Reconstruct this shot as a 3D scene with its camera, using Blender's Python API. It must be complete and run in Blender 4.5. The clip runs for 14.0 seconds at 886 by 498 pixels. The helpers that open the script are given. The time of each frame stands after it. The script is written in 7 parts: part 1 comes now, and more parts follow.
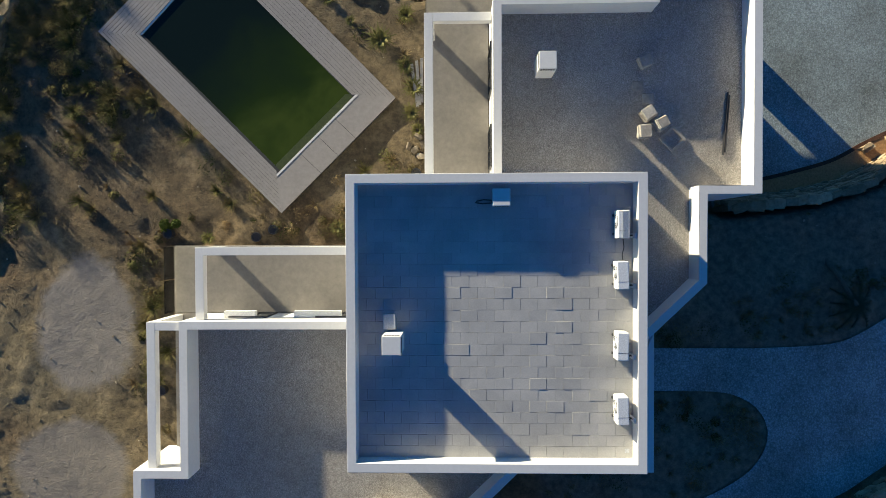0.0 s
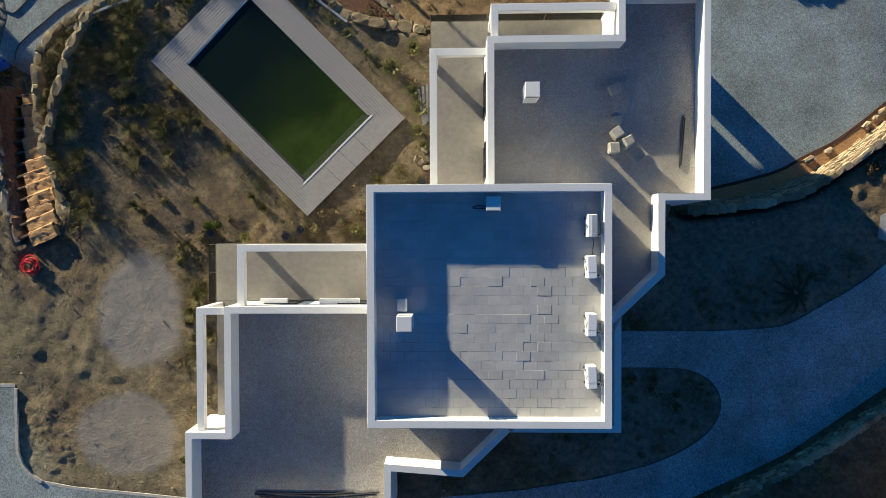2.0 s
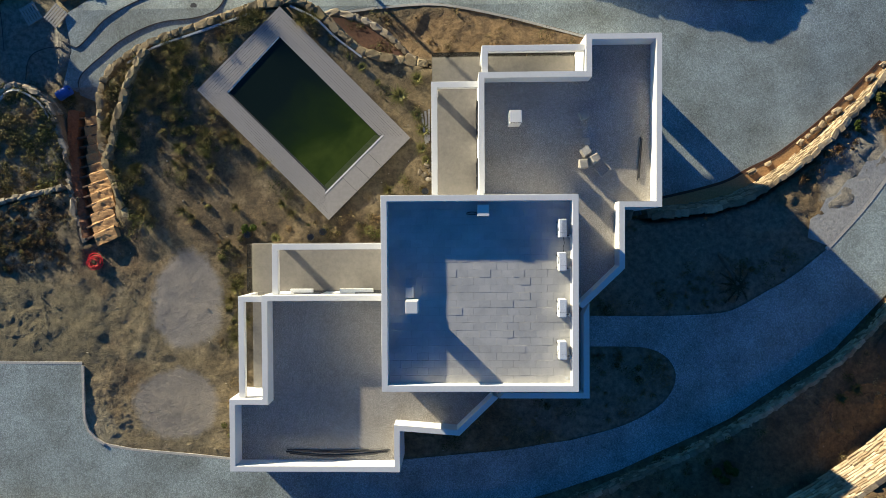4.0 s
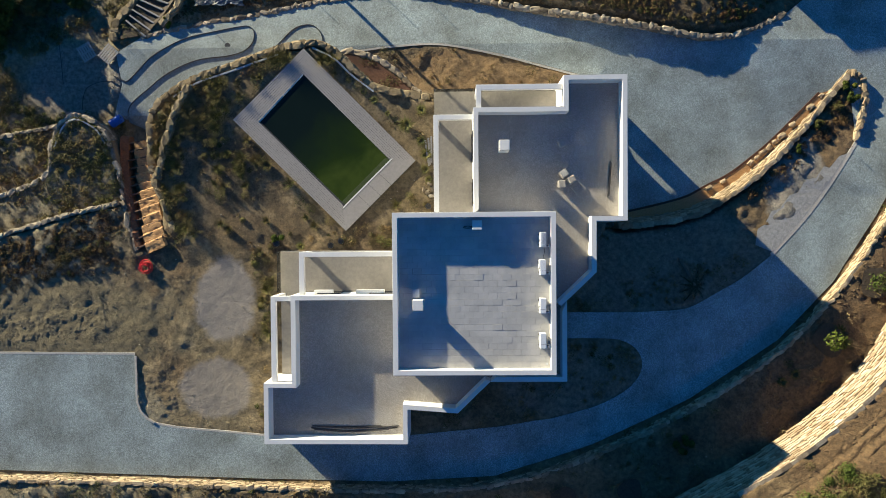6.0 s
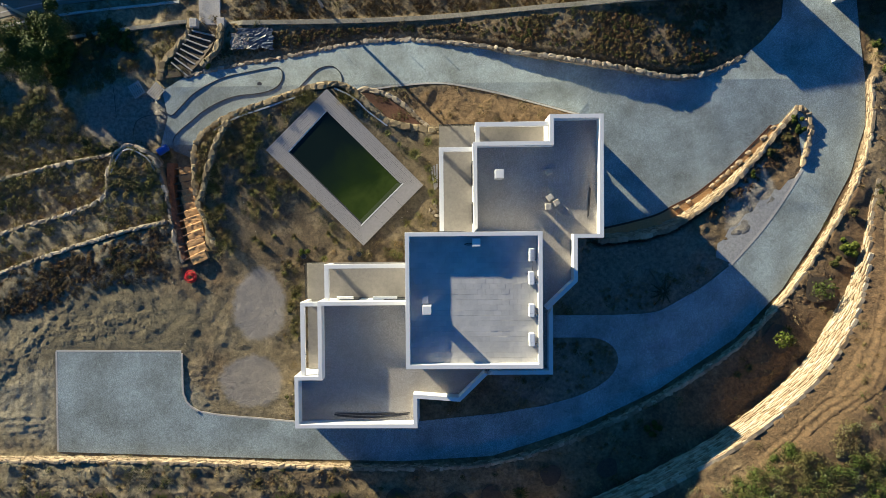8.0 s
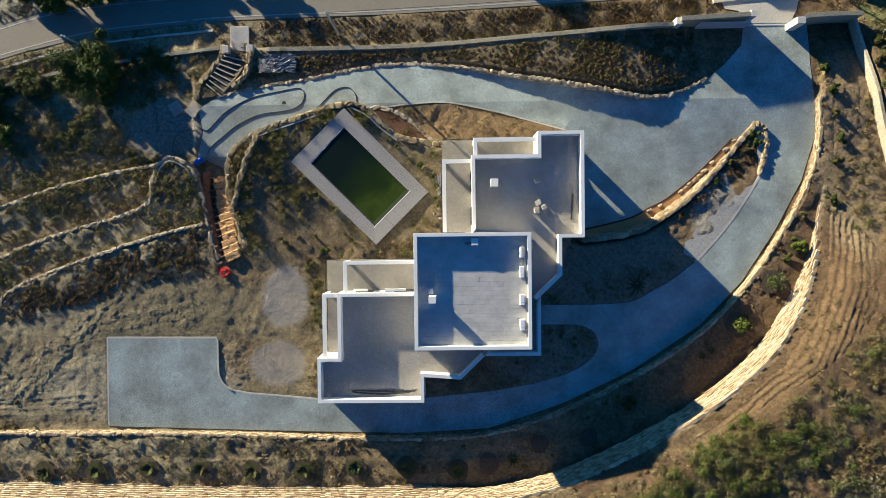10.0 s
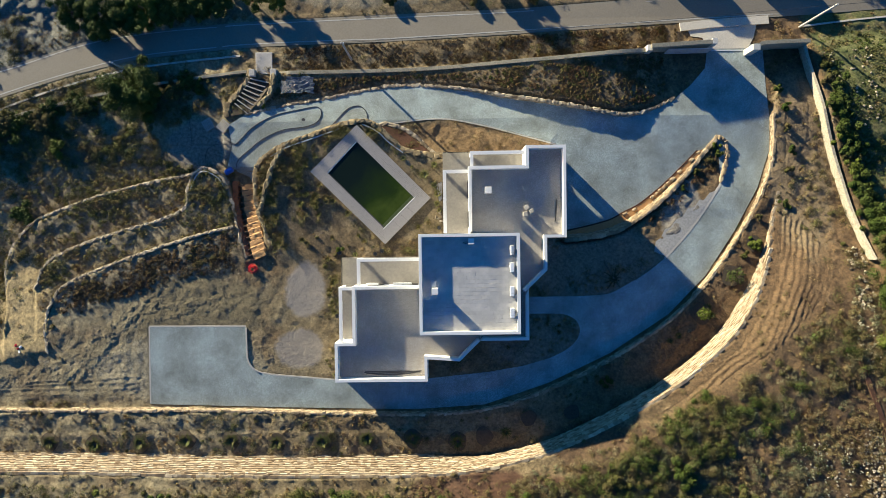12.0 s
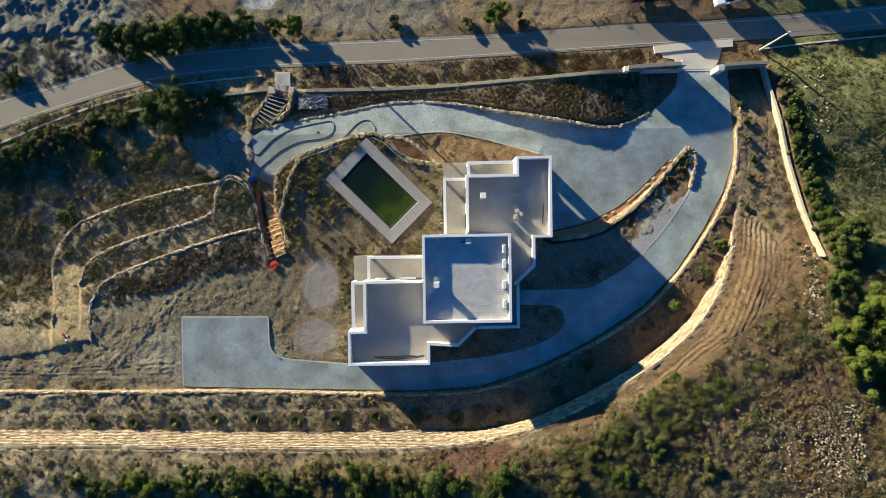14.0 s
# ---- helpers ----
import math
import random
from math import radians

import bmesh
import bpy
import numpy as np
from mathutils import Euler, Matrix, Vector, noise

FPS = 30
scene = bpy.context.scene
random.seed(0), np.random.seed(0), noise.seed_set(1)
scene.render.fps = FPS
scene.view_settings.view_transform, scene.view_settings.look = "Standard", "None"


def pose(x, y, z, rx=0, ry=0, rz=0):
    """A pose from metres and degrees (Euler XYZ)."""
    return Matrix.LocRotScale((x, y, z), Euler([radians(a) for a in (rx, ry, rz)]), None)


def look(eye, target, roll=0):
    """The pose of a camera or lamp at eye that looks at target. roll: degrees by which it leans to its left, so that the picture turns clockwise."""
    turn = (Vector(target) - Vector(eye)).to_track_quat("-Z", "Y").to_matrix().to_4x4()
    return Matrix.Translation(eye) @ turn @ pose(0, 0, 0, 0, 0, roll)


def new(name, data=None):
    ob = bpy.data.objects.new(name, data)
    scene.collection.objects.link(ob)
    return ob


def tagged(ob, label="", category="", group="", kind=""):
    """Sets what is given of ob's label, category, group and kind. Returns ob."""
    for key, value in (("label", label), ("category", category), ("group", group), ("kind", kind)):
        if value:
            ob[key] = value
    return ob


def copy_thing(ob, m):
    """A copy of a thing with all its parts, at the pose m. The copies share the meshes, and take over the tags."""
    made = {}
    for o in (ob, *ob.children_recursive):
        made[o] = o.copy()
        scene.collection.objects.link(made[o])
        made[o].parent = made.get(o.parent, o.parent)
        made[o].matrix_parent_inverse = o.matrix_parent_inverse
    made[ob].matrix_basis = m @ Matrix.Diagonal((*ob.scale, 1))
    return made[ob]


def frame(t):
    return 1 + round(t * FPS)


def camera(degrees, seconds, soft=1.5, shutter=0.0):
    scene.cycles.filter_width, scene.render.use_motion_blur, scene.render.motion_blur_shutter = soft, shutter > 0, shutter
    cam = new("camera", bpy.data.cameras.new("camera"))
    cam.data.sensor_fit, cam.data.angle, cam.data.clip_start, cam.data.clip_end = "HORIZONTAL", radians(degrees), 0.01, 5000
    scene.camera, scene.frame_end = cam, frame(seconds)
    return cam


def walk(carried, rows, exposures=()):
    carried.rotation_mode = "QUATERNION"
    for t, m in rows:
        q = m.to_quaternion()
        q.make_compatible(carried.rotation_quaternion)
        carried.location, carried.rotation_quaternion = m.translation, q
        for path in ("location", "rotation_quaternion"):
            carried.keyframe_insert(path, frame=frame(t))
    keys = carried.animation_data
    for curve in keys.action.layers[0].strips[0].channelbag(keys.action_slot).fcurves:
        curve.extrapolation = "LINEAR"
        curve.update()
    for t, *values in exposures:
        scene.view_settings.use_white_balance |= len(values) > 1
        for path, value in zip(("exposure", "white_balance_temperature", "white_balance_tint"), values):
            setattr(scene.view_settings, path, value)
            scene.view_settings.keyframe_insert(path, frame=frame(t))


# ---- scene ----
cam = camera(73.0, 14.0, soft=0.6)
# seconds, eye x, y, z, then lean about x, about y, and heading, in degrees; no turn looks straight down with +y up in the picture
ROWS = [
    (0.0, -1.157, 2.694, 24.625, -0.991, 1.520, -0.227),
    (0.5, -1.221, 2.725, 25.390, -0.970, 1.496, -0.220),
    (1.0, -1.191, 2.692, 26.506, -0.952, 1.473, -0.227),
    (1.5, -1.162, 2.618, 27.754, -0.934, 1.456, -0.234),
    (2.0, -1.188, 2.608, 28.945, -0.908, 1.434, -0.212),
    (2.5, -1.182, 2.574, 30.273, -0.882, 1.404, -0.216),
    (3.0, -1.150, 2.576, 31.696, -0.856, 1.363, -0.245),
    (5.5, -0.989, 3.021, 38.898, -1.125, 1.353, -0.391),
    (6.0, -1.002, 3.349, 40.453, -1.209, 1.294, -0.429),
    (6.5, -1.061, 3.755, 42.064, -1.265, 1.228, -0.449),
    (7.0, -1.134, 4.160, 43.676, -1.283, 1.176, -0.475),
    (7.5, -1.244, 4.425, 45.315, -1.281, 1.137, -0.494),
    (8.0, -1.289, 4.498, 47.041, -1.283, 1.129, -0.506),
    (10.5, -1.582, 4.564, 55.835, -1.329, 0.915, -0.676),
    (11.0, -1.588, 4.566, 57.787, -1.315, 0.887, -0.697),
    (11.5, -1.614, 4.551, 59.733, -1.297, 0.859, -0.738),
    (12.0, -1.636, 4.565, 61.688, -1.274, 0.820, -0.793),
    (12.5, -1.661, 4.576, 63.621, -1.267, 0.777, -0.824),
    (13.0, -1.727, 4.620, 65.592, -1.280, 0.717, -0.851),
    (13.5, -1.781, 4.659, 67.539, -1.310, 0.643, -0.873),
    (14.0, -1.858, 4.696, 69.500, -1.353, 0.573, -0.898),
]


def down(x, y, z, a, b, c):
    return pose(x, y, z, 0, 0, c) @ pose(0, 0, 0, a, 0, 0) @ pose(0, 0, 0, 0, b, 0)


walk(cam, [(t, down(*r)) for t, *r in ROWS], exposures=[(0.0, 1.25), (3.0, 1.35), (8.0, 1.55), (11.0, 1.7), (14.0, 1.75)])

# ---- light: low sun from the north-west, clear sky ----
SUN_UP, SUN_AZ = radians(8.0), math.atan2(-0.704, 0.71)
world = bpy.data.worlds.new("sky")
scene.world = world
world.use_nodes = True
wn = world.node_tree.nodes
sky = wn.new("ShaderNodeTexSky")
sky.sky_type, sky.sun_disc, sky.sun_elevation, sky.sun_rotation = "NISHITA", False, SUN_UP, SUN_AZ
sky.dust_density, sky.ozone_density = 0.2, 5.0
wn["Background"].inputs["Strength"].default_value = 0.055
clear = wn.new("ShaderNodeMix")
clear.data_type, clear.blend_type = "RGBA", "MULTIPLY"
clear.inputs[0].default_value, clear.inputs[7].default_value = 1.0, (0.28, 0.94, 1.29, 1)
world.node_tree.links.new(sky.outputs[0], clear.inputs[6])
world.node_tree.links.new(clear.outputs[2], wn["Background"].inputs["Color"])
lamp = bpy.data.lights.new("sun", "SUN")
lamp.energy, lamp.angle, lamp.color = 4.9, radians(0.6), (1.0, 0.905, 0.66)
sun = new("sun", lamp)
toward = Vector((math.sin(SUN_AZ) * math.cos(SUN_UP), math.cos(SUN_AZ) * math.cos(SUN_UP), math.sin(SUN_UP)))
sun.matrix_world = look(toward * 100, (0, 0, 0))

# ---- materials ----


def mat(name, rough=0.8, metal=0.0):
    m = bpy.data.materials.new(name)
    m.use_nodes = True
    b = m.node_tree.nodes["Principled BSDF"]
    b.inputs["Roughness"].default_value, b.inputs["Metallic"].default_value = rough, metal
    return m


def wire(m, a, b):
    m.node_tree.links.new(a, b)


def coords(m, scale=(1, 1, 1), turn=0.0):
    g = m.node_tree.nodes.new("ShaderNodeNewGeometry")
    mp = m.node_tree.nodes.new("ShaderNodeMapping")
    mp.inputs["Scale"].default_value, mp.inputs["Rotation"].default_value = scale, (0, 0, turn)
    wire(m, g.outputs["Position"], mp.inputs["Vector"])
    return mp.outputs["Vector"]


def noise_of(m, vec, scale, detail=6.0, rough=0.6, warp=0.0):
    n = m.node_tree.nodes.new("ShaderNodeTexNoise")
    n.inputs["Scale"].default_value, n.inputs["Detail"].default_value = scale, detail
    n.inputs["Roughness"].default_value, n.inputs["Distortion"].default_value = rough, warp
    wire(m, vec, n.inputs["Vector"])
    return n.outputs["Fac"]


def ramp(m, fac, *stops):
    r = m.node_tree.nodes.new("ShaderNodeValToRGB")
    e = r.color_ramp.elements
    while len(e) < len(stops):
        e.new(0.5)
    for k, (p, c) in zip(e, stops):
        k.position, k.color = p, (*c, 1)
    wire(m, fac, r.inputs["Fac"])
    return r.outputs["Color"]


def blend(m, fac, a, b, how="MIX"):
    n = m.node_tree.nodes.new("ShaderNodeMix")
    n.data_type, n.blend_type = "RGBA", how
    for s, v in ((0, fac), (6, a), (7, b)):
        if isinstance(v, (int, float)):
            n.inputs[s].default_value = v
        elif isinstance(v, tuple):
            n.inputs[s].default_value = (*v, 1)
        else:
            wire(m, v, n.inputs[s])
    return n.outputs[2]


def finish(m, colour, bump=None, strength=0.5, dist=0.02):
    b = m.node_tree.nodes["Principled BSDF"]
    if isinstance(colour, tuple):
        b.inputs["Base Color"].default_value = (*colour, 1)
    else:
        wire(m, colour, b.inputs["Base Color"])
    if bump is not None:
        n = m.node_tree.nodes.new("ShaderNodeBump")
        n.inputs["Strength"].default_value, n.inputs["Distance"].default_value = strength, dist
        wire(m, bump, n.inputs["Height"])
        wire(m, n.outputs["Normal"], b.inputs["Normal"])
    return m


def grainy(name, dark, light, big=0.3, small=6.0, rough=0.9, strength=0.5, dist=0.03, fine=0.55):
    """Two scales of mottling between two colours, with relief."""
    m = mat(name, rough)
    v = coords(m)
    f1, f2 = noise_of(m, v, big, 5), noise_of(m, v, small, 8, 0.7)
    c = blend(m, f1, dark, light)
    c = blend(m, fine, c, ramp(m, f2, (0.3, tuple(x * 0.55 for x in dark)), (0.7, tuple(min(1, x * 1.25) for x in light))))
    return finish(m, c, f2, strength, dist)


def edge_mask(m, value):
    """One inside a patch, falling to nothing over its ragged edge."""
    r = m.node_tree.nodes.new("ShaderNodeMapRange")
    r.inputs["From Min"].default_value, r.inputs["From Max"].default_value, r.inputs["To Min"].default_value, r.inputs["To Max"].default_value = 1.22, 1.42, 0.85, 0.0
    wire(m, value, r.inputs[0])
    return r.outputs[0]


def soil_material():
    """Dry earth: grey silt in the west, brown loam, orange ploughed earth in the east, with clods, stains and fine grit."""
    m = mat("dry_soil", 0.95)
    v = coords(m)
    big, mid, fine, grit = noise_of(m, v, 0.11, 5, 0.6, 0.6), noise_of(m, v, 0.7, 6, 0.65), noise_of(m, v, 3.5, 8, 0.7), noise_of(m, v, 14.0, 4, 0.7)
    split = m.node_tree.nodes.new("ShaderNodeSeparateXYZ")
    wire(m, v, split.inputs[0])
    shift = m.node_tree.nodes.new("ShaderNodeMath")
    shift.operation = "MULTIPLY_ADD"
    shift.inputs[1].default_value = 26.0
    wire(m, big, shift.inputs[0])
    wire(m, split.outputs[0], shift.inputs[2])
    east = m.node_tree.nodes.new("ShaderNodeMapRange")
    east.inputs["From Min"].default_value, east.inputs["From Max"].default_value = 20.0, 44.0
    wire(m, shift.outputs[0], east.inputs[0])
    west = m.node_tree.nodes.new("ShaderNodeMapRange")
    west.inputs["From Min"].default_value, west.inputs["From Max"].default_value = -2.0, -14.0
    wire(m, shift.outputs[0], west.inputs[0])
    c = ramp(m, mid, (0.3, (0.098, 0.072, 0.038)), (0.55, (0.182, 0.138, 0.076)), (0.72, (0.262, 0.20, 0.118)))
    silt = ramp(m, mid, (0.3, (0.128, 0.106, 0.065)), (0.52, (0.22, 0.186, 0.115)), (0.7, (0.30, 0.252, 0.16)))
    loam = ramp(m, mid, (0.3, (0.065, 0.038, 0.018)), (0.55, (0.125, 0.078, 0.039)), (0.72, (0.20, 0.132, 0.07)))
    c = blend(m, west.outputs[0], c, silt)
    c = blend(m, east.outputs[0], c, loam)
    c = blend(m, ramp(m, big, (0.5, (0, 0, 0)), (0.68, (0.75, 0.75, 0.75))), c, loam)
    skew = m.node_tree.nodes.new("ShaderNodeMath")
    skew.operation = "MULTIPLY_ADD"
    skew.inputs[1].default_value = 0.19
    wire(m, split.outputs[1], skew.inputs[0])
    wire(m, split.outputs[0], skew.inputs[2])
    field = m.node_tree.nodes.new("ShaderNodeMapRange")
    field.inputs["From Min"].default_value, field.inputs["From Max"].default_value, field.inputs["To Max"].default_value = 41.2, 42.4, 0.85
    wire(m, skew.outputs[0], field.inputs[0])
    c = blend(m, field.outputs[0], c, ramp(m, mid, (0.33, (0.05, 0.075, 0.018)), (0.52, (0.10, 0.115, 0.038)), (0.68, (0.185, 0.158, 0.075))))
    speckle = None
    for px, py, rx, ry, colour in ((-16.9, -0.9, 2.1, 3.0, (0.25, 0.225, 0.205)), (-17.6, -7.0, 2.6, 2.1, (0.25, 0.22, 0.19)), (-47.2, -3.0, 3.6, 5.6, (0.27, 0.21, 0.11)), (-50.0, 30.0, 11.0, 8.0, (0.145, 0.15, 0.13)), (-32.5, 34.0, 6.0, 2.6, (0.22, 0.13, 0.065)), (-24.4, 33.6, 2.2, 1.3, (0.46, 0.47, 0.47)), (-11.0, 32.4, 11.0, 3.0, (0.24, 0.205, 0.145)), (9.0, 32.2, 11.0, 2.6, (0.29, 0.205, 0.115)), (3.5, -20.7, 10.0, 2.1, (0.075, 0.033, 0.019)), (15.0, -17.0, 7.0, 3.0, (0.095, 0.058, 0.031)), (27.5, -8.0, 9.0, 6.0, (0.13, 0.083, 0.041)), (-28.0, -3.2, 7.0, 4.0, (0.145, 0.12, 0.07)), (-30.0, -9.0, 9.0, 3.5, (0.265, 0.235, 0.165)), (22.6, 6.2, 2.2, 4.6, (0.25, 0.235, 0.205)), (-28.4, 14.8, 3.8, 2.7, (0.22, 0.205, 0.175)), (35.0, 12.0, 3.6, 10.0, (0.20, 0.15, 0.09)), (2.0, 15.0, 8.0, 1.9, (0.215, 0.138, 0.066)), (13.5, 1.0, 7.5, 4.6, (0.19, 0.16, 0.12)), (7.5, -6.4, 6.0, 3.0, (0.20, 0.17, 0.125))):
        mp = m.node_tree.nodes.new("ShaderNodeMapping")
        mp.inputs["Location"].default_value, mp.inputs["Scale"].default_value = (-px / rx, -py / ry, 0), (1 / rx, 1 / ry, 0)
        wire(m, v, mp.inputs["Vector"])
        far = m.node_tree.nodes.new("ShaderNodeVectorMath")
        far.operation = "LENGTH"
        wire(m, mp.outputs[0], far.inputs[0])
        edge = m.node_tree.nodes.new("ShaderNodeMath")
        edge.operation = "MULTIPLY_ADD"
        edge.inputs[1].default_value = 0.7
        wire(m, mid, edge.inputs[0])
        wire(m, far.outputs["Value"], edge.inputs[2])
        inner = edge_mask(m, edge.outputs[0])
        c = blend(m, inner, c, colour)
        if px in (-16.9, -17.6):
            less = m.node_tree.nodes.new("ShaderNodeMath")
            less.operation = "MULTIPLY_ADD"
            less.inputs[1].default_value, less.inputs[2].default_value = -0.62, 0.75 if speckle is None else 0.0
            wire(m, inner, less.inputs[0])
            if speckle is not None:
                wire(m, speckle, less.inputs[2])
            speckle = less.outputs[0]
    c = blend(m, speckle, c, ramp(m, fine, (0.36, (0.45, 0.43, 0.39)), (0.63, (1.42, 1.35, 1.25))), "MULTIPLY")
    add = m.node_tree.nodes.new("ShaderNodeMath")
    add.operation = "MULTIPLY_ADD"
    add.inputs[1].default_value = 0.22
    wire(m, grit, add.inputs[0])
    wire(m, fine, add.inputs[2])
    return finish(m, c, add.outputs[0], 1.0, 0.11)


def pebbled(name, dark, light, scale, rough=0.9, strength=0.7, dist=0.03, mottle=(0.75, 1.2), joint=0.5):
    """Gravel or cobbles: rounded cells, each of its own shade, with broad mottling."""
    m = mat(name, rough)
    v = coords(m)
    cell = m.node_tree.nodes.new("ShaderNodeTexVoronoi")
    cell.inputs["Scale"].default_value = scale
    wire(m, v, cell.inputs["Vector"])
    big, mid = noise_of(m, v, 0.35, 5, 0.6), noise_of(m, v, 2.6, 6, 0.7)
    c = ramp(m, cell.outputs["Color"], (0.1, dark), (0.9, light))
    c = blend(m, 1.0, c, ramp(m, big, (0.32, (mottle[0] * 1.05, mottle[0], mottle[0] * 0.93)), (0.68, (mottle[1],) * 3)), "MULTIPLY")
    c = blend(m, 0.35, c, ramp(m, mid, (0.3, (0.7, 0.7, 0.7)), (0.7, (1.2, 1.2, 1.2))), "MULTIPLY")
    c = blend(m, 0.35, c, ramp(m, noise_of(m, v, 8.0, 4, 0.7), (0.32, (0.66, 0.66, 0.66)), (0.68, (1.28, 1.28, 1.28))), "MULTIPLY")
    c = blend(m, 1.0, c, ramp(m, cell.outputs["Distance"], (0.25, (1, 1, 1)), (0.8, (joint, joint * 0.97, joint * 0.94))), "MULTIPLY")
    inv = m.node_tree.nodes.new("ShaderNodeMath")
    inv.operation = "SUBTRACT"
    inv.inputs[0].default_value = 1.0
    wire(m, cell.outputs["Distance"], inv.inputs[1])
    return finish(m, c, inv.outputs[0], strength, dist)


def per_piece(m, low, high):
    o = m.node_tree.nodes.new("ShaderNodeObjectInfo")
    g = m.node_tree.nodes.new("ShaderNodeNewGeometry")
    add = m.node_tree.nodes.new("ShaderNodeMath")
    add.operation = "ADD"
    frac = m.node_tree.nodes.new("ShaderNodeMath")
    frac.operation = "FRACT"
    wire(m, o.outputs["Random"], add.inputs[0])
    wire(m, g.outputs["Random Per Island"], add.inputs[1])
    wire(m, add.outputs[0], frac.inputs[0])
    return ramp(m, frac.outputs[0], (0.0, low), (1.0, high))


def stone_material(name, dark, light):
    """Rough-hewn stone, each piece of its own shade, stained and pitted."""
    m = mat(name, 0.92)
    v = coords(m)
    mid, fine = noise_of(m, v, 2.2, 6, 0.65), noise_of(m, v, 11.0, 7, 0.7)
    c = per_piece(m, dark, light)
    c = blend(m, 0.8, c, ramp(m, mid, (0.3, (0.6, 0.55, 0.5)), (0.65, (1.15, 1.12, 1.08))), "MULTIPLY")
    c = blend(m, 0.6, c, ramp(m, fine, (0.3, (0.6, 0.58, 0.55)), (0.7, (1.2, 1.2, 1.2))), "MULTIPLY")
    return finish(m, c, fine, 0.8, 0.04)


def slab_material():
    """Pale concrete paving, each slab a little lighter or darker, with water stains."""
    m = mat("roof_slab", 0.88)
    v = coords(m)
    big, fine = noise_of(m, v, 0.6, 5, 0.6, 0.5), noise_of(m, v, 22.0, 5, 0.7)
    c = per_piece(m, (0.42, 0.412, 0.395), (0.475, 0.463, 0.44))
    c = blend(m, 0.7, c, ramp(m, big, (0.35, (0.75, 0.75, 0.75)), (0.65, (1.12, 1.11, 1.09))), "MULTIPLY")
    c = blend(m, 0.5, c, ramp(m, fine, (0.3, (0.8, 0.8, 0.8)), (0.7, (1.1, 1.1, 1.1))), "MULTIPLY")
    return finish(m, c, fine, 0.3, 0.004)


def murky_water():
    """Still green water, thick with algae, its colour brighter towards the south-east end."""
    m = mat("pool_water", 0.06)
    v = coords(m, (1, 1, 1))
    split = m.node_tree.nodes.new("ShaderNodeSeparateXYZ")
    wire(m, v, split.inputs[0])
    along = m.node_tree.nodes.new("ShaderNodeMath")
    along.operation = "SUBTRACT"
    wire(m, split.outputs[0], along.inputs[0])
    wire(m, split.outputs[1], along.inputs[1])
    fac = m.node_tree.nodes.new("ShaderNodeMath")
    fac.operation = "MULTIPLY_ADD"
    fac.inputs[1].default_value, fac.inputs[2].default_value = 0.085, 1.95
    wire(m, along.outputs[0], fac.inputs[0])
    n = noise_of(m, v, 0.45, 4, 0.5, 0.4)
    s = m.node_tree.nodes.new("ShaderNodeMath")
    s.operation = "MULTIPLY_ADD"
    s.inputs[1].default_value = 0.7
    wire(m, n, s.inputs[0])
    wire(m, fac.outputs[0], s.inputs[2])
    c = ramp(m, s.outputs[0], (0.42, (0.007, 0.013, 0.009)), (0.82, (0.018, 0.032, 0.005)), (1.0, (0.042, 0.062, 0.010)))
    m.node_tree.nodes["Principled BSDF"].inputs["IOR"].default_value = 1.33
    return finish(m, c, noise_of(m, v, 5.0, 3), 0.05, 0.01)


M_SOIL = soil_material()
M_ASPHALT = grainy("asphalt", (0.155, 0.135, 0.106), (0.22, 0.193, 0.154), 0.25, 6.0, 0.9, 0.2, 0.006, 0.3)
M_COBBLE = pebbled("cobble", (0.243, 0.293, 0.29), (0.415, 0.482, 0.472), 15.0, 0.9, 0.6, 0.016, (0.66, 1.2), 0.66)
M_WHITE = grainy("white_render", (0.62, 0.615, 0.60), (0.72, 0.71, 0.69), 0.8, 9.0, 0.85, 0.1, 0.002, 0.10)
M_GRAVEL = pebbled("roof_gravel", (0.30, 0.283, 0.258), (0.58, 0.553, 0.51), 34.0, 0.9, 0.8, 0.018, (0.85, 1.1))
M_SLAB = slab_material()
M_SCREED = grainy("screed", (0.18, 0.165, 0.145), (0.27, 0.245, 0.21), 0.6, 4.0, 0.85, 0.1, 0.004, 0.3)
M_STONE = stone_material("sandstone", (0.22, 0.165, 0.10), (0.50, 0.40, 0.265))
M_DARKSTONE = stone_material("weathered_stone", (0.17, 0.125, 0.065), (0.36, 0.285, 0.165))
M_DECK = grainy("grey_deck", (0.25, 0.23, 0.215), (0.33, 0.305, 0.285), 0.5, 5.0, 0.8, 0.1, 0.003, 0.25)
M_WATER = murky_water()

M_MORTAR = grainy("roof_bedding", (0.27, 0.26, 0.245), (0.36, 0.345, 0.32), 0.7, 20.0, 0.9, 0.2, 0.004, 0.2)
M_PALESTONE = stone_material("pale_stone", (0.17, 0.135, 0.09), (0.46, 0.40, 0.30))
M_ROOFSTONE = stone_material("grey_slab_stone", (0.36, 0.34, 0.30), (0.52, 0.50, 0.45))
M_CREAM = stone_material("cream_stone", (0.24, 0.17, 0.10), (0.52, 0.445, 0.32))
M_GREYWOOD = grainy("weathered_wood", (0.28, 0.26, 0.23), (0.42, 0.39, 0.34), 1.5, 20.0, 0.85, 0.4, 0.004)
M_LEDGE = grainy("algae_ledge", (0.03, 0.045, 0.011), (0.06, 0.075, 0.022), 1.0, 8.0, 0.4, 0.1, 0.004)
M_ALU = finish(mat("dark_aluminium", 0.45, 0.7), (0.06, 0.06, 0.065))
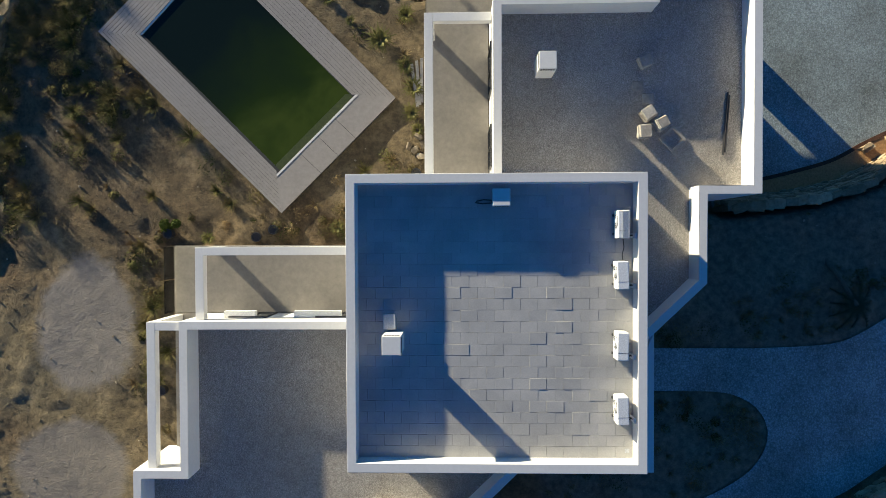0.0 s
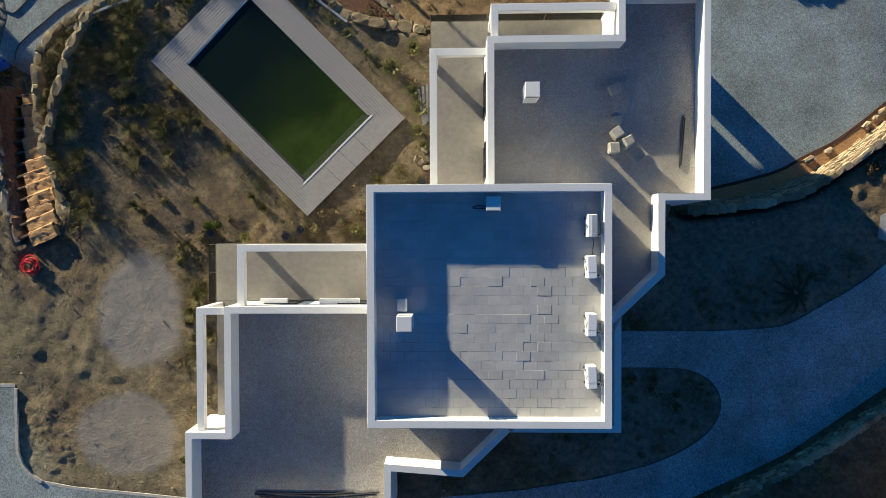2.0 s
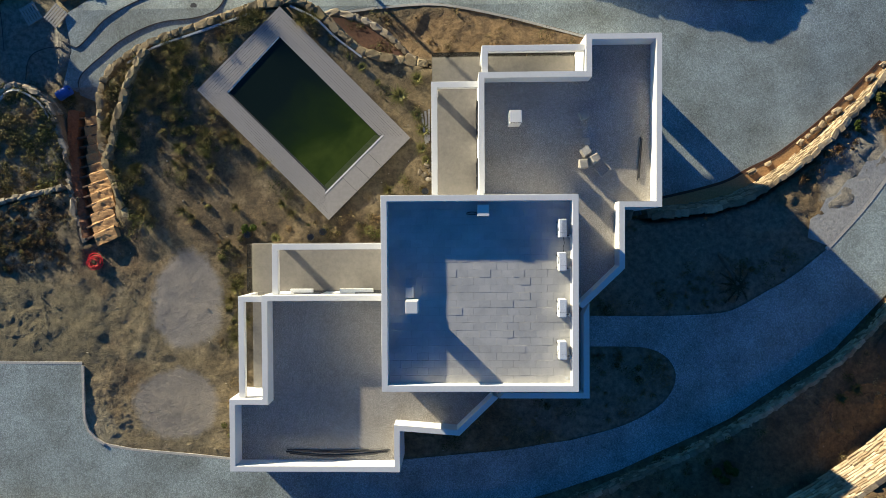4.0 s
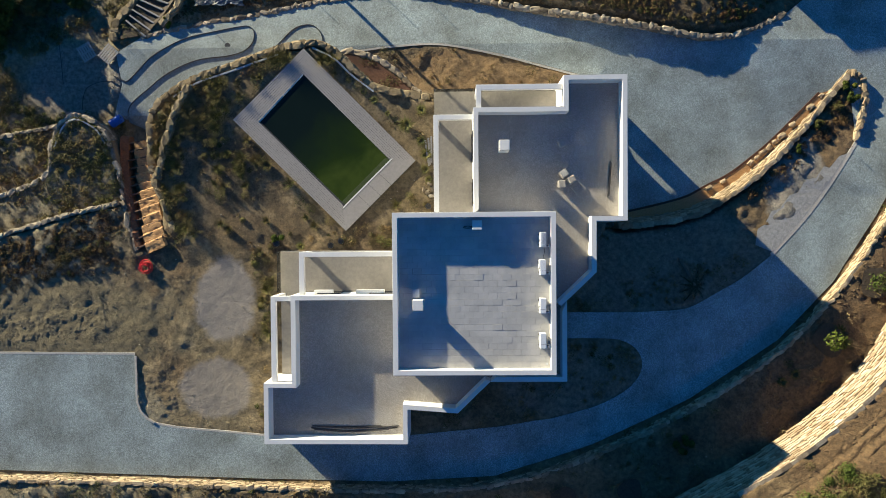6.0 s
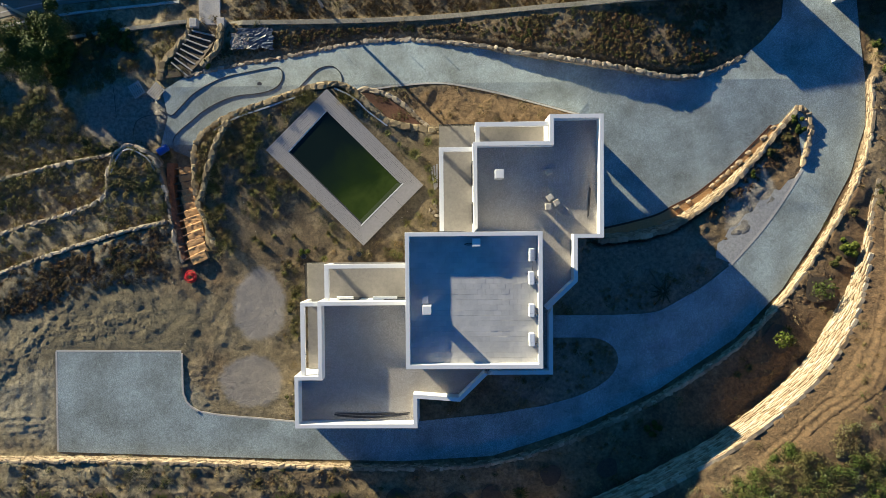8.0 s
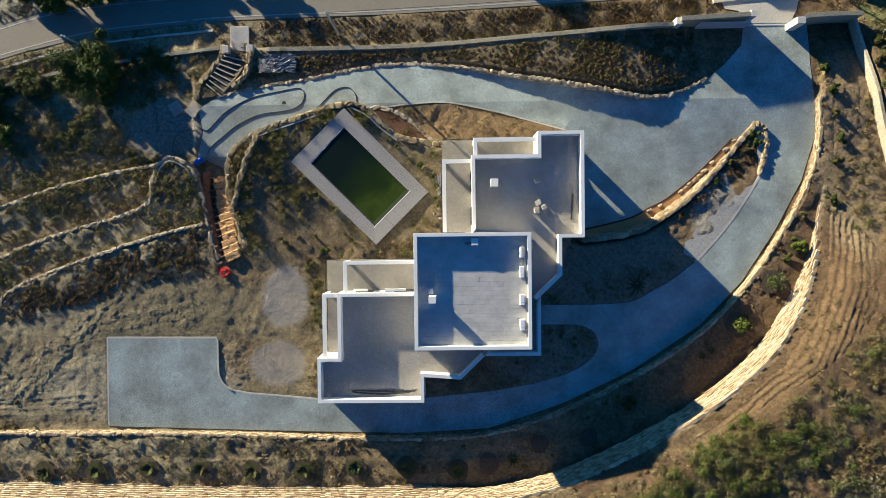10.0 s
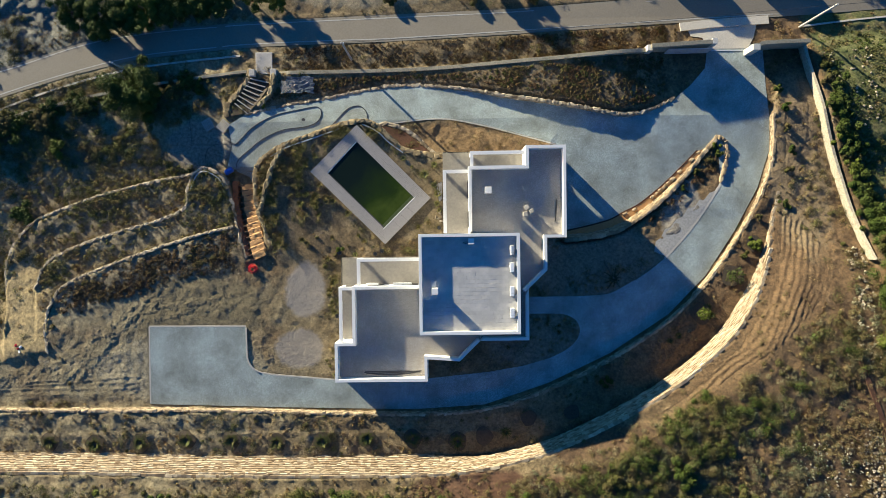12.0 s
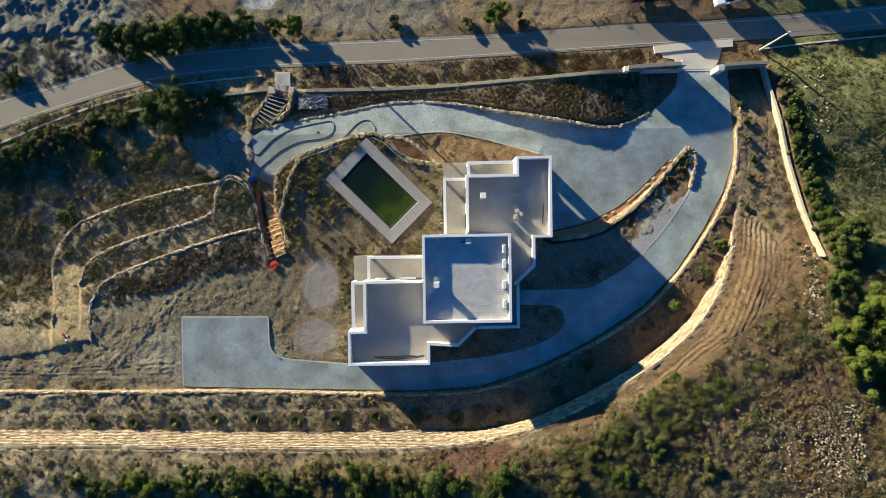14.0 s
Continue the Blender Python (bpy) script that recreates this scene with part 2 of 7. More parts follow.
M_ALU2 = grainy("zinc", (0.40, 0.42, 0.44), (0.52, 0.54, 0.56), 2.0, 25.0, 0.45, 0.1, 0.002)
M_METALWHITE = grainy("enamelled_steel", (0.72, 0.73, 0.72), (0.80, 0.80, 0.79), 2.0, 30.0, 0.4, 0.05, 0.001)
M_DARK = grainy("dark_plastic", (0.02, 0.02, 0.022), (0.045, 0.045, 0.047), 3.0, 30.0, 0.5, 0.1, 0.001)
M_BLACKPIPE = grainy("black_pipe", (0.015, 0.015, 0.016), (0.04, 0.04, 0.042), 3.0, 30.0, 0.4, 0.1, 0.001)
M_PANE = finish(mat("window_pane", 0.04), (0.02, 0.025, 0.03))


def clear_glass():
    m = mat("clear_glass", 0.02)
    nt = m.node_tree
    out = nt.nodes["Material Output"]
    t, g, f, x = (nt.nodes.new("ShaderNode" + k) for k in ("BsdfTransparent", "BsdfGlossy", "Fresnel", "MixShader"))
    t.inputs["Color"].default_value, g.inputs["Roughness"].default_value = (0.94, 0.97, 0.95, 1), 0.03
    f.inputs["IOR"].default_value = 1.5
    wire(m, f.outputs[0], x.inputs[0])
    wire(m, t.outputs[0], x.inputs[1])
    wire(m, g.outputs[0], x.inputs[2])
    wire(m, x.outputs[0], out.inputs["Surface"])
    return m


M_GLASS = clear_glass()

M_EARTHCORE = grainy("wall_core", (0.16, 0.12, 0.08), (0.26, 0.20, 0.13), 0.8, 9.0, 0.95, 0.6, 0.02)
# Red soil, its colour darkened for the shadow in the planter and verge edge.
M_REDSOIL_SHADE = grainy("red_soil_and_shade", (0.05, 0.02, 0.011), (0.115, 0.05, 0.026), 1.2, 6.0, 0.95, 0.7, 0.05)
# Dark dug soil of the pits; also paints the shade under the entrance steps.
M_DARKSOIL_SHADE = grainy("dark_soil_and_shade", (0.035, 0.026, 0.017), (0.085, 0.062, 0.04), 1.2, 6.0, 0.95, 0.7, 0.05)
M_SLEEPER = grainy("brown_sleeper", (0.07, 0.042, 0.025), (0.15, 0.09, 0.055), 1.5, 14.0, 0.9, 0.5, 0.008)
M_REDBANK = grainy("red_earth_bank", (0.12, 0.048, 0.024), (0.26, 0.115, 0.056), 1.4, 7.0, 0.95, 0.7, 0.05)
M_ORANGE = grainy("orange_sand", (0.33, 0.17, 0.065), (0.52, 0.30, 0.13), 1.6, 9.0, 0.95, 0.8, 0.03)
M_OCHRE = grainy("ochre_render", (0.31, 0.265, 0.19), (0.48, 0.42, 0.315), 0.9, 5.0, 0.9, 0.8, 0.02, 0.7)
M_WALLSTONE = grainy("rough_wall_render", (0.20, 0.175, 0.12), (0.35, 0.31, 0.225), 0.9, 7.0, 0.95, 0.8, 0.02, 0.7)
M_WHITE2 = grainy("cream_render", (0.52, 0.48, 0.40), (0.64, 0.60, 0.52), 0.8, 12.0, 0.9, 0.3, 0.006)
M_BLUESHEET = grainy("blue_sheet", (0.05, 0.08, 0.11), (0.20, 0.24, 0.30), 1.2, 8.0, 0.35, 0.2, 0.01)
M_BLUE = grainy("blue_plastic", (0.02, 0.10, 0.42), (0.03, 0.14, 0.55), 2.0, 14.0, 0.4, 0.1, 0.002)
M_RED = grainy("red_plastic", (0.50, 0.015, 0.02), (0.66, 0.03, 0.035), 3.0, 18.0, 0.45, 0.2, 0.003)
M_BLACKPAINT = finish(mat("black_car_paint", 0.15), (0.012, 0.012, 0.014))

# ---- mesh helpers ----


def mesh_of(name, bm, material=None):
    me = bpy.data.meshes.new(name)
    bm.to_mesh(me)
    bm.free()
    if material:
        me.materials.append(material)
    return me


def part(name, bm, material, parent=None, label="", m=None):
    ob = new(name, mesh_of(name, bm, material))
    if parent is not None:
        ob.parent = parent
    if m is not None:
        ob.matrix_basis = m
    if label:
        ob["label"] = label
    return ob


def thing(name, label, category, group="", kind="", at=(0, 0, 0), turn=0.0):
    ob = new(name)
    ob.empty_display_size = 0.2
    ob.matrix_basis = pose(*at, 0, 0, turn)
    return tagged(ob, label, category, group, kind)


def box(bm, x0, y0, z0, x1, y1, z1, bevel=0.0):
    g = bmesh.ops.create_cube(bm, size=1.0)
    vs = g["verts"]
    for v in vs:
        v.co = Vector((x0 + (v.co.x + 0.5) * (x1 - x0), y0 + (v.co.y + 0.5) * (y1 - y0), z0 + (v.co.z + 0.5) * (z1 - z0)))
    if bevel:
        es = list({e for v in vs for e in v.link_edges})
        bmesh.ops.bevel(bm, geom=es, offset=bevel, segments=1, affect="EDGES")
    return bm


def prism(bm, pts, z0, z1):
    """An upright body over a plan outline."""
    lo = [bm.verts.new((x, y, z0)) for x, y in pts]
    hi = [bm.verts.new((x, y, z1)) for x, y in pts]
    n = len(pts)
    for i in range(n):
        bm.faces.new((lo[i], lo[(i + 1) % n], hi[(i + 1) % n], hi[i]))
    bm.faces.new(hi)
    bm.faces.new(lo[::-1])
    bmesh.ops.recalc_face_normals(bm, faces=bm.faces[:])
    return bm


def inset(pts, d):
    """The outline moved inwards by d (counter-clockwise outlines)."""
    out, n = [], len(pts)
    for i in range(n):
        a, b, c = Vector(pts[i - 1]), Vector(pts[i]), Vector(pts[(i + 1) % n])
        u, v = (b - a).normalized(), (c - b).normalized()
        nu, nv = Vector((-u.y, u.x)), Vector((-v.y, v.x))
        k = (nu + nv).normalized()
        out.append(tuple(b + k * d / max(0.3, k.dot(nu))))
    return out


def ring(bm, pts, d, z0, z1):
    """An upright band of width d inside a closed outline."""
    ins, n = inset(pts, d), len(pts)
    rows = [[bm.verts.new((x, y, z)) for x, y in p] for p, z in ((pts, z0), (pts, z1), (ins, z1), (ins, z0))]
    for i in range(n):
        for k in range(4):
            a, b = rows[k], rows[(k + 1) % 4]
            bm.faces.new((a[i], a[(i + 1) % n], b[(i + 1) % n], b[i]))
    bmesh.ops.recalc_face_normals(bm, faces=bm.faces[:])
    return bm


def smooth_line(pts, step=0.5):
    """A Catmull-Rom curve through plan points, at even steps."""
    p = [np.array(q, float) for q in pts]
    p = [2 * p[0] - p[1]] + p + [2 * p[-1] - p[-2]]
    fine = []
    for a, b, c, d in zip(p, p[1:], p[2:], p[3:]):
        for s in np.linspace(0, 1, 16, endpoint=False):
            fine.append(0.5 * (2 * b + (c - a) * s + (2 * a - 5 * b + 4 * c - d) * s * s + (3 * b - a - 3 * c + d) * s ** 3))
    fine = np.array(fine + [p[-2]])
    run = np.concatenate([[0], np.cumsum(np.hypot(*np.diff(fine, axis=0).T))])
    at = np.linspace(0, run[-1], max(2, int(run[-1] / step) + 1))
    return np.stack([np.interp(at, run, fine[:, k]) for k in (0, 1)], -1)


def inside(x, y, poly):
    """How far points lie inside a closed outline (negative: outside)."""
    poly = np.array(poly, float)
    best, odd = np.full(x.shape, 1e9), np.zeros(x.shape, bool)
    for (ax, ay), (bx, by) in zip(poly, np.roll(poly, -1, 0)):
        dx, dy = bx - ax, by - ay
        s = np.clip(((x - ax) * dx + (y - ay) * dy) / (dx * dx + dy * dy + 1e-12), 0, 1)
        best = np.minimum(best, np.hypot(x - ax - s * dx, y - ay - s * dy))
        if ay != by:
            odd ^= ((ay > y) != (by > y)) & (x < ax + (y - ay) / (by - ay) * dx)
    return np.where(odd, best, -best)


def ss(a, b, v):
    t = np.clip((v - a) / (b - a), 0, 1)
    return t * t * (3 - 2 * t)


# ---- the plan: lines of the site ----
POOL_WALL = [(-20.3, 3.7), (-20.9, 5.4), (-21.6, 7.4), (-21.9, 10.0), (-21.7, 12.0), (-20.4, 13.3), (-18.8, 14.2), (-16.4, 15.0), (-13.1, 16.1), (-10.5, 16.5), (-8.95, 15.7), (-7.8, 14.6), (-6.3, 13.45), (-2.7, 12.75)]
BED_EDGE = [(-23.7, 17.8), (-20.3, 18.6), (-14.8, 19.5), (-9.4, 20.5), (-5.3, 20.7), (0.1, 20.2), (4.1, 19.4), (8.9, 18.6), (13.6, 17.7), (16.2, 17.2), (18.9, 17.4), (22.1, 18.7)]
PATH_SOUTH = [(9.6, 14.2), (5.4, 15.4), (2.1, 16.3), (-2.0, 17.1), (-5.4, 17.0), (-8.1, 16.7)]
DRIVE_OUT = [(32.0, 24.8), (32.1, 20.1), (32.3, 16.8), (32.3, 13.3), (30.8, 9.3), (28.05, 4.6), (24.8, 0.0), (20.8, -3.9), (14.7, -7.7), (8.1, -10.8), (1.5, -13.0), (-5.7, -13.4), (-14.9, -13.2), (-33.4, -12.6)]
ISLAND = [(10.1, 3.9), (13.8, 4.3), (16.4, 5.1), (19.7, 7.3), (23.2, 10.6), (25.7, 13.5), (26.7, 14.6)]
WALL_MID = [(-60.0, -12.8), (-41.0, -13.1), (-27.9, -13.2), (-14.8, -13.6), (-5.7, -13.8), (1.5, -13.4), (8.0, -11.4), (15.1, -8.0), (21.0, -4.3), (24.9, -0.4), (28.3, 4.1), (31.0, 8.7), (32.4, 12.8), (32.5, 16.8)]
WALL_LOW = [(-60.0, -18.6), (-40.6, -18.8), (-27.7, -19.2), (-14.7, -19.4), (-5.7, -19.3), (1.3, -18.5), (7.8, -16.9), (14.2, -14.0), (20.6, -10.3), (25.7, -6.2), (28.9, -2.1), (30.8, 2.0), (31.8, 5.8), (32.5, 8.3)]
TERRACE_A = [(-28.8, 11.5), (-33.3, 10.7), (-38.8, 9.4), (-43.6, 7.8), (-46.4, 6.5), (-48.5, 4.1), (-49.3, 1.8), (-49.0, -1.0)]
TERRACE_B = [(-25.1, 10.1), (-25.8, 11.2), (-27.4, 12.0), (-28.5, 11.4), (-29.2, 9.9), (-29.6, 7.9), (-32.3, 6.6), (-37.0, 5.3), (-41.8, 3.7), (-44.5, 2.1), (-45.6, -0.3)]
TERRACE_C = [(-24.2, 5.8), (-27.8, 5.0), (-32.5, 3.6), (-37.2, 2.0), (-41.2, 0.4), (-43.2, -1.2), (-44.3, -4.2), (-44.1, -6.8)]
ROAD_NORTH = [(-75.0, 16.0), (-56.4, 21.9), (-49.4, 23.8), (-41.0, 26.4), (-32.7, 27.6), (-21.7, 28.2), (-8.0, 28.6), (5.7, 29.0), (19.3, 29.8), (29.5, 30.1), (39.7, 30.8), (51.0, 31.7), (75.0, 33.2)]
ROAD_SOUTH = [(-75.0, 11.8), (-56.6, 18.1), (-49.5, 20.5), (-42.5, 22.6), (-35.6, 24.2), (-28.6, 24.9), (-21.8, 25.3), (-13.5, 25.5), (-8.0, 25.6), (5.7, 26.2), (19.3, 26.9), (35.9, 27.8), (51.0, 28.8), (75.0, 30.4)]
DRIVE = [(-25.4, 16.7)] + BED_EDGE + [(24.0, 20.2), (25.7, 22.1), (26.0, 24.2)] + DRIVE_OUT + [(-33.3, -4.5), (-23.2, -4.6), (-23.15, -7.6), (-23.05, -8.3), (-22.6, -8.95), (-21.9, -9.4), (-20.2, -9.7), (-17.5, -9.95), (-13.8, -10.3), (-4.2, -10.2), (2.0, -9.6), *map(tuple, smooth_line([(5.5, -9.0), (8.3, -8.2), (10.1, -7.3), (11.1, -6.4), (11.5, -5.4), (11.2, -4.5), (10.4, -3.9), (9.2, -3.65), (6.2, -3.6)], 0.35)), (6.2, -1.85), *map(tuple, smooth_line([(11.0, -1.9), (13.6, -1.8), (15.0, -1.55), (16.8, -0.6), (18.6, 0.4), (20.6, 1.9)], 0.4)), (26.9, 9.7)] + ISLAND[::-1] + PATH_SOUTH + POOL_WALL[-5::-1][:8] + [(-23.3, 11.2), (-25.6, 12.2), (-25.0, 14.5)]


def height(x, y):
    """The lie of the land."""
    x, y = np.asarray(x, float), np.asarray(y, float)
    slope = np.clip(0.3 - 0.045 * (x - 8) - 0.075 * (y + 10), -3.2, -0.05)
    north = -2.4 - 0.11 * np.clip(y - 17, 0, 12) - 0.03 * np.clip(x - 20, 0, 20) + 0.05 * np.clip(y - 32, 0, 80)
    h = slope + (north - slope) * ss(8, 16, y + 6.5 * ss(-17, -23, x))
    west = inside(x, y, [(-26, 12), *TERRACE_A, (-48, -40), (-300, -40), (-300, 30), (-26, 30)])
    h = h + (slope + (north - 0.2 - slope) * ss(-9, 2, y) - h) * ss(-0.3, 0.3, west)
    flat = inside(x, y, [*POOL_WALL, (5.8, 13.2), (9.5, 9.4), (9.5, 4.2), (7.0, 1.0), (5.5, -2.0), (5.5, -6.0), (3.0, -15.5), (-60, -15.5), (-60, -9.5), (-50, -8.2), *TERRACE_C[::-1]])
    h = h + (-0.15 - h) * ss(0.0, 0.24, flat)
    ta = inside(x, y, [*TERRACE_A, (-48.6, -7.0), (-45.4, -7.0), *TERRACE_B[::-1]])
    tb = inside(x, y, [*TERRACE_B, (-45.4, -7.0), (-44.2, -6.8), *TERRACE_C[::-1]])
    h = h + (-1.7 + 1.3 * ss(3, -6, y) - h) * ss(-0.1, 0.12, ta) * ss(-7.2, -4.5, y)
    h = h + (-0.8 + 0.5 * ss(1, -6, y) - h) * ss(-0.1, 0.12, tb) * ss(-7.2, -4.5, y)
    fore = inside(x, y, [(9.6, 4.0), *ISLAND, (30, 16), (30, 24), (9.6, 24)])
    h = h + (north - h) * ss(-0.5, -0.15, fore)
    bed = inside(x, y, [*BED_EDGE, (24.5, 24.4), (19.4, 24.1), (12.3, 23.75), (-1.2, 23.0), (-10.0, 22.75), (-20, 22.6)])
    rim = inside(x, y, [*BED_EDGE, (25.0, 60.0), (-20, 60.0)])
    h = h + 0.66 * ss(0.1, 0.5, bed) * ss(23.0, 13.5, x) * (0.1 + 0.9 * ss(-5, 8, x)) + 0.10 * np.clip(rim, 0, 5) * ss(0.1, 0.4, bed) * ss(22.6, 19.8, x)
    steps = inside(x, y, [(-24.9, 12.0), (-22.5, 11.6), (-20.9, 2.9), (-23.0, 2.4)])
    h = h + (-2.75 + 2.3 * ss(0, 1, (11.2 - y) / 8.6) - h) * ss(-0.1, 0.3, steps)
    mid = inside(x, y, [*WALL_MID, (34, 24), (300, 24), (300, -300), (-300, -300), (-300, -12.8)])
    h = h + 0.7 * ss(-0.08, 0.12, mid) * ss(24, 17, y)
    low = inside(x, y, [*WALL_LOW, (36, 12), (300, 12), (300, -300), (-300, -300), (-300, -17.7)])
    h = h + (1.9 + 0.75 * ss(-10, 2, x)) * ss(9, -8, y) * ss(-0.08, 0.15, low) + 0.95 * ss(7, -2, y) * ss(0.2, 3.6, low) * (0.45 + 0.55 * ss(-8, 6, x)) + 0.05 * np.clip(low, 0, 60)
    field = inside(x, y, [(36.3, 24.6), (37.7, 16.3), (39.2, 9.1), (40.7, 1.6), (41.0, -6), (120, -6), (120, 26), (36.4, 26)])
    h = h + 1.1 * ss(-0.1, 0.3, field) * ss(-6, 2, y) * ss(26, 23, y)
    return h


def ground_z(x, y):
    return float(height(np.array([x]), np.array([y]))[0])


def sheet(name, outline, lift, material, kind="structure", label="", category="", cell=0.8, depth=0.25):
    """A paved surface over a plan outline, following the land."""
    bm = bmesh.new()
    vs = [bm.verts.new((x, y, 0)) for x, y in outline]
    bm.faces.new(vs)
    xs, ys = [p[0] for p in outline], [p[1] for p in outline]
    for axis, lo, hi in ((0, min(xs), max(xs)), (1, min(ys), max(ys))):
        for c in np.arange(lo + cell, hi, cell):
            n = Vector((1, 0, 0)) if axis == 0 else Vector((0, 1, 0))
            bmesh.ops.bisect_plane(bm, geom=bm.verts[:] + bm.edges[:] + bm.faces[:], plane_co=n * float(c), plane_no=n)
    bm.verts.ensure_lookup_table()
    co = np.array([v.co[:2] for v in bm.verts])
    z = height(co[:, 0], co[:, 1]) + lift
    for v, h in zip(bm.verts, z):
        v.co.z = h
    ob = part(name, bm, material)
    return tagged(ob, label, category, kind=kind)


APRON = [(25.9, 24.2), (30.4, 24.2), (31.1, 25.4), (31.6, 27.2), (23.8, 26.8), (24.3, 25.6), (25.6, 25.4)]

MUD = [(-60, -12.5), (-60, -4), (-46, -7.5), (-42, -2.6), (-36, -0.8), (-30, 0.6), (-24, 1.0), (-19.5, 3.2), (-15.2, 3.6), (-14.4, -1), (-14.6, -12)]

ROCKS = [(-75, 24), (-56, 24.4), (-48, 26.2), (-41.5, 29), (-40, 42), (-75, 42)]

PLOUGHED = [(33, 9), (36.5, 14), (36.5, 22), (33.5, 22.5), (33.2, 12), (32.8, 8.8), (31.5, 2), (29.6, -2.4), (26, -6.8), (21, -11), (15.5, -14.0), (19, -13.2), (24.5, -10.4), (30, -7.2), (34.5, -3), (38.0, 1)]

# ---- ground ----
def axis_steps(lo, hi, step, far, grow):
    a = list(np.arange(lo, hi + 1e-6, step))
    s, p = step, a[-1]
    q = a[0]
    up, dn = [], []
    while p < far:
        s *= grow
        p += s
        q -= s
        up.append(p)
        dn.append(q)
    return np.array(dn[::-1] + a + up)


def bumps(x, y):
    """The uneven surface of bare soil, over the lie of the land."""
    paved = np.maximum(np.maximum(inside(x, y, DRIVE), inside(x, y, APRON)), inside(x, y, ROAD_NORTH + ROAD_SOUTH[::-1]))
    rough = np.array([noise.fractal(Vector((a * 0.5, b * 0.5, 0)), 1.0, 2.0, 4) for a, b in zip(x, y)])
    clods = np.array([noise.fractal(Vector((a * 1.5, b * 1.5, 4)), 0.9, 2.0, 3) for a, b in zip(x, y)])
    mud = ss(-1, 1.5, inside(x, y, MUD))
    lumps = np.array([noise.fractal(Vector((a * 0.9, b * 0.9, 8)), 0.55, 2.1, 4) for a, b in zip(x, y)])
    smooth = np.maximum(ss(1.25, 0.85, np.hypot((x + 16.9) / 2.1, (y + 0.9) / 3.0)), ss(1.25, 0.85, np.hypot((x + 17.6) / 2.6, (y + 7.0) / 2.1)))
    heap = ss(-1, 2, inside(x, y, ROCKS))
    calm = (1 - 0.68 * mud) * (1 - 0.55 * ss(28.5, 30, y)) * (1 - 0.6 * smooth) * (1 - 0.65 * ss(-0.5, 1.0, inside(x, y, [*POOL_WALL, (-2.5, 4.9), (-13, 3), (-20, 3.4)]))) * (1 - 0.92 * ss(-0.5, 0.5, inside(x, y, [*BED_EDGE, (25.0, 22.8), (-20, 22)]))) * (1 - 0.7 * ss(-1, 1, inside(x, y, PLOUGHED)))
    return ((0.15 * rough + 0.055 * clods) * calm + 0.06 * lumps * mud * (1 - 0.7 * smooth) + (0.16 * rough + 0.06 * lumps) * heap) * ss(0.3, -1.2, paved) - 0.12 * ss(-0.1, 0.3, paved)


def build_ground():
    gx, gy = axis_steps(-58, 54, 0.2, 2500, 1.25), axis_steps(-34, 42, 0.2, 2500, 1.25)
    X, Y = np.meshgrid(gx, gy)
    Z = height(X.ravel(), Y.ravel()) + bumps(X.ravel(), Y.ravel())
    pit = inside(X.ravel(), Y.ravel(), [(-11.24, 15.9), (-15.9, 11.37), (-8.5, 4.0), (-3.95, 8.49)])
    Z = Z - 1.1 * ss(-0.1, 0.4, pit) - 0.1 * ss(0.2, 0.8, inside(X.ravel(), Y.ravel(), PLOUGHED))
    nx, ny = len(gx), len(gy)
    idx = np.arange(nx * ny).reshape(ny, nx)
    faces = np.stack([idx[:-1, :-1], idx[:-1, 1:], idx[1:, 1:], idx[1:, :-1]], -1).reshape(-1, 4)
    me = bpy.data.meshes.new("ground")
    me.from_pydata(np.stack([X.ravel(), Y.ravel(), Z], -1).tolist(), [], faces.tolist())
    me.materials.append(M_SOIL)
    me.polygons.foreach_set("use_smooth", [True] * len(me.polygons))
    return tagged(new("ground", me), "dry sandy soil with scrub on a terraced hillside", "ground", kind="structure")


build_ground()


def worked_soil(name, line, wide, shape, label, ds=0.2, dd=0.1, side=-1.0, mask=None):
    """A strip of finely shaped soil beside a plan curve; shape(s, d) gives its relief, and its rim dips under the ground."""
    pts = smooth_line(line, ds)
    g = np.gradient(pts, axis=0)
    nor = side * np.stack([-g[:, 1], g[:, 0]], -1) / np.hypot(*g.T)[:, None]
    d = np.arange(0, wide + 1e-6, dd)
    P = pts[:, None] + nor[:, None] * d[None, :, None]
    x, y = P[..., 0].ravel(), P[..., 1].ravel()
    S, D = np.meshgrid(np.arange(len(pts)) * ds, d, indexing="ij")
    rim = np.minimum(np.minimum(D, wide - D), np.minimum(S, S.max() - S)).ravel()
    if mask:
        rim = np.minimum(rim, inside(x, y, mask))
    z = height(x, y) + bumps(x, y) + shape(S.ravel(), D.ravel(), x, y) - 0.10 * ss(0.6, 0.0, rim) - 0.25 * ss(0.0, -0.4, rim)
    n, k = S.shape
    idx = np.arange(n * k).reshape(n, k)
    faces = np.stack([idx[:-1, :-1], idx[1:, :-1], idx[1:, 1:], idx[:-1, 1:]], -1).reshape(-1, 4)[:, ::int(side)]
    me = bpy.data.meshes.new(name)
    me.from_pydata(np.stack([x, y, z], -1).tolist(), [], faces.tolist())
    me.materials.append(M_SOIL)
    me.polygons.foreach_set("use_smooth", [True] * len(me.polygons))
    return tagged(new(name, me), label, "soil", kind="structure")


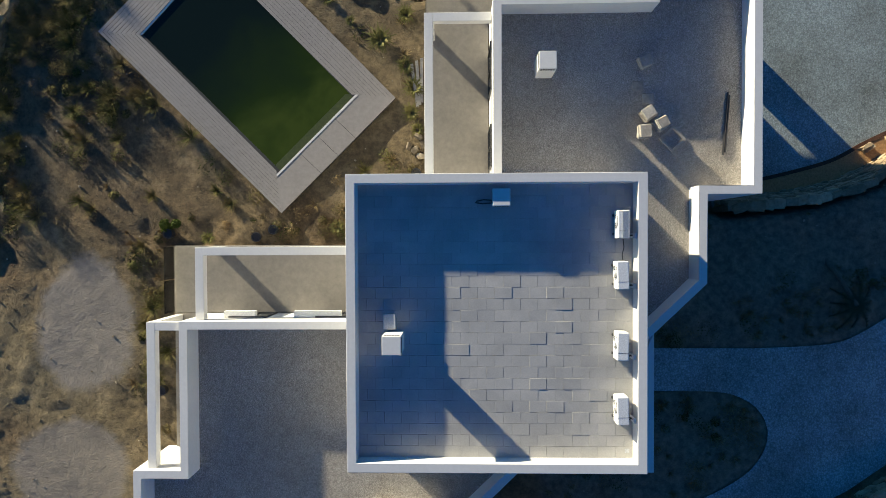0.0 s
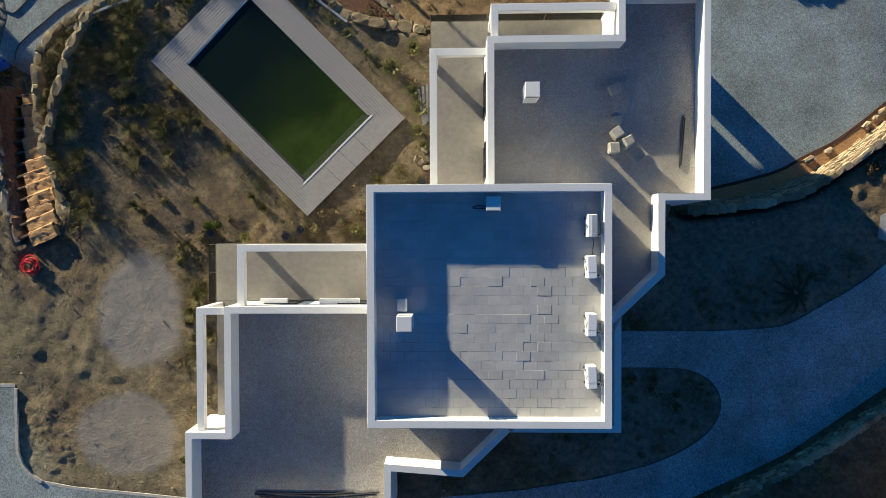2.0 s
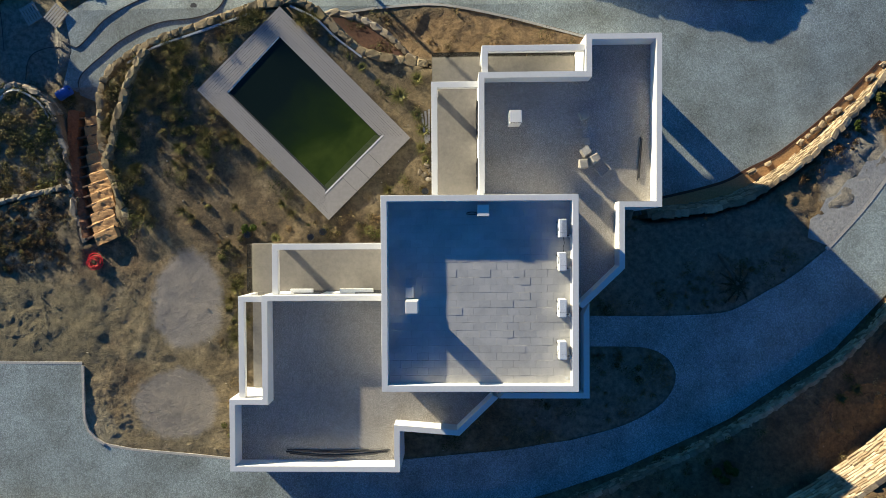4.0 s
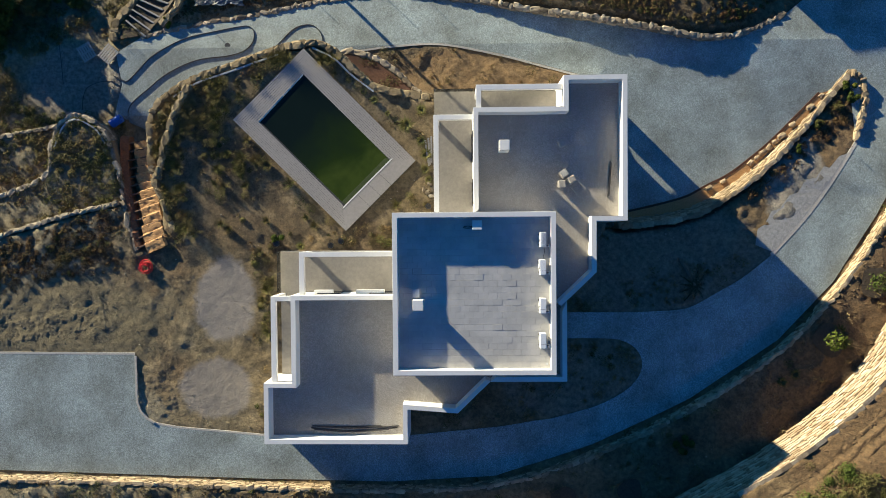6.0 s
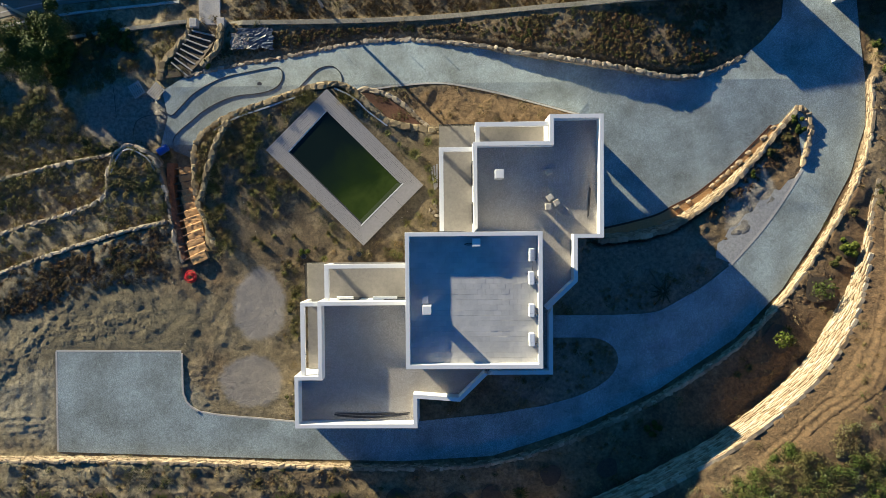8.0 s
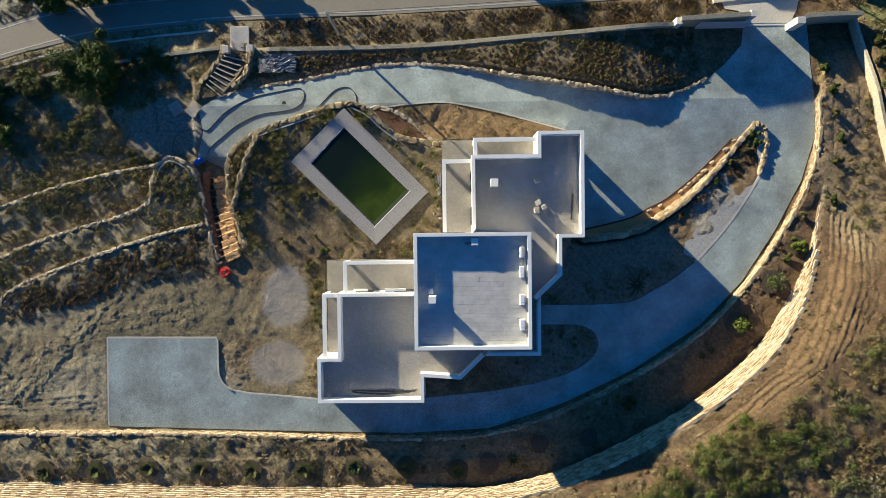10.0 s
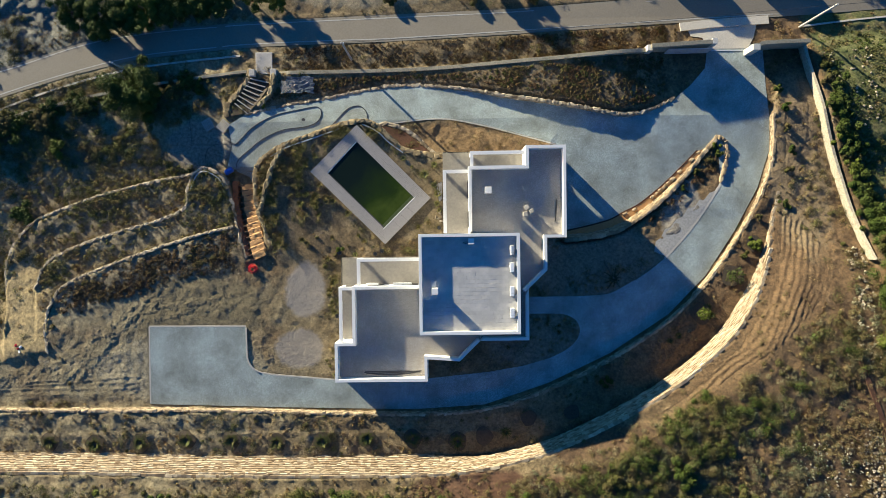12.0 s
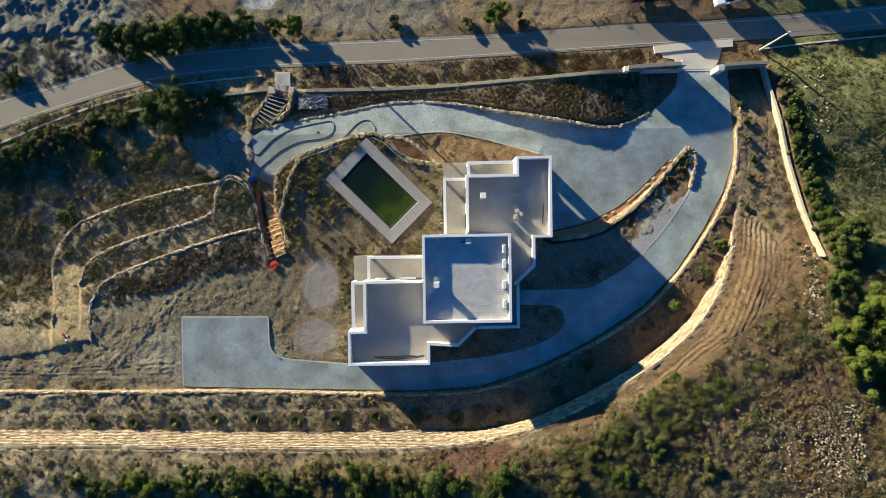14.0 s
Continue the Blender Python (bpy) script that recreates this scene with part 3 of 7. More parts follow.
def furrows(s, d, x, y):
    w = np.array([noise.fractal(Vector((a * 0.25, b * 0.25, 9)), 1.0, 2.0, 3) for a, b in zip(x, y)])
    c = np.array([noise.fractal(Vector((a * 2.2, b * 2.2, 2)), 0.8, 2.0, 3) for a, b in zip(x, y)])
    return (0.016 + 0.034 * ss(4.6, 3.0, d)) * np.sin(d * 11.5 + 4.5 * w) * (0.6 + 0.4 * ss(-0.4, 0.3, w)) * ss(16, 4, y) + 0.065 * c


def lugs(s, d, x, y):
    c = np.array([noise.fractal(Vector((a * 1.1, b * 1.1, 3)), 1.0, 2.0, 2) for a, b in zip(x, y)])
    lane = np.exp(-((d - 0.45) / 0.22) ** 2) + np.exp(-((d - 2.05) / 0.22) ** 2)
    rim = np.exp(-((d - 0.85) / 0.16) ** 2) + np.exp(-((d - 1.65) / 0.16) ** 2)
    return (-0.01 * lane + 0.012 * lane * np.sin(s * 18.0) + 0.01 * rim) * ss(-0.5, 0.2, c) + 0.02


worked_soil("ploughed_soil", [(12.5, -15.0), (14.2, -14.3), (20.6, -10.7), (25.9, -6.6), (29.2, -2.3), (31.2, 2.0), (32.3, 5.8), (33.0, 9.0), (33.3, 14.0), (33.5, 18.0), (33.6, 22.4)], 7.6, furrows, "bare orange-brown earth with low furrows beside the wall", mask=PLOUGHED)
def ruts(s, d, x, y):
    w = np.array([noise.fractal(Vector((a * 0.12, b * 0.35, 6)), 1.0, 2.0, 3) for a, b in zip(x, y)])
    return 0.016 * np.sin(d * 13.0 + 5.0 * w) * ss(-0.3, 0.4, w) + 0.03 * w


worked_soil("rutted_silt", [(-60.0, -8.6), (-50.0, -9.0), (-42.0, -9.0), (-34.0, -9.0)], 3.6, ruts, "smooth grey silt with long shallow ruts", 0.25, 0.1)
for line in ([(-57.0, -8.2), (-49.0, -8.8), (-42.5, -7.2), (-37.5, -3.4), (-31.0, -1.6), (-25.0, -0.6)], [(-43.5, -10.2), (-40.0, -6.6), (-36.4, -2.6), (-32.2, 0.2)], [(-22.6, -3.2), (-20.8, -5.6), (-19.6, -8.8)]):
    worked_soil("tyre_track", line, 2.5, lugs, "pair of lugged tyre tracks pressed into grey silt", 0.09, 0.08)
sheet("driveway", DRIVE, 0.03, M_COBBLE, label="grey cobbled driveway curving round the white house", category="driveway")
sheet("road", ROAD_NORTH + ROAD_SOUTH[::-1], 0.03, M_ASPHALT, label="narrow worn asphalt road with white edge lines", category="road", cell=2.0)


def ribbon(name, line, width, lift, material, side=0.0, thick=0.0, label="", category="", step=0.6, level=None):
    """A band along a plan curve that follows the land; thick gives it real height."""
    pts = smooth_line(line, step)
    d = np.gradient(pts, axis=0)
    n = np.stack([-d[:, 1], d[:, 0]], -1) / np.hypot(*d.T)[:, None]
    a, b = pts + n * (side + width / 2), pts + n * (side - width / 2)
    bm = bmesh.new()
    za = height(*a.T) + lift if level is None else np.full(len(a), level)
    zb = height(*b.T) + lift if level is None else np.full(len(b), level)
    rows = [[bm.verts.new((*p, z)) for p, z in zip(q, zq)] for q, zq in ((a, za - 0.3), (a, za + thick), (b, zb + thick), (b, zb - 0.3))]
    for i in range(len(pts) - 1):
        for k in range(3):
            bm.faces.new((rows[k][i], rows[k][i + 1], rows[k + 1][i + 1], rows[k + 1][i]))
    for q in (0, -1):
        bm.faces.new([rows[k][q] for k in range(4)])
    bmesh.ops.recalc_face_normals(bm, faces=bm.faces[:])
    return tagged(part(name, bm, material), label, category, kind="structure")


M_LINE = grainy("worn_line_paint", (0.22, 0.21, 0.19), (0.42, 0.41, 0.38), 0.5, 5.0, 0.8, 0.1, 0.002)
M_CONC = grainy("pale_concrete", (0.36, 0.33, 0.28), (0.52, 0.48, 0.42), 0.6, 8.0, 0.9, 0.3, 0.008)
ribbon("road_line", ROAD_NORTH, 0.11, 0.036, M_LINE, -0.35, 0.004, "worn white edge line on the asphalt", "road marking")
ribbon("road_line", ROAD_SOUTH, 0.11, 0.036, M_LINE, 0.35, 0.004, "worn white edge line on the asphalt", "road marking")
ribbon("kerb", [(-60.0, 14.9), (-49.5, 19.2), (-42.5, 21.6), (-35.6, 23.2), (-28.6, 24.0), (-24.2, 24.3)], 0.2, 0.0, M_CONC, 0, 0.12, "low pale concrete kerb beside the road", "kerb")
ribbon("kerb", [(20.6, 1.9), (23.0, 4.4), (24.9, 6.8), (26.9, 9.7)], 0.25, 0.02, M_CONC, 0, 0.025, "pale concrete kerb at the driveway edge", "kerb", step=0.4)
ribbon("kerb", [(-33.35, -12.5), (-33.33, -8.5), (-33.3, -4.5)], 0.14, 0.02, M_CONC, 0, 0.016, "pale concrete edging of the parking pad", "kerb")
ribbon("kerb", [(-33.3, -4.45), (-28.0, -4.5), (-23.2, -4.55)], 0.16, 0.02, M_CONC, 0, 0.016, "pale concrete edging of the parking pad", "kerb")
ribbon("kerb", [(-21.9, -9.36), (-20.2, -9.66), (-17.5, -9.9), (-13.8, -10.25)], 0.14, 0.02, M_CONC, 0, 0.016, "pale concrete edging of the driveway", "kerb")
ribbon("kerb", PATH_SOUTH, 0.14, 0.02, M_CONC, 0.1, 0.02, "pale concrete edging of the driveway", "kerb")

ribbon("kerb", [(-23.14, -4.7), (-23.12, -6.2), (-23.1, -7.6), (-22.98, -8.3), (-22.55, -8.9), (-21.9, -9.34)], 0.14, 0.02, M_CONC, 0, 0.08, "pale concrete edging of the parking pad", "kerb")
sheet("concrete_spill", [(20.7, 2.1), (23.0, 4.55), (24.8, 6.85), (26.2, 8.9), (25.6, 8.7), (24.9, 7.9), (24.5, 8.0), (23.9, 7.2), (23.2, 7.1), (22.6, 6.2), (22.0, 6.0), (21.3, 5.1), (20.7, 4.9), (20.2, 4.0), (19.7, 3.7), (19.5, 2.6)], 0.05, grainy("spilt_concrete", (0.26, 0.255, 0.24), (0.40, 0.385, 0.355), 0.9, 5.0, 0.9, 0.8, 0.05, 0.5), label="rough grey concrete spilt beside the kerb", category="concrete", cell=0.3)
for x, y, r in ((27.3, 0.0, 1.15), (23.9, -3.8, 1.05), (29.7, 3.3, 0.8), (6.0, -14.2, 0.8), (1.4, -16.0, 0.9), (10.4, -13.6, 0.8), *((x, -16.3 + 0.2 * math.sin(x), 0.95) for x in (-43.5, -38.8, -34.1, -29.3, -24.6, -19.9, -15.2, -10.6, -5.9, -1.3))):
    sheet("planting_pit", [(x + r * math.cos(a) * (1 + 0.12 * math.sin(3 * a + x)), y + r * math.sin(a) * (1 + 0.12 * math.cos(2 * a + y))) for a in np.arange(0, 6.28, 0.3)], 0.13, M_DARKSOIL_SHADE, label="round pit of dark dug soil", category="soil", cell=0.4)
sheet("planter_soil", [(-9.1, 16.35), (-7.9, 16.2), (-6.6, 15.75), (-5.5, 14.95), (-4.5, 14.05), (-3.7, 13.35), (-4.4, 13.1), (-6.0, 13.6), (-7.5, 14.7), (-8.7, 15.9)], 0.12, M_REDSOIL_SHADE, label="red soil, darkened for shadow, in a planting pit", category="soil", cell=0.5)

# ---- house ----
ZR, ZN, ZS, ZM = 5.75, 3.05, 2.65, 2.8
UP = [(-4.75, -4.75), (4.75, -4.75), (4.75, 4.75), (-4.75, 4.75)]
N_PLAN = [(0.1, 4.74), (4.74, 4.74), (4.74, -1.75), (5.5, -1.05), (7.7, 1.05), (7.7, 4.25), (9.62, 4.25), (9.62, 13.28), (5.7, 13.28), (5.7, 11.35), (0.1, 11.35)]
S_PLAN = [(-13.4, -9.87), (-4.2, -9.87), (-4.2, -7.65), (-1.0, -7.9), (1.1, -5.85), (1.1, -4.74), (-4.74, -4.74), (-4.74, -0.35), (-11.6, -0.35), (-11.6, -5.95), (-13.4, -5.95)]
M_PLAN = [(1.1, -5.85), (5.9, -5.85), (5.9, -0.75), (4.74, -1.75), (4.74, -4.74), (1.1, -4.74)]
house = thing("house", "white flat-roofed modern villa with stepped gravel and slab roofs", "house")


def open_ring(bm, pts, keep, d, z0, z1):
    """A parapet of width d along the kept sides of an outline."""
    ins, n = inset(pts, d), len(pts)
    for i in range(n):
        if i not in keep:
            continue
        j = (i + 1) % n
        q = [pts[i], pts[j], ins[j], ins[i]]
        prism_raw(bm, q, z0, z1)
    bmesh.ops.remove_doubles(bm, verts=bm.verts[:], dist=1e-4)
    seen, twins = {}, []
    for f in bm.faces:
        k = tuple(sorted((round(v.co.x, 3), round(v.co.y, 3), round(v.co.z, 3)) for v in f.verts))
        if k in seen:
            twins += [f, seen[k]]
        seen[k] = f
    if twins:
        bmesh.ops.delete(bm, geom=list(set(twins)), context="FACES_ONLY")
    bmesh.ops.recalc_face_normals(bm, faces=bm.faces[:])
    return bm


def prism_raw(bm, pts, z0, z1):
    lo = [bm.verts.new((x, y, z0)) for x, y in pts]
    hi = [bm.verts.new((x, y, z1)) for x, y in pts]
    n = len(pts)
    for i in range(n):
        bm.faces.new((lo[i], lo[(i + 1) % n], hi[(i + 1) % n], hi[i]))
    bm.faces.new(hi)
    bm.faces.new(lo[::-1])


def soften(ob, w=0.012):
    b = ob.modifiers.new("edge", "BEVEL")
    b.width, b.segments, b.limit_method, b.angle_limit = w, 2, "ANGLE", radians(40)
    return ob


def roofed(outline, keep, top, floor, base, cover, label):
    if outline is N_PLAN:
        part("wall", prism(bmesh.new(), outline, base, -2.07), M_WHITE, house)
        # An added slot along the sun's direction lets a streak of light through.
        for side in (-1, 1):
            bm = prism(bmesh.new(), outline, -2.07, -1.0)
            n = Vector((0.71 * side, 0.704 * side, 0))
            bmesh.ops.bisect_plane(bm, geom=bm.verts[:] + bm.edges[:] + bm.faces[:], plane_co=Vector((9.62, 11.02, 0)) + n * 0.2, plane_no=n, clear_inner=True)
            bmesh.ops.holes_fill(bm, edges=[e for e in bm.edges if e.is_boundary], sides=0)
            bmesh.ops.recalc_face_normals(bm, faces=bm.faces[:])
            part("wall", bm, M_WHITE, house, "white wall beside a slot added to let a sunlit streak through")
        part("wall", prism(bmesh.new(), outline, -1.0, floor - 0.06), M_WHITE, house)
    else:
        part("wall", prism(bmesh.new(), outline, base, floor - 0.06), M_WHITE, house)
    soften(part("parapet", open_ring(bmesh.new(), outline, keep, 0.30, floor - 0.06, top), M_WHITE, house))
    part("roof", prism(bmesh.new(), inset(outline, 0.02), floor - 0.05, floor), cover, house, label)


F_UP, F_N, F_S = 5.17, 2.10, 1.67
roofed(UP, range(4), ZR, F_UP - 0.04, -3.2, M_MORTAR, "bedding under the concrete roof slabs")
roofed(N_PLAN, (3, 4, 5, 6, 7, 8, 9, 10), ZN, F_N, -4.4, M_GRAVEL, "pale gravel roof")
roofed(S_PLAN, (0, 1, 2, 3, 7, 8, 9, 10), ZS, F_S, -1.6, M_GRAVEL, "pale gravel roof")
roofed(M_PLAN, (0, 1), ZM, 1.9, -3.2, M_GRAVEL, "pale gravel roof")

# beams, columns and floors of the open porches
for x0, y0, x1, y1, z in ((-2.42, 4.78, -2.10, 11.08, 2.30), (-2.10, 10.76, 0.08, 11.08, 2.30), (-11.12, -0.33, -10.80, 2.42, 2.30), (-10.80, 2.10, -4.77, 2.42, 2.30), (0.28, 11.37, 0.60, 12.82, 2.80), (0.60, 12.50, 5.68, 12.82, 2.80), (-12.95, -5.93, -12.63, -0.40, 2.42), (-12.63, -0.72, -11.62, -0.40, 2.42)):
    soften(part("beam", box(bmesh.new(), x0, y0, z - 0.34, x1, y1, z), M_WHITE, house))
for x, y, z in ((-2.26, 10.92, 1.96), (-10.96, 2.26, 1.96), (0.44, 12.66, 2.46), (-12.79, -0.56, 2.08)):
    soften(part("column", box(bmesh.new(), x - 0.155, y - 0.155, -0.6, x + 0.155, y + 0.155, z - 0.002), M_WHITE, house))
for x0, y0, x1, y1 in ((-2.45, 4.78, 0.07, 13.05), (0.07, 11.38, 5.67, 13.05), (-12.95, -0.32, -4.78, 2.45), (-12.95, -5.92, -11.63, -0.33)):
    part("terrace_floor", box(bmesh.new(), x0, y0, -0.9, x1, y1, 0.10, 0.01), M_SCREED, house, "bare grey screed terrace floor")
for x0, y0, x1, y1 in ((-2.43, 13.0, 0.2, 13.015), (0.24, 13.0, 2.9, 13.015), (2.94, 13.0, 5.6, 13.015), (-2.43, 11.15, -2.415, 12.98), (-12.93, -0.28, -12.915, 1.05), (-12.93, 1.09, -12.915, 2.4), (-12.9, 2.41, -11.2, 2.425)):
    p = part("balustrade_glass", box(bmesh.new(), x0, y0, 0.09, x1, y1, 1.05), M_GLASS, house, "frameless clear glass balustrade panel")
    p.visible_shadow = False


def window(x, y, w, h, sill, facing, deep=0.06):
    """A dark aluminium window with one pane, set proud of the wall; facing: degrees."""
    m = pose(x, y, sill, 0, 0, facing)
    f = part("window", bmesh.new(), M_ALU, house, "dark grey aluminium window")
    bm = bmesh.new()
    for a, b, c, d in ((-w / 2, 0, -w / 2 + 0.07, h), (w / 2 - 0.07, 0, w / 2, h), (-w / 2 + 0.07, 0, w / 2 - 0.07, 0.07), (-w / 2 + 0.07, h - 0.07, w / 2 - 0.07, h), (-0.035, 0.07, 0.035, h - 0.07)):
        box(bm, a, -deep, b, c, 0.03, d)
    bm.to_mesh(f.data)
    bm.free()
    f.matrix_basis = m
    for s in (-1, 1):
        part("pane", box(bmesh.new(), min(s * 0.035, s * (w / 2 - 0.07)), -0.02, 0.07, max(s * 0.035, s * (w / 2 - 0.07)), 0.0, h - 0.07), M_PANE, f)
    return f


for x, y, w, h, s, a in ((-9.4, -0.35, 1.5, 1.45, 0.12, 180), (-5.9, -0.35, 1.7, 1.45, 0.12, 180), (0.1, 6.2, 1.6, 1.9, 0.12, -90), (0.1, 9.2, 1.8, 1.9, 0.12, -90), (2.9, 11.35, 3.6, 1.9, 0.12, 180), (-11.6, -3.2, 3.4, 1.5, 0.12, -90), (-4.75, 2.9, 1.6, 1.5, 3.0, -90), (-1.5, 4.75, 1.8, 1.5, 3.2, 180), (4.75, 1.2, 1.6, 1.2, 3.4, 90), (2.6, -4.75, 1.8, 1.4, 3.2, 0), (9.62, 10.5, 1.6, 1.2, 0.2, 90), (9.62, 7.0, 1.6, 1.2, 0.2, 90), (5.9, -3.0, 2.4, 2.0, -0.9, 90)):
    window(x, y, w, h, s, a)
for x0, x1 in ((-10.35, -9.1), (-7.6, -5.75)):
    soften(part("shutter_box", box(bmesh.new(), x0, -0.345, 1.3, x1, -0.09, 1.52), M_METALWHITE, house, "white shutter box over the porch window"))

# ---- things on the roofs ----


def chimney(x, y, w, floor, tall, faces):
    c = thing("chimney", "square white rendered roof chimney with slotted vents", "chimney", "roof chimneys", at=(x, y, floor))
    soften(part("body", box(bmesh.new(), -w / 2, -w / 2, 0, w / 2, w / 2, tall), M_WHITE, c), 0.02)
    for fx, fy in faces:
        for i in range(6):
            o = (i - 2.5) * w * 0.14
            px, py = fx * (w / 2 + 0.001) + (o if fy else 0), fy * (w / 2 + 0.001) + (o if fx else 0)
            sx, sy = (0.012, w * 0.045) if fx else (w * 0.045, 0.012)
            part("vent_slot", box(bmesh.new(), px - sx, py - sy, tall - 0.2, px + sx, py + sy, tall - 0.06), M_DARK, c)
    return c


chimney(-3.25, -0.6, 0.6, F_UP, 1.12, ((0, 1), (1, 0)))
chimney(0.2, 4.0, 0.56, F_UP, 0.46, ((0, -1),))
chimney(2.0, 8.97, 0.63, F_N, 1.28, ((0, -1), (-1, 0)))
c = thing("vent_box", "low grey metal roof vent box beside the chimney", "vent", at=(-3.4, 0.04, F_UP))
soften(part("body", box(bmesh.new(), -0.17, -0.22, 0, 0.17, 0.22, 0.3), M_ALU2, c), 0.02)
part("lid", box(bmesh.new(), -0.2, -0.25, 0.3, 0.2, 0.25, 0.34, 0.01), M_ALU2, c)


def tube(bm, pts, r, sides=8):
    """A round bar through points."""
    pts = [Vector(p) for p in pts]
    rings = []
    for i, p in enumerate(pts):
        d = (pts[min(i + 1, len(pts) - 1)] - pts[max(i - 1, 0)]).normalized()
        u = d.orthogonal().normalized() if abs(d.z) > 0.95 else d.cross(Vector((0, 0, 1))).normalized()
        v = d.cross(u)
        rings.append([bm.verts.new(p + (u * math.cos(a) + v * math.sin(a)) * r) for a in [2 * math.pi * k / sides for k in range(sides)]])
    for a, b in zip(rings, rings[1:]):
        for k in range(sides):
            bm.faces.new((a[k], a[(k + 1) % sides], b[(k + 1) % sides], b[k]))
    bm.faces.new(rings[0][::-1])
    bm.faces.new(rings[-1])
    bmesh.ops.recalc_face_normals(bm, faces=bm.faces[:])
    return bm


def disc(bm, centre, axis, r, h, sides=20, r2=None):
    m = Vector(axis).to_track_quat("Z", "Y").to_matrix().to_4x4()
    bmesh.ops.create_cone(bm, cap_ends=True, segments=sides, radius1=r, radius2=r if r2 is None else r2, depth=h, matrix=Matrix.Translation(centre) @ m)
    return bm


def air_unit(ribbed=False):
    a = thing("air_conditioner", "white outdoor air-conditioning unit beside the parapet", "air conditioner", "air conditioners on the roof")
    soften(part("casing", box(bmesh.new(), -0.18, -0.44, 0.09, 0.18, 0.44, 0.62), M_METALWHITE, a), 0.025)
    for y in (-0.3, 0.3):
        part("foot", box(bmesh.new(), -0.22, y - 0.04, 0, 0.22, y + 0.04, 0.088, 0.008), M_DARK, a)
    g = part("fan_grille", disc(bmesh.new(), (-0.186, 0.1, 0.36), (-1, 0, 0), 0.22, 0.014, 24), M_DARK, a)
    for r in (0.06, 0.12, 0.18, 0.24):
        bm = bmesh.new()
        tube(bm, [(-0.2, 0.1 + 0.9 * r * math.cos(t), 0.36 + 0.9 * r * math.sin(t)) for t in np.linspace(0, 2 * math.pi, 21)], 0.008, 4)
        part("ring", bm, M_METALWHITE, g)
    part("hub", disc(bmesh.new(), (-0.203, 0.1, 0.36), (-1, 0, 0), 0.05, 0.02, 14), M_METALWHITE, g)
    part("side_panel", box(bmesh.new(), -0.187, -0.43, 0.12, -0.179, -0.2, 0.59, 0.003), M_METALWHITE, a)
    part("seam", box(bmesh.new(), -0.17, -0.205, 0.617, 0.17, -0.197, 0.623), M_DARK, a)
    if ribbed:
        for x in np.linspace(-0.05, 0.16, 7):
            part("rib", box(bmesh.new(), x - 0.008, -0.42, 0.618, x + 0.008, 0.42, 0.632), M_ALU2, a)
    for y, z in ((-0.36, 0.2), (-0.36, 0.32)):
        part("pipe", tube(bmesh.new(), [(0.17, y, z), (0.24, y, z), (0.31, y + 0.02, z - 0.04), (0.38, y + 0.02, z)], 0.018), M_DARK, a)
    part("pipe_cover", box(bmesh.new(), 0.36, -0.44, 0.0, 0.42, -0.28, 0.5, 0.008), M_METALWHITE, a)
    return a


unit = air_unit(True)
unit.matrix_basis = pose(4.0, 3.12, F_UP + 0.004, 0, 0, 0)
unit["label"] = "white outdoor air-conditioning unit with a ribbed top beside the parapet"
unit = air_unit()
unit.matrix_basis = pose(3.98, 1.52, F_UP + 0.004, 0, 0, 2)
for y, r in ((-0.72, -1), (-2.75, 1.5)):
    copy_thing(unit, pose(3.98, y, F_UP + 0.004, 0, 0, r))
tagged(part("cable", tube(bmesh.new(), [(4.12, 2.7, F_UP + 0.03), (4.16, 2.4, F_UP + 0.02), (4.1, 2.15, F_UP + 0.02), (4.13, 1.95, F_UP + 0.03)], 0.014, 6), M_DARK), "dark power cable between two air-conditioning units", "cable")
tagged(part("cable", tube(bmesh.new(), [(-0.62, 3.86, F_UP + 0.02), (-0.4, 3.82, F_UP + 0.02), (-0.1, 3.84, F_UP + 0.02), (-0.1, 3.93, F_UP + 0.03), (-0.35, 3.95, F_UP + 0.02), (-0.6, 3.9, F_UP + 0.02)], 0.02, 6), M_DARK), "loop of dark cable lying on the roof slabs", "cable")
tagged(part("roof_drain", box(bmesh.new(), 4.2, -4.28, F_UP, 4.34, -4.14, F_UP + 0.012, 0.003), M_ALU2), "small square metal roof drain in the slabs", "drain")


def slab_stack(x, y, n, turn, size=0.46):
    s = thing("slab_stack", "small leaning stack of rough pale stone slabs on gravel", "stone slabs", "stacks of slabs on the roof", at=(x, y, F_N), turn=turn)
    rnd = random.Random(int(x * 100 + y * 10))
    z = 0.0
    for i in range(n):
        h = rnd.uniform(0.05, 0.075)
        w, d = size * rnd.uniform(0.9, 1.05) / 2, size * rnd.uniform(0.85, 1.0) / 2
        part("slab", box(bmesh.new(), -w, -d, 0, w, d, h, 0.012), M_ROOFSTONE, s, m=pose(rnd.uniform(-0.03, 0.03), rnd.uniform(-0.03, 0.03), z, 0, 0, rnd.uniform(-7, 7)))
        z += h + 0.001


for x, y, n, t, s in ((5.8, 7.25, 8, 35, 0.46), (6.26, 6.86, 9, 32, 0.42), (5.68, 6.6, 8, 3, 0.45), (5.74, 9.2, 4, 25, 0.46), (5.5, 8.35, 1, 4, 0.38), (5.85, 7.85, 2, 3, 0.42)):
    slab_stack(x, y, n, t, s)
fr = thing("timber_square", "small weathered square timber frame lying on gravel", "timber frame", at=(6.78, 6.36, F_N), turn=42)
for i in range(4):
    part("rail", box(bmesh.new(), -0.36, 0.26, 0.0, 0.26, 0.36, 0.07, 0.006), M_GREYWOOD, fr, m=pose(0, 0, 0, 0, 0, 90 * i))
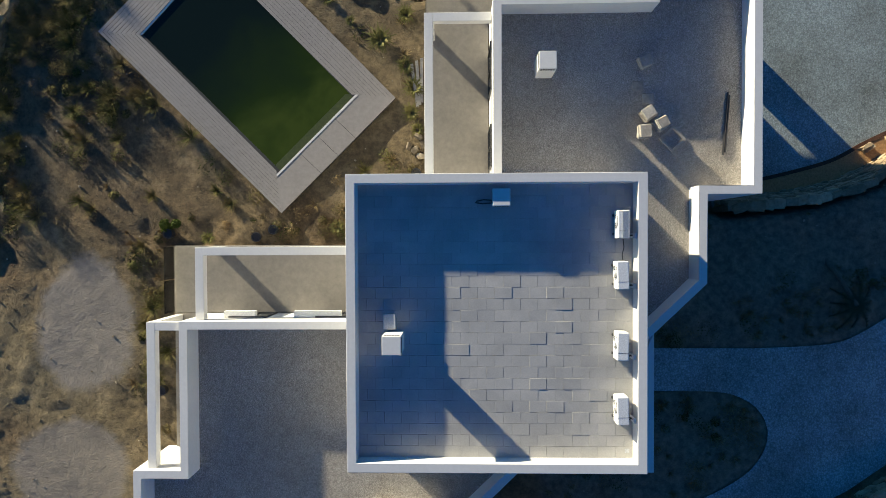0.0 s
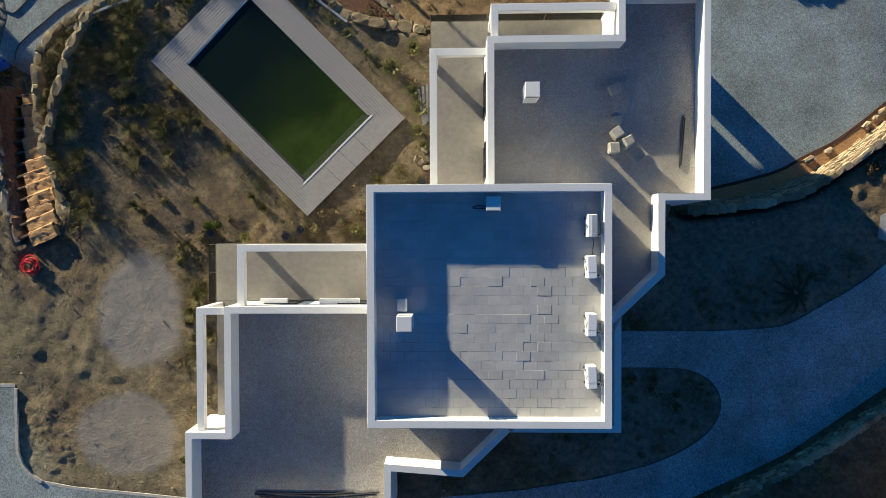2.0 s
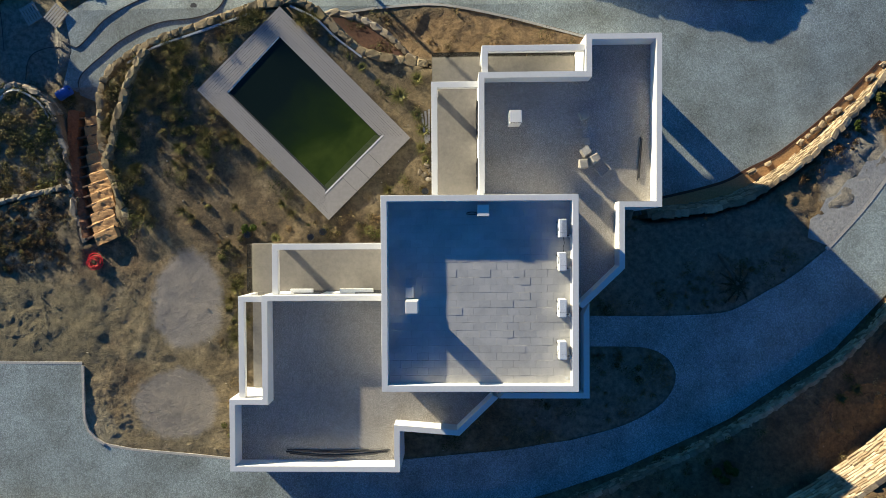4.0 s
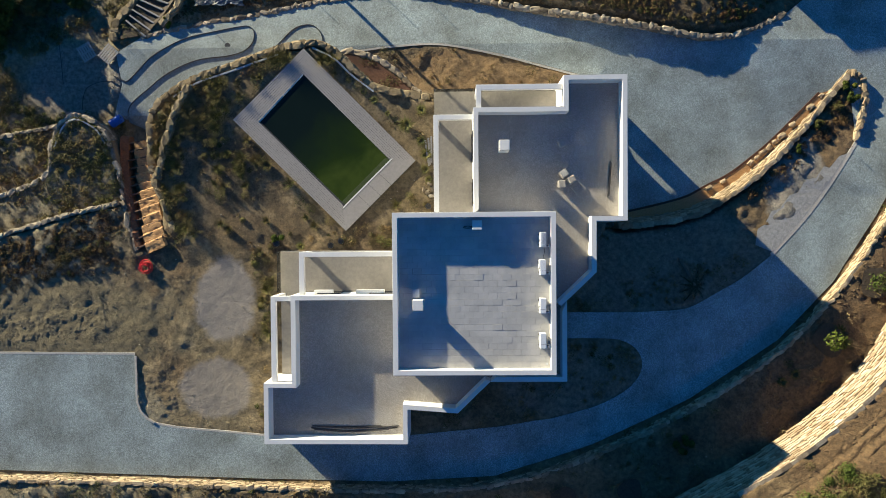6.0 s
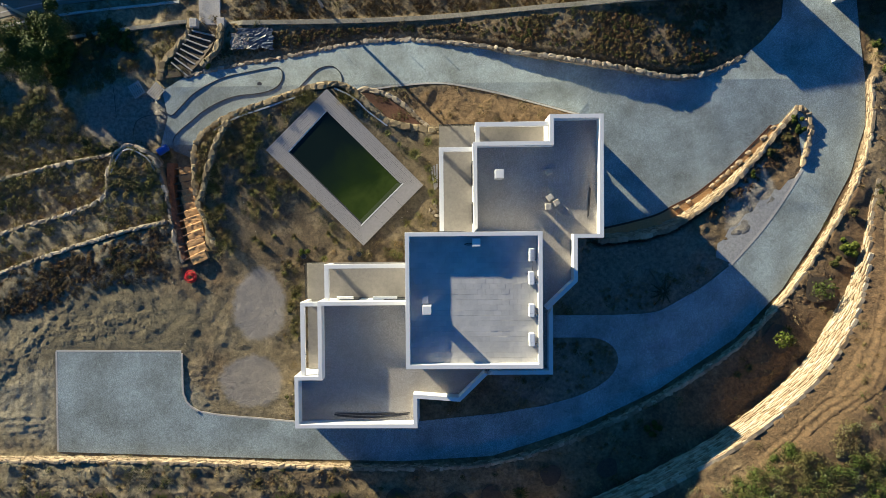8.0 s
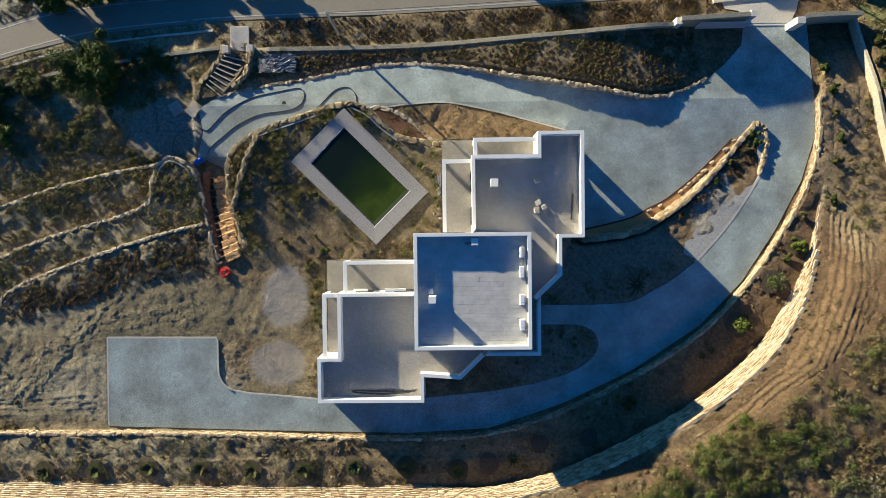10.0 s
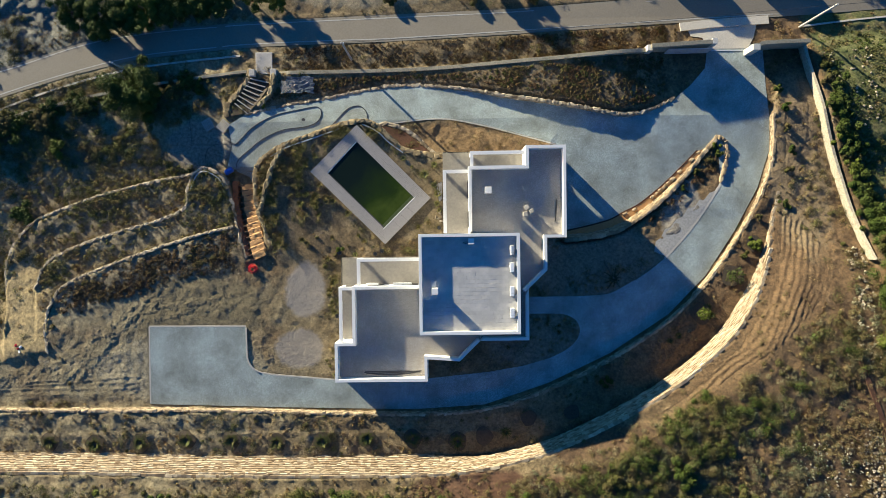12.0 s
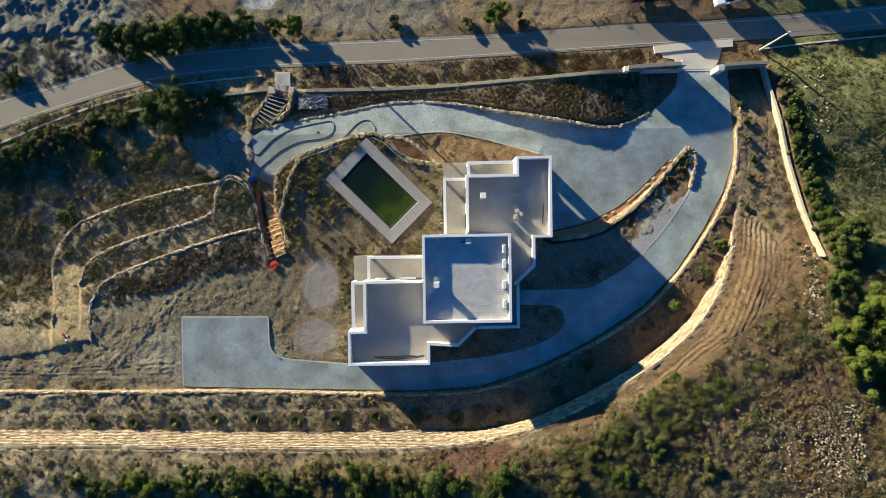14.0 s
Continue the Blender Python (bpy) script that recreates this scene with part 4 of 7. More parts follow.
for d, x0, x1 in ((0.0, 8.80, 8.62), (0.09, 8.86, 8.70)):
    tagged(part("pipe", tube(bmesh.new(), [(x0, 8.05 - d, F_N + 0.04), ((x0 + x1) / 2, 6.9, F_N + 0.04), (x1, 5.75 + d, F_N + 0.04)], 0.035), M_BLACKPIPE), "straight black plastic pipe lying on gravel", "pipe", "pipes on the roof")
for i, (x0, x1, sag, y) in enumerate(((-10.55, -6.0, 0.06, -8.98), (-10.5, -4.85, 0.16, -9.0), (-10.62, -4.95, 0.2, -9.14), (-10.4, -5.5, 0.16, -9.26))):
    pts = [(x0 + (x1 - x0) * s, y - sag * math.sin(math.pi * s) + 0.02 * i, F_S + 0.045 + 0.0 * s) for s in np.linspace(0, 1, 9)]
    tagged(part("pipe", tube(bmesh.new(), pts, 0.04), M_BLACKPIPE), "long bent black plastic pipe lying on gravel", "pipe", "pipes on the roof")

# ---- pool ----
POOL = [(-11.3, 14.4), (-14.35, 11.22), (-8.7, 5.55), (-5.55, 8.65)]
DECK = [(-11.24, 16.12), (-16.11, 11.37), (-8.5, 3.78), (-3.73, 8.49)]
pool = thing("swimming_pool", "rectangular pool of murky green water with grey decking", "swimming pool")


def mix2(a, b, t):
    return (a[0] + (b[0] - a[0]) * t, a[1] + (b[1] - a[1]) * t)


def board(name, quad, z0, z1, material, parent, label=""):
    bm = prism(bmesh.new(), quad, z0, z1)
    return part(name, bm, material, parent, label)


for k, n in ((0, 9), (1, 9), (3, 9)):
    a, b, A, B = POOL[k], POOL[(k + 1) % 4], DECK[k], DECK[(k + 1) % 4]
    for j in range(n):
        s0, s1 = j / n + 0.0045, (j + 1) / n - 0.0045
        q = [mix2(a, A, s0), mix2(b, B, s0), mix2(b, B, s1), mix2(a, A, s1)]
        board("plank", q, -0.03, random.uniform(-0.003, 0.003), M_DECK, pool)
a, b, A, B = POOL[2], POOL[3], DECK[2], DECK[3]
l_in, l_out = math.dist(a, b), math.dist(A, B)


def cut(s, k):
    """A point across the short deck, square to the pool's edge."""
    end = mix2(A, B, s if s in (0.0, 1.0) else (s * l_in + (l_out - l_in) / 2) / l_out)
    return mix2(mix2(a, b, s), end, k)


for s0, s1 in ((0.0, 0.27), (0.27, 0.5), (0.5, 0.73), (0.73, 1.0)):
    e0, e1 = (s0 + 0.002 if s0 else s0), (s1 - 0.002 if s1 < 1 else s1)
    board("deck_panel", [cut(e0, 0.16), cut(e1, 0.16), cut(e1, 1.0), cut(e0, 1.0)], -0.03, random.uniform(-0.002, 0.004), M_DECK, pool)
board("pool_rim", [mix2(a, A, 0.09), mix2(b, B, 0.09), mix2(b, B, 0.15), mix2(a, A, 0.15)], -0.2, 0.012, M_WHITE, pool, "white rim of the overflow edge")
board("overflow_ledge", [mix2(a, A, -0.14), mix2(b, B, -0.14), mix2(b, B, 0.085), mix2(a, A, 0.085)], -0.5, -0.045, M_LEDGE, pool, "submerged grey ledge")
part("deck_base", open_ring(bmesh.new(), [DECK[0], DECK[1], DECK[2], DECK[3]], range(4), 1.22, -0.9, -0.035), M_DARK, pool)
board("water", [mix2(p, (-9.97, 9.95), -0.02) for p in POOL], -1.2, -0.055, M_WATER, pool, "murky green pool water")
a, b, A, B = POOL[0], POOL[1], DECK[0], DECK[1]
board("cover_box", [mix2(a, A, -0.05), mix2(b, B, -0.05), mix2(b, B, 0.03), mix2(a, A, 0.03)], -0.1, -0.02, M_METALWHITE, pool, "pale metal strip at the pool's end")

# ---- rough stones ----


def stone_mesh(seed, material, rough=1.0, name="stone"):
    """A hewn block about one unit long, wide and high."""
    rnd = random.Random(seed)
    bm = bmesh.new()
    bmesh.ops.create_cube(bm, size=1.0)
    bmesh.ops.subdivide_edges(bm, edges=bm.edges[:], cuts=1, use_grid_fill=True)
    lean = Vector((rnd.uniform(-0.2, 0.2), rnd.uniform(-0.2, 0.2), 0)) * rough
    for v in bm.verts:
        corner = sum(abs(c) > 0.4 for c in v.co)
        v.co *= 1.0 + rough * (0.06, 0.06, -0.07, -0.21)[corner]
        v.co += rough * Vector((rnd.uniform(-0.1, 0.1), rnd.uniform(-0.12, 0.1), rnd.uniform(-0.1, 0.1)))
        v.co += Vector((lean.x, lean.y, 0)) * v.co.z
    bmesh.ops.recalc_face_normals(bm, faces=bm.faces[:])
    return mesh_of(name, bm, material)


STONES = [stone_mesh(i, M_STONE) for i in range(9)]
DARKS = [stone_mesh(50 + i, M_DARKSTONE) for i in range(8)]
FLATS = [stone_mesh(80 + i, M_CREAM, 0.35) for i in range(8)]
MIDS = [stone_mesh(110 + i, M_STONE, 0.62) for i in range(8)]
PALES = [stone_mesh(20 + i, M_PALESTONE) for i in range(7)]


def joined(name, places, kinds, parent=None, kind="stuff", label="", category=""):
    """Many stones in one mesh; places: rows of a matrix and the index of a stone."""
    V, F, base = [], [], 0
    for m, k in places:
        me = kinds[k]
        co = np.empty(len(me.vertices) * 3)
        me.vertices.foreach_get("co", co)
        M = np.array(m)
        V.append(co.reshape(-1, 3) @ M[:3, :3].T + M[:3, 3])
        F += [[base + i for i in p.vertices] for p in me.polygons]
        base += len(me.vertices)
    me = bpy.data.meshes.new(name)
    me.from_pydata(np.concatenate(V).tolist(), [], F)
    me.materials.append(kinds[0].materials[0])
    ob = new(name, me)
    if parent is not None:
        ob.parent = parent
    return tagged(ob, label, category, kind=kind)


def stone_wall(name, line, label, width=0.42, top=0.15, courses=3, course=0.28, length=0.55, low_side=1, batter=0.12, kinds=None, ragged=0.05, limit=290, deep=None):
    """A dry-stone retaining wall along a plan curve: a core, courses of faced stones on the low side, and a coping."""
    kinds = kinds or STONES
    rnd = random.Random(len(name) * 7 + int(abs(line[0][0]) * 10))
    pts = smooth_line(line, 0.25)
    run = np.concatenate([[0], np.cumsum(np.hypot(*np.diff(pts, axis=0).T))])
    d = np.gradient(pts, axis=0)
    nor = np.stack([-d[:, 1], d[:, 0]], -1) / np.hypot(*d.T)[:, None]
    za, zb = height(*(pts + nor * 0.55).T), height(*(pts - nor * 0.55).T)
    hi, lo = np.maximum(za, zb), np.minimum(za, zb)
    hi = np.convolve(np.pad(hi, 4, "edge"), np.ones(9) / 9, "valid")
    crest = hi + top
    bm = bmesh.new()
    w = width / 2 - 0.05
    a, b = pts + nor * w, pts - nor * w
    rows = [[bm.verts.new((*p, z)) for p, z in zip(q, zq)] for q, zq in ((a, lo - 0.6), (a, crest - 0.12), (b, crest - 0.12), (b, lo - 0.6))]
    for i in range(len(pts) - 1):
        for k in range(4):
            bm.faces.new((rows[k][i], rows[k][i + 1], rows[(k + 1) % 4][i + 1], rows[(k + 1) % 4][i]))
    for q in (0, -1):
        bm.faces.new([rows[k][q] for k in range(4)])
    bmesh.ops.recalc_face_normals(bm, faces=bm.faces[:])
    wall = tagged(part(name, bm, M_EARTHCORE), label, "stone wall", kind="structure")
    placed = []

    def at(s):
        return [np.interp(s, run, v) for v in (pts[:, 0], pts[:, 1], nor[:, 0], nor[:, 1], crest, lo)]

    for c in range(courses + 1):
        s = rnd.uniform(0, 0.2)
        while s < run[-1] - 0.1:
            n = length * rnd.uniform(0.45, 1.7) * (1.15 if c == 0 else 0.85)
            x, y, nx, ny, zt, zl = at(s + n / 2)
            z = zt - 0.11 - (c - 0.5 + 0.5 * (c == 0)) * course if c else zt - 0.10
            if c and z < zl - 0.15:
                s += n
                continue
            turn = math.atan2(-nx, ny) + rnd.uniform(-0.16, 0.16) * (0.15 if ragged < 0.02 else 2 if c == 0 else 1)
            lean = batter(x) if callable(batter) else batter
            out = 0 if c == 0 else low_side * (width / 2 - 0.10 + lean * c * course)
            out += rnd.uniform(-0.04, 0.04)
            size = (n * 1.08, width * (rnd.uniform(0.9, 1.02) if ragged < 0.02 else rnd.uniform(0.75, 1.3)) if c == 0 else 0.22 + lean * course, course * (rnd.uniform(0.9, 1.35 if ragged > 0.02 else 1.0) if c == 0 else 0.98))
            m = Matrix.Translation((x + nx * out, y + ny * out, z + rnd.uniform(-ragged, ragged))) @ Euler((rnd.uniform(-0.08, 0.08), rnd.uniform(-0.06, 0.06), turn)).to_matrix().to_4x4() @ Matrix.Diagonal((*size, 1))
            placed.append((m, rnd.randrange(len(kinds)), c, math.hypot(x, y)))
            s += n
    placed.sort(key=lambda p: (p[2] > 0, p[3]))
    for m, k, *_ in placed[:limit]:
        ob = new("stone", kinds[k])
        ob.parent, ob.matrix_basis = wall, m
    if placed[limit:]:
        joined("stones", [(m, k) for m, k, *_ in placed[limit:]], kinds, wall, label="rest of the rough coursed stones")
    return wall


LATE = []
INNER = [(-19.0, 13.7), (-19.7, 12.6), (-20.3, 11.3), (-20.7, 10.0), (-21.05, 8.8), (-21.35, 7.6)]
LATE.append(lambda: stone_wall("pool_terrace_wall", POOL_WALL, "curved low wall of rough yellow stones above the path", 0.44, 0.08, 4, 0.24, 0.44, 1, 0.12, DARKS, 0.07))
LATE.append(lambda: stone_wall("bed_wall", BED_EDGE, "low wall of pale rough stones edging a planting bed", 0.34, 0.03, 2, 0.2, 0.38, -1, 0.08, PALES, 0.022, 160))
LATE.append(lambda: stone_wall("island_wall", ISLAND, "curved retaining wall of sunlit yellow stones", 0.34, 0.2, 9, 0.15, 0.36, 1, 0.26, MIDS, 0.04))
VERGE = [(10.5, 4.85), (12.2, 5.2), (13.9, 5.6), (15.4, 6.05), (16.7, 6.75), (18.2, 7.5), (19.7, 8.6), (21.2, 9.85), (23.1, 11.7), (24.6, 13.2)]
LATE.append(lambda: sheet("verge_soil", [*VERGE, *ISLAND[-2::-1]], 0.075, M_ORANGE, label="strip of sandy earth at the foot of the island wall", category="soil", cell=0.4))
# The dark ribbon paints the shaded drop at the driveway's edge.
LATE.append(lambda: ribbon("verge_edge", [(x - 0.03, y + 0.05) for x, y in VERGE], 0.16, 0.095, M_REDSOIL_SHADE, label="dark earthy strip standing for shade below the cobbles' edge", category="soil", step=0.3))


def verge_boulders():
    """A broken row of rounded boulders between the verge and the island wall."""
    rnd = random.Random(71)
    for x, y in smooth_line(VERGE[4:], 0.55):
        if rnd.random() < 0.3:
            continue
        k = rnd.uniform(0.22, 0.42)
        ob = new("boulder", STONES[rnd.randrange(len(STONES))])
        ob.matrix_basis = pose(x + 0.1, y - 0.16, ground_z(x, y) + 0.3 * k, 0, 0, rnd.uniform(20, 60)) @ Matrix.Diagonal((k * 1.5, k, k, 1))
        tagged(ob, "rounded pale boulder at the foot of the wall", "boulder", "boulders by the verge")


LATE.append(verge_boulders)
LATE.append(lambda: stone_wall("island_wall", [(26.7, 14.6), (27.4, 14.3), (27.7, 13.2), (27.5, 11.8), (26.9, 10.2)], "low wall of rough pale stones round a planted tip", 0.4, 0.25, 1, 0.25, 0.5, -1, 0.1))
LATE.append(lambda: stone_wall("driveway_wall", WALL_MID, "long low wall of yellow stones along the driveway", 0.26, 0.04, 4, 0.17, 0.36, 1, 0.06, MIDS, 0.024))
LATE.append(lambda: stone_wall("hillside_wall", WALL_LOW, "long high retaining wall of coursed cream stones", 0.34, -0.07, 12, 0.175, 0.52, 1, lambda x: 0.17 + 0.49 * float(ss(3, -8, x)), FLATS, 0.012))
LATE.append(lambda: stone_wall("terrace_wall", TERRACE_A, "curving dry-stone terrace wall of weathered stones", 0.28, 0.07, 3, 0.2, 0.42, -1, 0.1, PALES, 0.04, 200))
LATE.append(lambda: stone_wall("terrace_wall", TERRACE_B, "curving dry-stone terrace wall of weathered stones", 0.28, 0.07, 3, 0.2, 0.42, -1, 0.1, PALES, 0.04, 200))
LATE.append(lambda: stone_wall("terrace_wall", TERRACE_C, "curving dry-stone terrace wall of weathered stones", 0.28, 0.07, 3, 0.2, 0.42, -1, 0.1, PALES, 0.04, 200))
LATE.append(lambda: stone_wall("planter_wall", [(-9.4, 16.6), (-7.9, 16.45), (-6.5, 16.0), (-5.35, 15.15), (-4.4, 14.25), (-3.4, 13.35)], "ragged stone edge of a planting pit", 0.35, 0.08, 1, 0.25, 0.5, 1, 0.1, PALES, 0.05))
LATE.append(lambda: stone_wall("planter_wall", INNER, "low wall of rough yellow stones beside a planted gap", 0.42, 0.36, 1, 0.25, 0.5, 1, 0.1, DARKS, 0.08))
M_MEMBRANE = grainy("pale_membrane", (0.22, 0.25, 0.27), (0.44, 0.47, 0.49), 3.0, 12.0, 0.5, 0.6, 0.01)
for line, off in ((POOL_WALL[5:9], -0.36), (POOL_WALL[9:13], -0.36), (TERRACE_B[0:5], 0.3)):
    LATE.append(lambda line=line, off=off: ribbon("membrane_edge", line, 0.11, 0.05, M_MEMBRANE, off, 0.06, "strip of pale blue membrane showing behind the stones", "membrane", 0.4))
LATE.append(lambda: stone_wall("stair_wall", [(-25.1, 10.1), (-24.6, 8.4), (-24.2, 6.6), (-23.8, 5.0), (-23.3, 3.6), (-22.9, 2.6)], "rough stone cheek wall of the garden steps", 0.3, 0.02, 2, 0.25, 0.5, -1, 0.1, PALES))


# ---- garden steps of timber sleepers and sandy earth ----
def lumpy(across, along, seed, place):
    """A lumpy sheet of earth over u, v in 0 to 1, with sides that go down into the ground."""
    bm = bmesh.new()
    g = []
    for i in range(across + 1):
        row = []
        for j in range(along + 1):
            u, v = i / across, j / along
            x, y, z = place(u, v)
            n = noise.fractal(Vector((x * 2.4 + seed, y * 2.4, seed * 1.7)), 0.9, 2.0, 4)
            drop = 0.4 if i in (0, across) else 0.12 if j == 0 else 0.05 * max(0.0, -n)
            row.append(bm.verts.new((x + 0.05 * n, y + 0.04 * n, z + (0.016 if along < 20 else 0.05) * n - drop)))
        g.append(row)
    for i in range(across):
        for j in range(along):
            bm.faces.new((g[i][j], g[i + 1][j], g[i + 1][j + 1], g[i][j + 1]))
    bmesh.ops.recalc_face_normals(bm, faces=bm.faces[:])
    return bm


def sleeper_steps(name, label, a, b, wide0, wide1, n, z0, z1, turn0, turn1, timber, tread=True):
    st = thing(name, label, "steps")
    for i in range(n):
        s = (i + 0.5) / n
        x, y, w = a[0] + (b[0] - a[0]) * s, a[1] + (b[1] - a[1]) * s, wide0 + (wide1 - wide0) * s
        z, t = z0 + (z1 - z0) * (i + 1) / n, turn0 + (turn1 - turn0) * s
        run = math.hypot(b[0] - a[0], b[1] - a[1]) / n
        m = pose(x, y, z, 0, 0, t)
        skew = 0.06 * math.sin(i * 2.7)
        part("sleeper", box(bmesh.new(), -w / 2 - 0.12 + skew, -0.06 if tread else -0.07, -0.24, w / 2 + skew, 0.05, 0.02, 0.015), timber, st, m=m)
        if tread:
            x0, x1 = -w / 2 + 0.3 + 0.08 * math.sin(i * 4.3), w / 2 + 0.16 - skew
            spill = 0.075 + 0.05 * abs(math.sin(i * 1.9))
            part("tread", lumpy(14, 7, i * 3.1, lambda u, v: (x0 + (x1 - x0) * u, spill - (run * 1.05 + spill) * v, 0.05 - 0.02 * (1 - v) ** 3)), M_ORANGE, st, "sandy orange earth tread", m=m)
    return st


sleeper_steps("garden_steps", "sandy garden steps edged with timber sleepers", (-23.6, 10.6), (-21.85, 2.8), 1.65, 1.8, 13, -2.1, 0.04, 8, 24, M_SLEEPER)
bank = lumpy(7, 34, 5.5, lambda u, v: (float(np.interp(v, [0, 0.3, 0.6, 1], [-24.9, -24.62, -23.95, -22.95])) + (0.62 - 0.2 * v) * u, 10.7 - 7.9 * v, -1.55 + 1.75 * v - (0.55 - 0.25 * v) * u))
tagged(part("steps_bank", bank, M_REDBANK), "bare red earth bank beside the garden steps", "soil", kind="structure")
LATE.append(lambda: sleeper_steps("entrance_steps", "curved steps of grey timber sleepers down from the road", (-24.0, 18.2), (-21.8, 21.7), 1.7, 1.9, 8, -2.3, -2.6, -42, -12, M_GREYWOOD, False))
# A dark sheet puts the shade of the stepped hollow into the colour.
LATE.append(lambda: sheet("steps_soil", [(-25.2, 17.7), (-24.8, 19.0), (-23.8, 20.4), (-23.0, 21.6), (-21.0, 21.8), (-21.2, 20.4), (-22.0, 19.3), (-23.2, 18.0)], 0.12, M_DARKSOIL_SHADE, label="dark earth sheet standing for shade under the entrance steps", category="soil", cell=0.4))
LATE.append(lambda: stone_wall("steps_wall", [(-25.6, 17.6), (-25.3, 19.0), (-24.2, 20.4), (-23.4, 21.4), (-23.2, 22.4)], "wall of large boulders beside the entrance steps", 0.5, 0.22, 2, 0.3, 0.6, 1, 0.1, DARKS))
LATE.append(lambda: stone_wall("steps_wall", [(-20.4, 22.2), (-20.6, 20.9), (-21.0, 19.8), (-22.0, 18.9)], "wall of large boulders beside the entrance steps", 0.45, 0.22, 2, 0.3, 0.6, 1, 0.1, DARKS))


# ---- boundary walls, gate and entrance ----
def plain_wall(name, line, wide, tall, material, label, below=1.0, cap=0.0):
    pts = np.array(line, float)
    d = np.gradient(pts, axis=0)
    n = np.stack([-d[:, 1], d[:, 0]], -1) / np.hypot(*d.T)[:, None]
    a, b = pts + n * wide / 2, pts - n * wide / 2
    z = height(*pts.T)
    if callable(tall):
        tall = np.array([tall(x) for x in pts[:, 0]])
    bm = bmesh.new()
    rows = [[bm.verts.new((*p, q)) for p, q in zip(e, ze)] for e, ze in ((a, z - below), (a, z + tall), (b, z + tall), (b, z - below))]
    for i in range(len(pts) - 1):
        for k in range(4):
            bm.faces.new((rows[k][i], rows[k][i + 1], rows[(k + 1) % 4][i + 1], rows[(k + 1) % 4][i]))
    for q in (0, -1):
        bm.faces.new([rows[k][q] for k in range(4)])
    bmesh.ops.recalc_face_normals(bm, faces=bm.faces[:])
    return soften(tagged(part(name, bm, material), label, "wall", kind="structure"))


plain_wall("wall_north", smooth_line([(-20.2, 22.25), (-10.0, 22.3), (-1.2, 22.55), (12.3, 23.3), (19.4, 23.8)], 1.5), 0.38, lambda x: 0.12 + 0.7 * float(ss(8, 19, x)), M_WALLSTONE, "long low boundary wall of rough brown render")
plain_wall("wall_west", smooth_line([(-62.0, 13.6), (-55.2, 16.0), (-46.7, 18.6), (-37.4, 20.7), (-28.5, 22.0), (-23.4, 22.5)], 1.5), 0.3, 0.35, M_WALLSTONE, "low overgrown rendered boundary wall")
plain_wall("wall_gate", [(19.4, 23.95), (22.6, 24.15), (26.0, 24.35)], 0.42, 2.1, M_WALLSTONE, "taller rendered wall beside the gate")
plain_wall("wall_entrance", [(30.2, 23.7), (31.0, 24.15), (33.5, 24.3), (36.0, 24.35)], 0.4, 2.1, M_WALLSTONE, "rendered wall returning from the gate")
plain_wall("wall_east", smooth_line([(36.0, 24.4), (37.4, 16.3), (38.9, 9.1), (40.4, 1.6)], 1.2), 0.3, 1.0, M_OCHRE, "long sunlit cream boundary wall")
for x, y, w, tall in ((26.0, 24.4, 0.5, 2.12), (19.3, 23.85, 0.55, 1.6), (30.3, 23.7, 0.75, 2.15)):
    plain_wall("pillar", [(x - w / 2, y), (x, y), (x + w / 2, y)], 0.6, tall, M_WHITE2, "square rendered gate pillar")
gate = thing("sliding_gate", "grey steel sliding gate standing open behind the wall", "gate", at=(23.6, 23.72, ground_z(23.6, 23.7) + 0.05))
part("frame", box(bmesh.new(), -2.3, -0.03, 0.0, 2.3, 0.03, 0.1, 0.006), M_ALU2, gate)
part("frame", box(bmesh.new(), -2.3, -0.03, 1.55, 2.3, 0.03, 1.63, 0.006), M_ALU2, gate)
for i in range(24):
    part("slat", box(bmesh.new(), -2.28 + i * 0.195, -0.02, 0.1, -2.14 + i * 0.195, 0.02, 1.55, 0.004), M_ALU2, gate)
sheet("entrance_apron", APRON, 0.05, M_CONC, label="pale concrete apron between the road and the gate", category="pavement", cell=0.7)
ribbon("gutter", [(23.2, 26.6), (26.5, 26.95), (29.5, 27.15), (32.8, 27.35)], 0.9, 0.1, M_CONC, 0, 0.06, "raised pale concrete gutter edge at the road", "kerb")
ribbon("gate_rail", [(25.6, 24.0), (28.0, 24.0), (30.3, 24.0)], 0.12, 0.05, M_ALU2, 0, 0.03, "metal rail of the sliding gate", "gate rail")
LATE.append(lambda: ribbon("kerb", [(36.4, 26.6), (44.0, 27.4), (60.0, 28.6)], 0.18, 0.02, M_CONC, 0, 0.12, "low pale concrete kerb beside the road", "kerb"))

# pedestrian entrance: a concrete slab bridge with two posts, and blue sheeting beside it
ent = thing("entrance_slab", "grey concrete landing slab at the pedestrian entrance", "slab", at=(-21.6, 23.3, ground_z(-21.6, 23.3)))
part("slab", box(bmesh.new(), -0.9, -1.0, -0.4, 0.9, 1.3, 0.12, 0.02), M_CONC, ent)
for x in (-1.15, 1.15):
    part("post", box(bmesh.new(), -0.3, -0.35, -0.6, 0.3, 0.35, 0.75, 0.02), M_CONC, ent, m=pose(x, -1.0, 0))


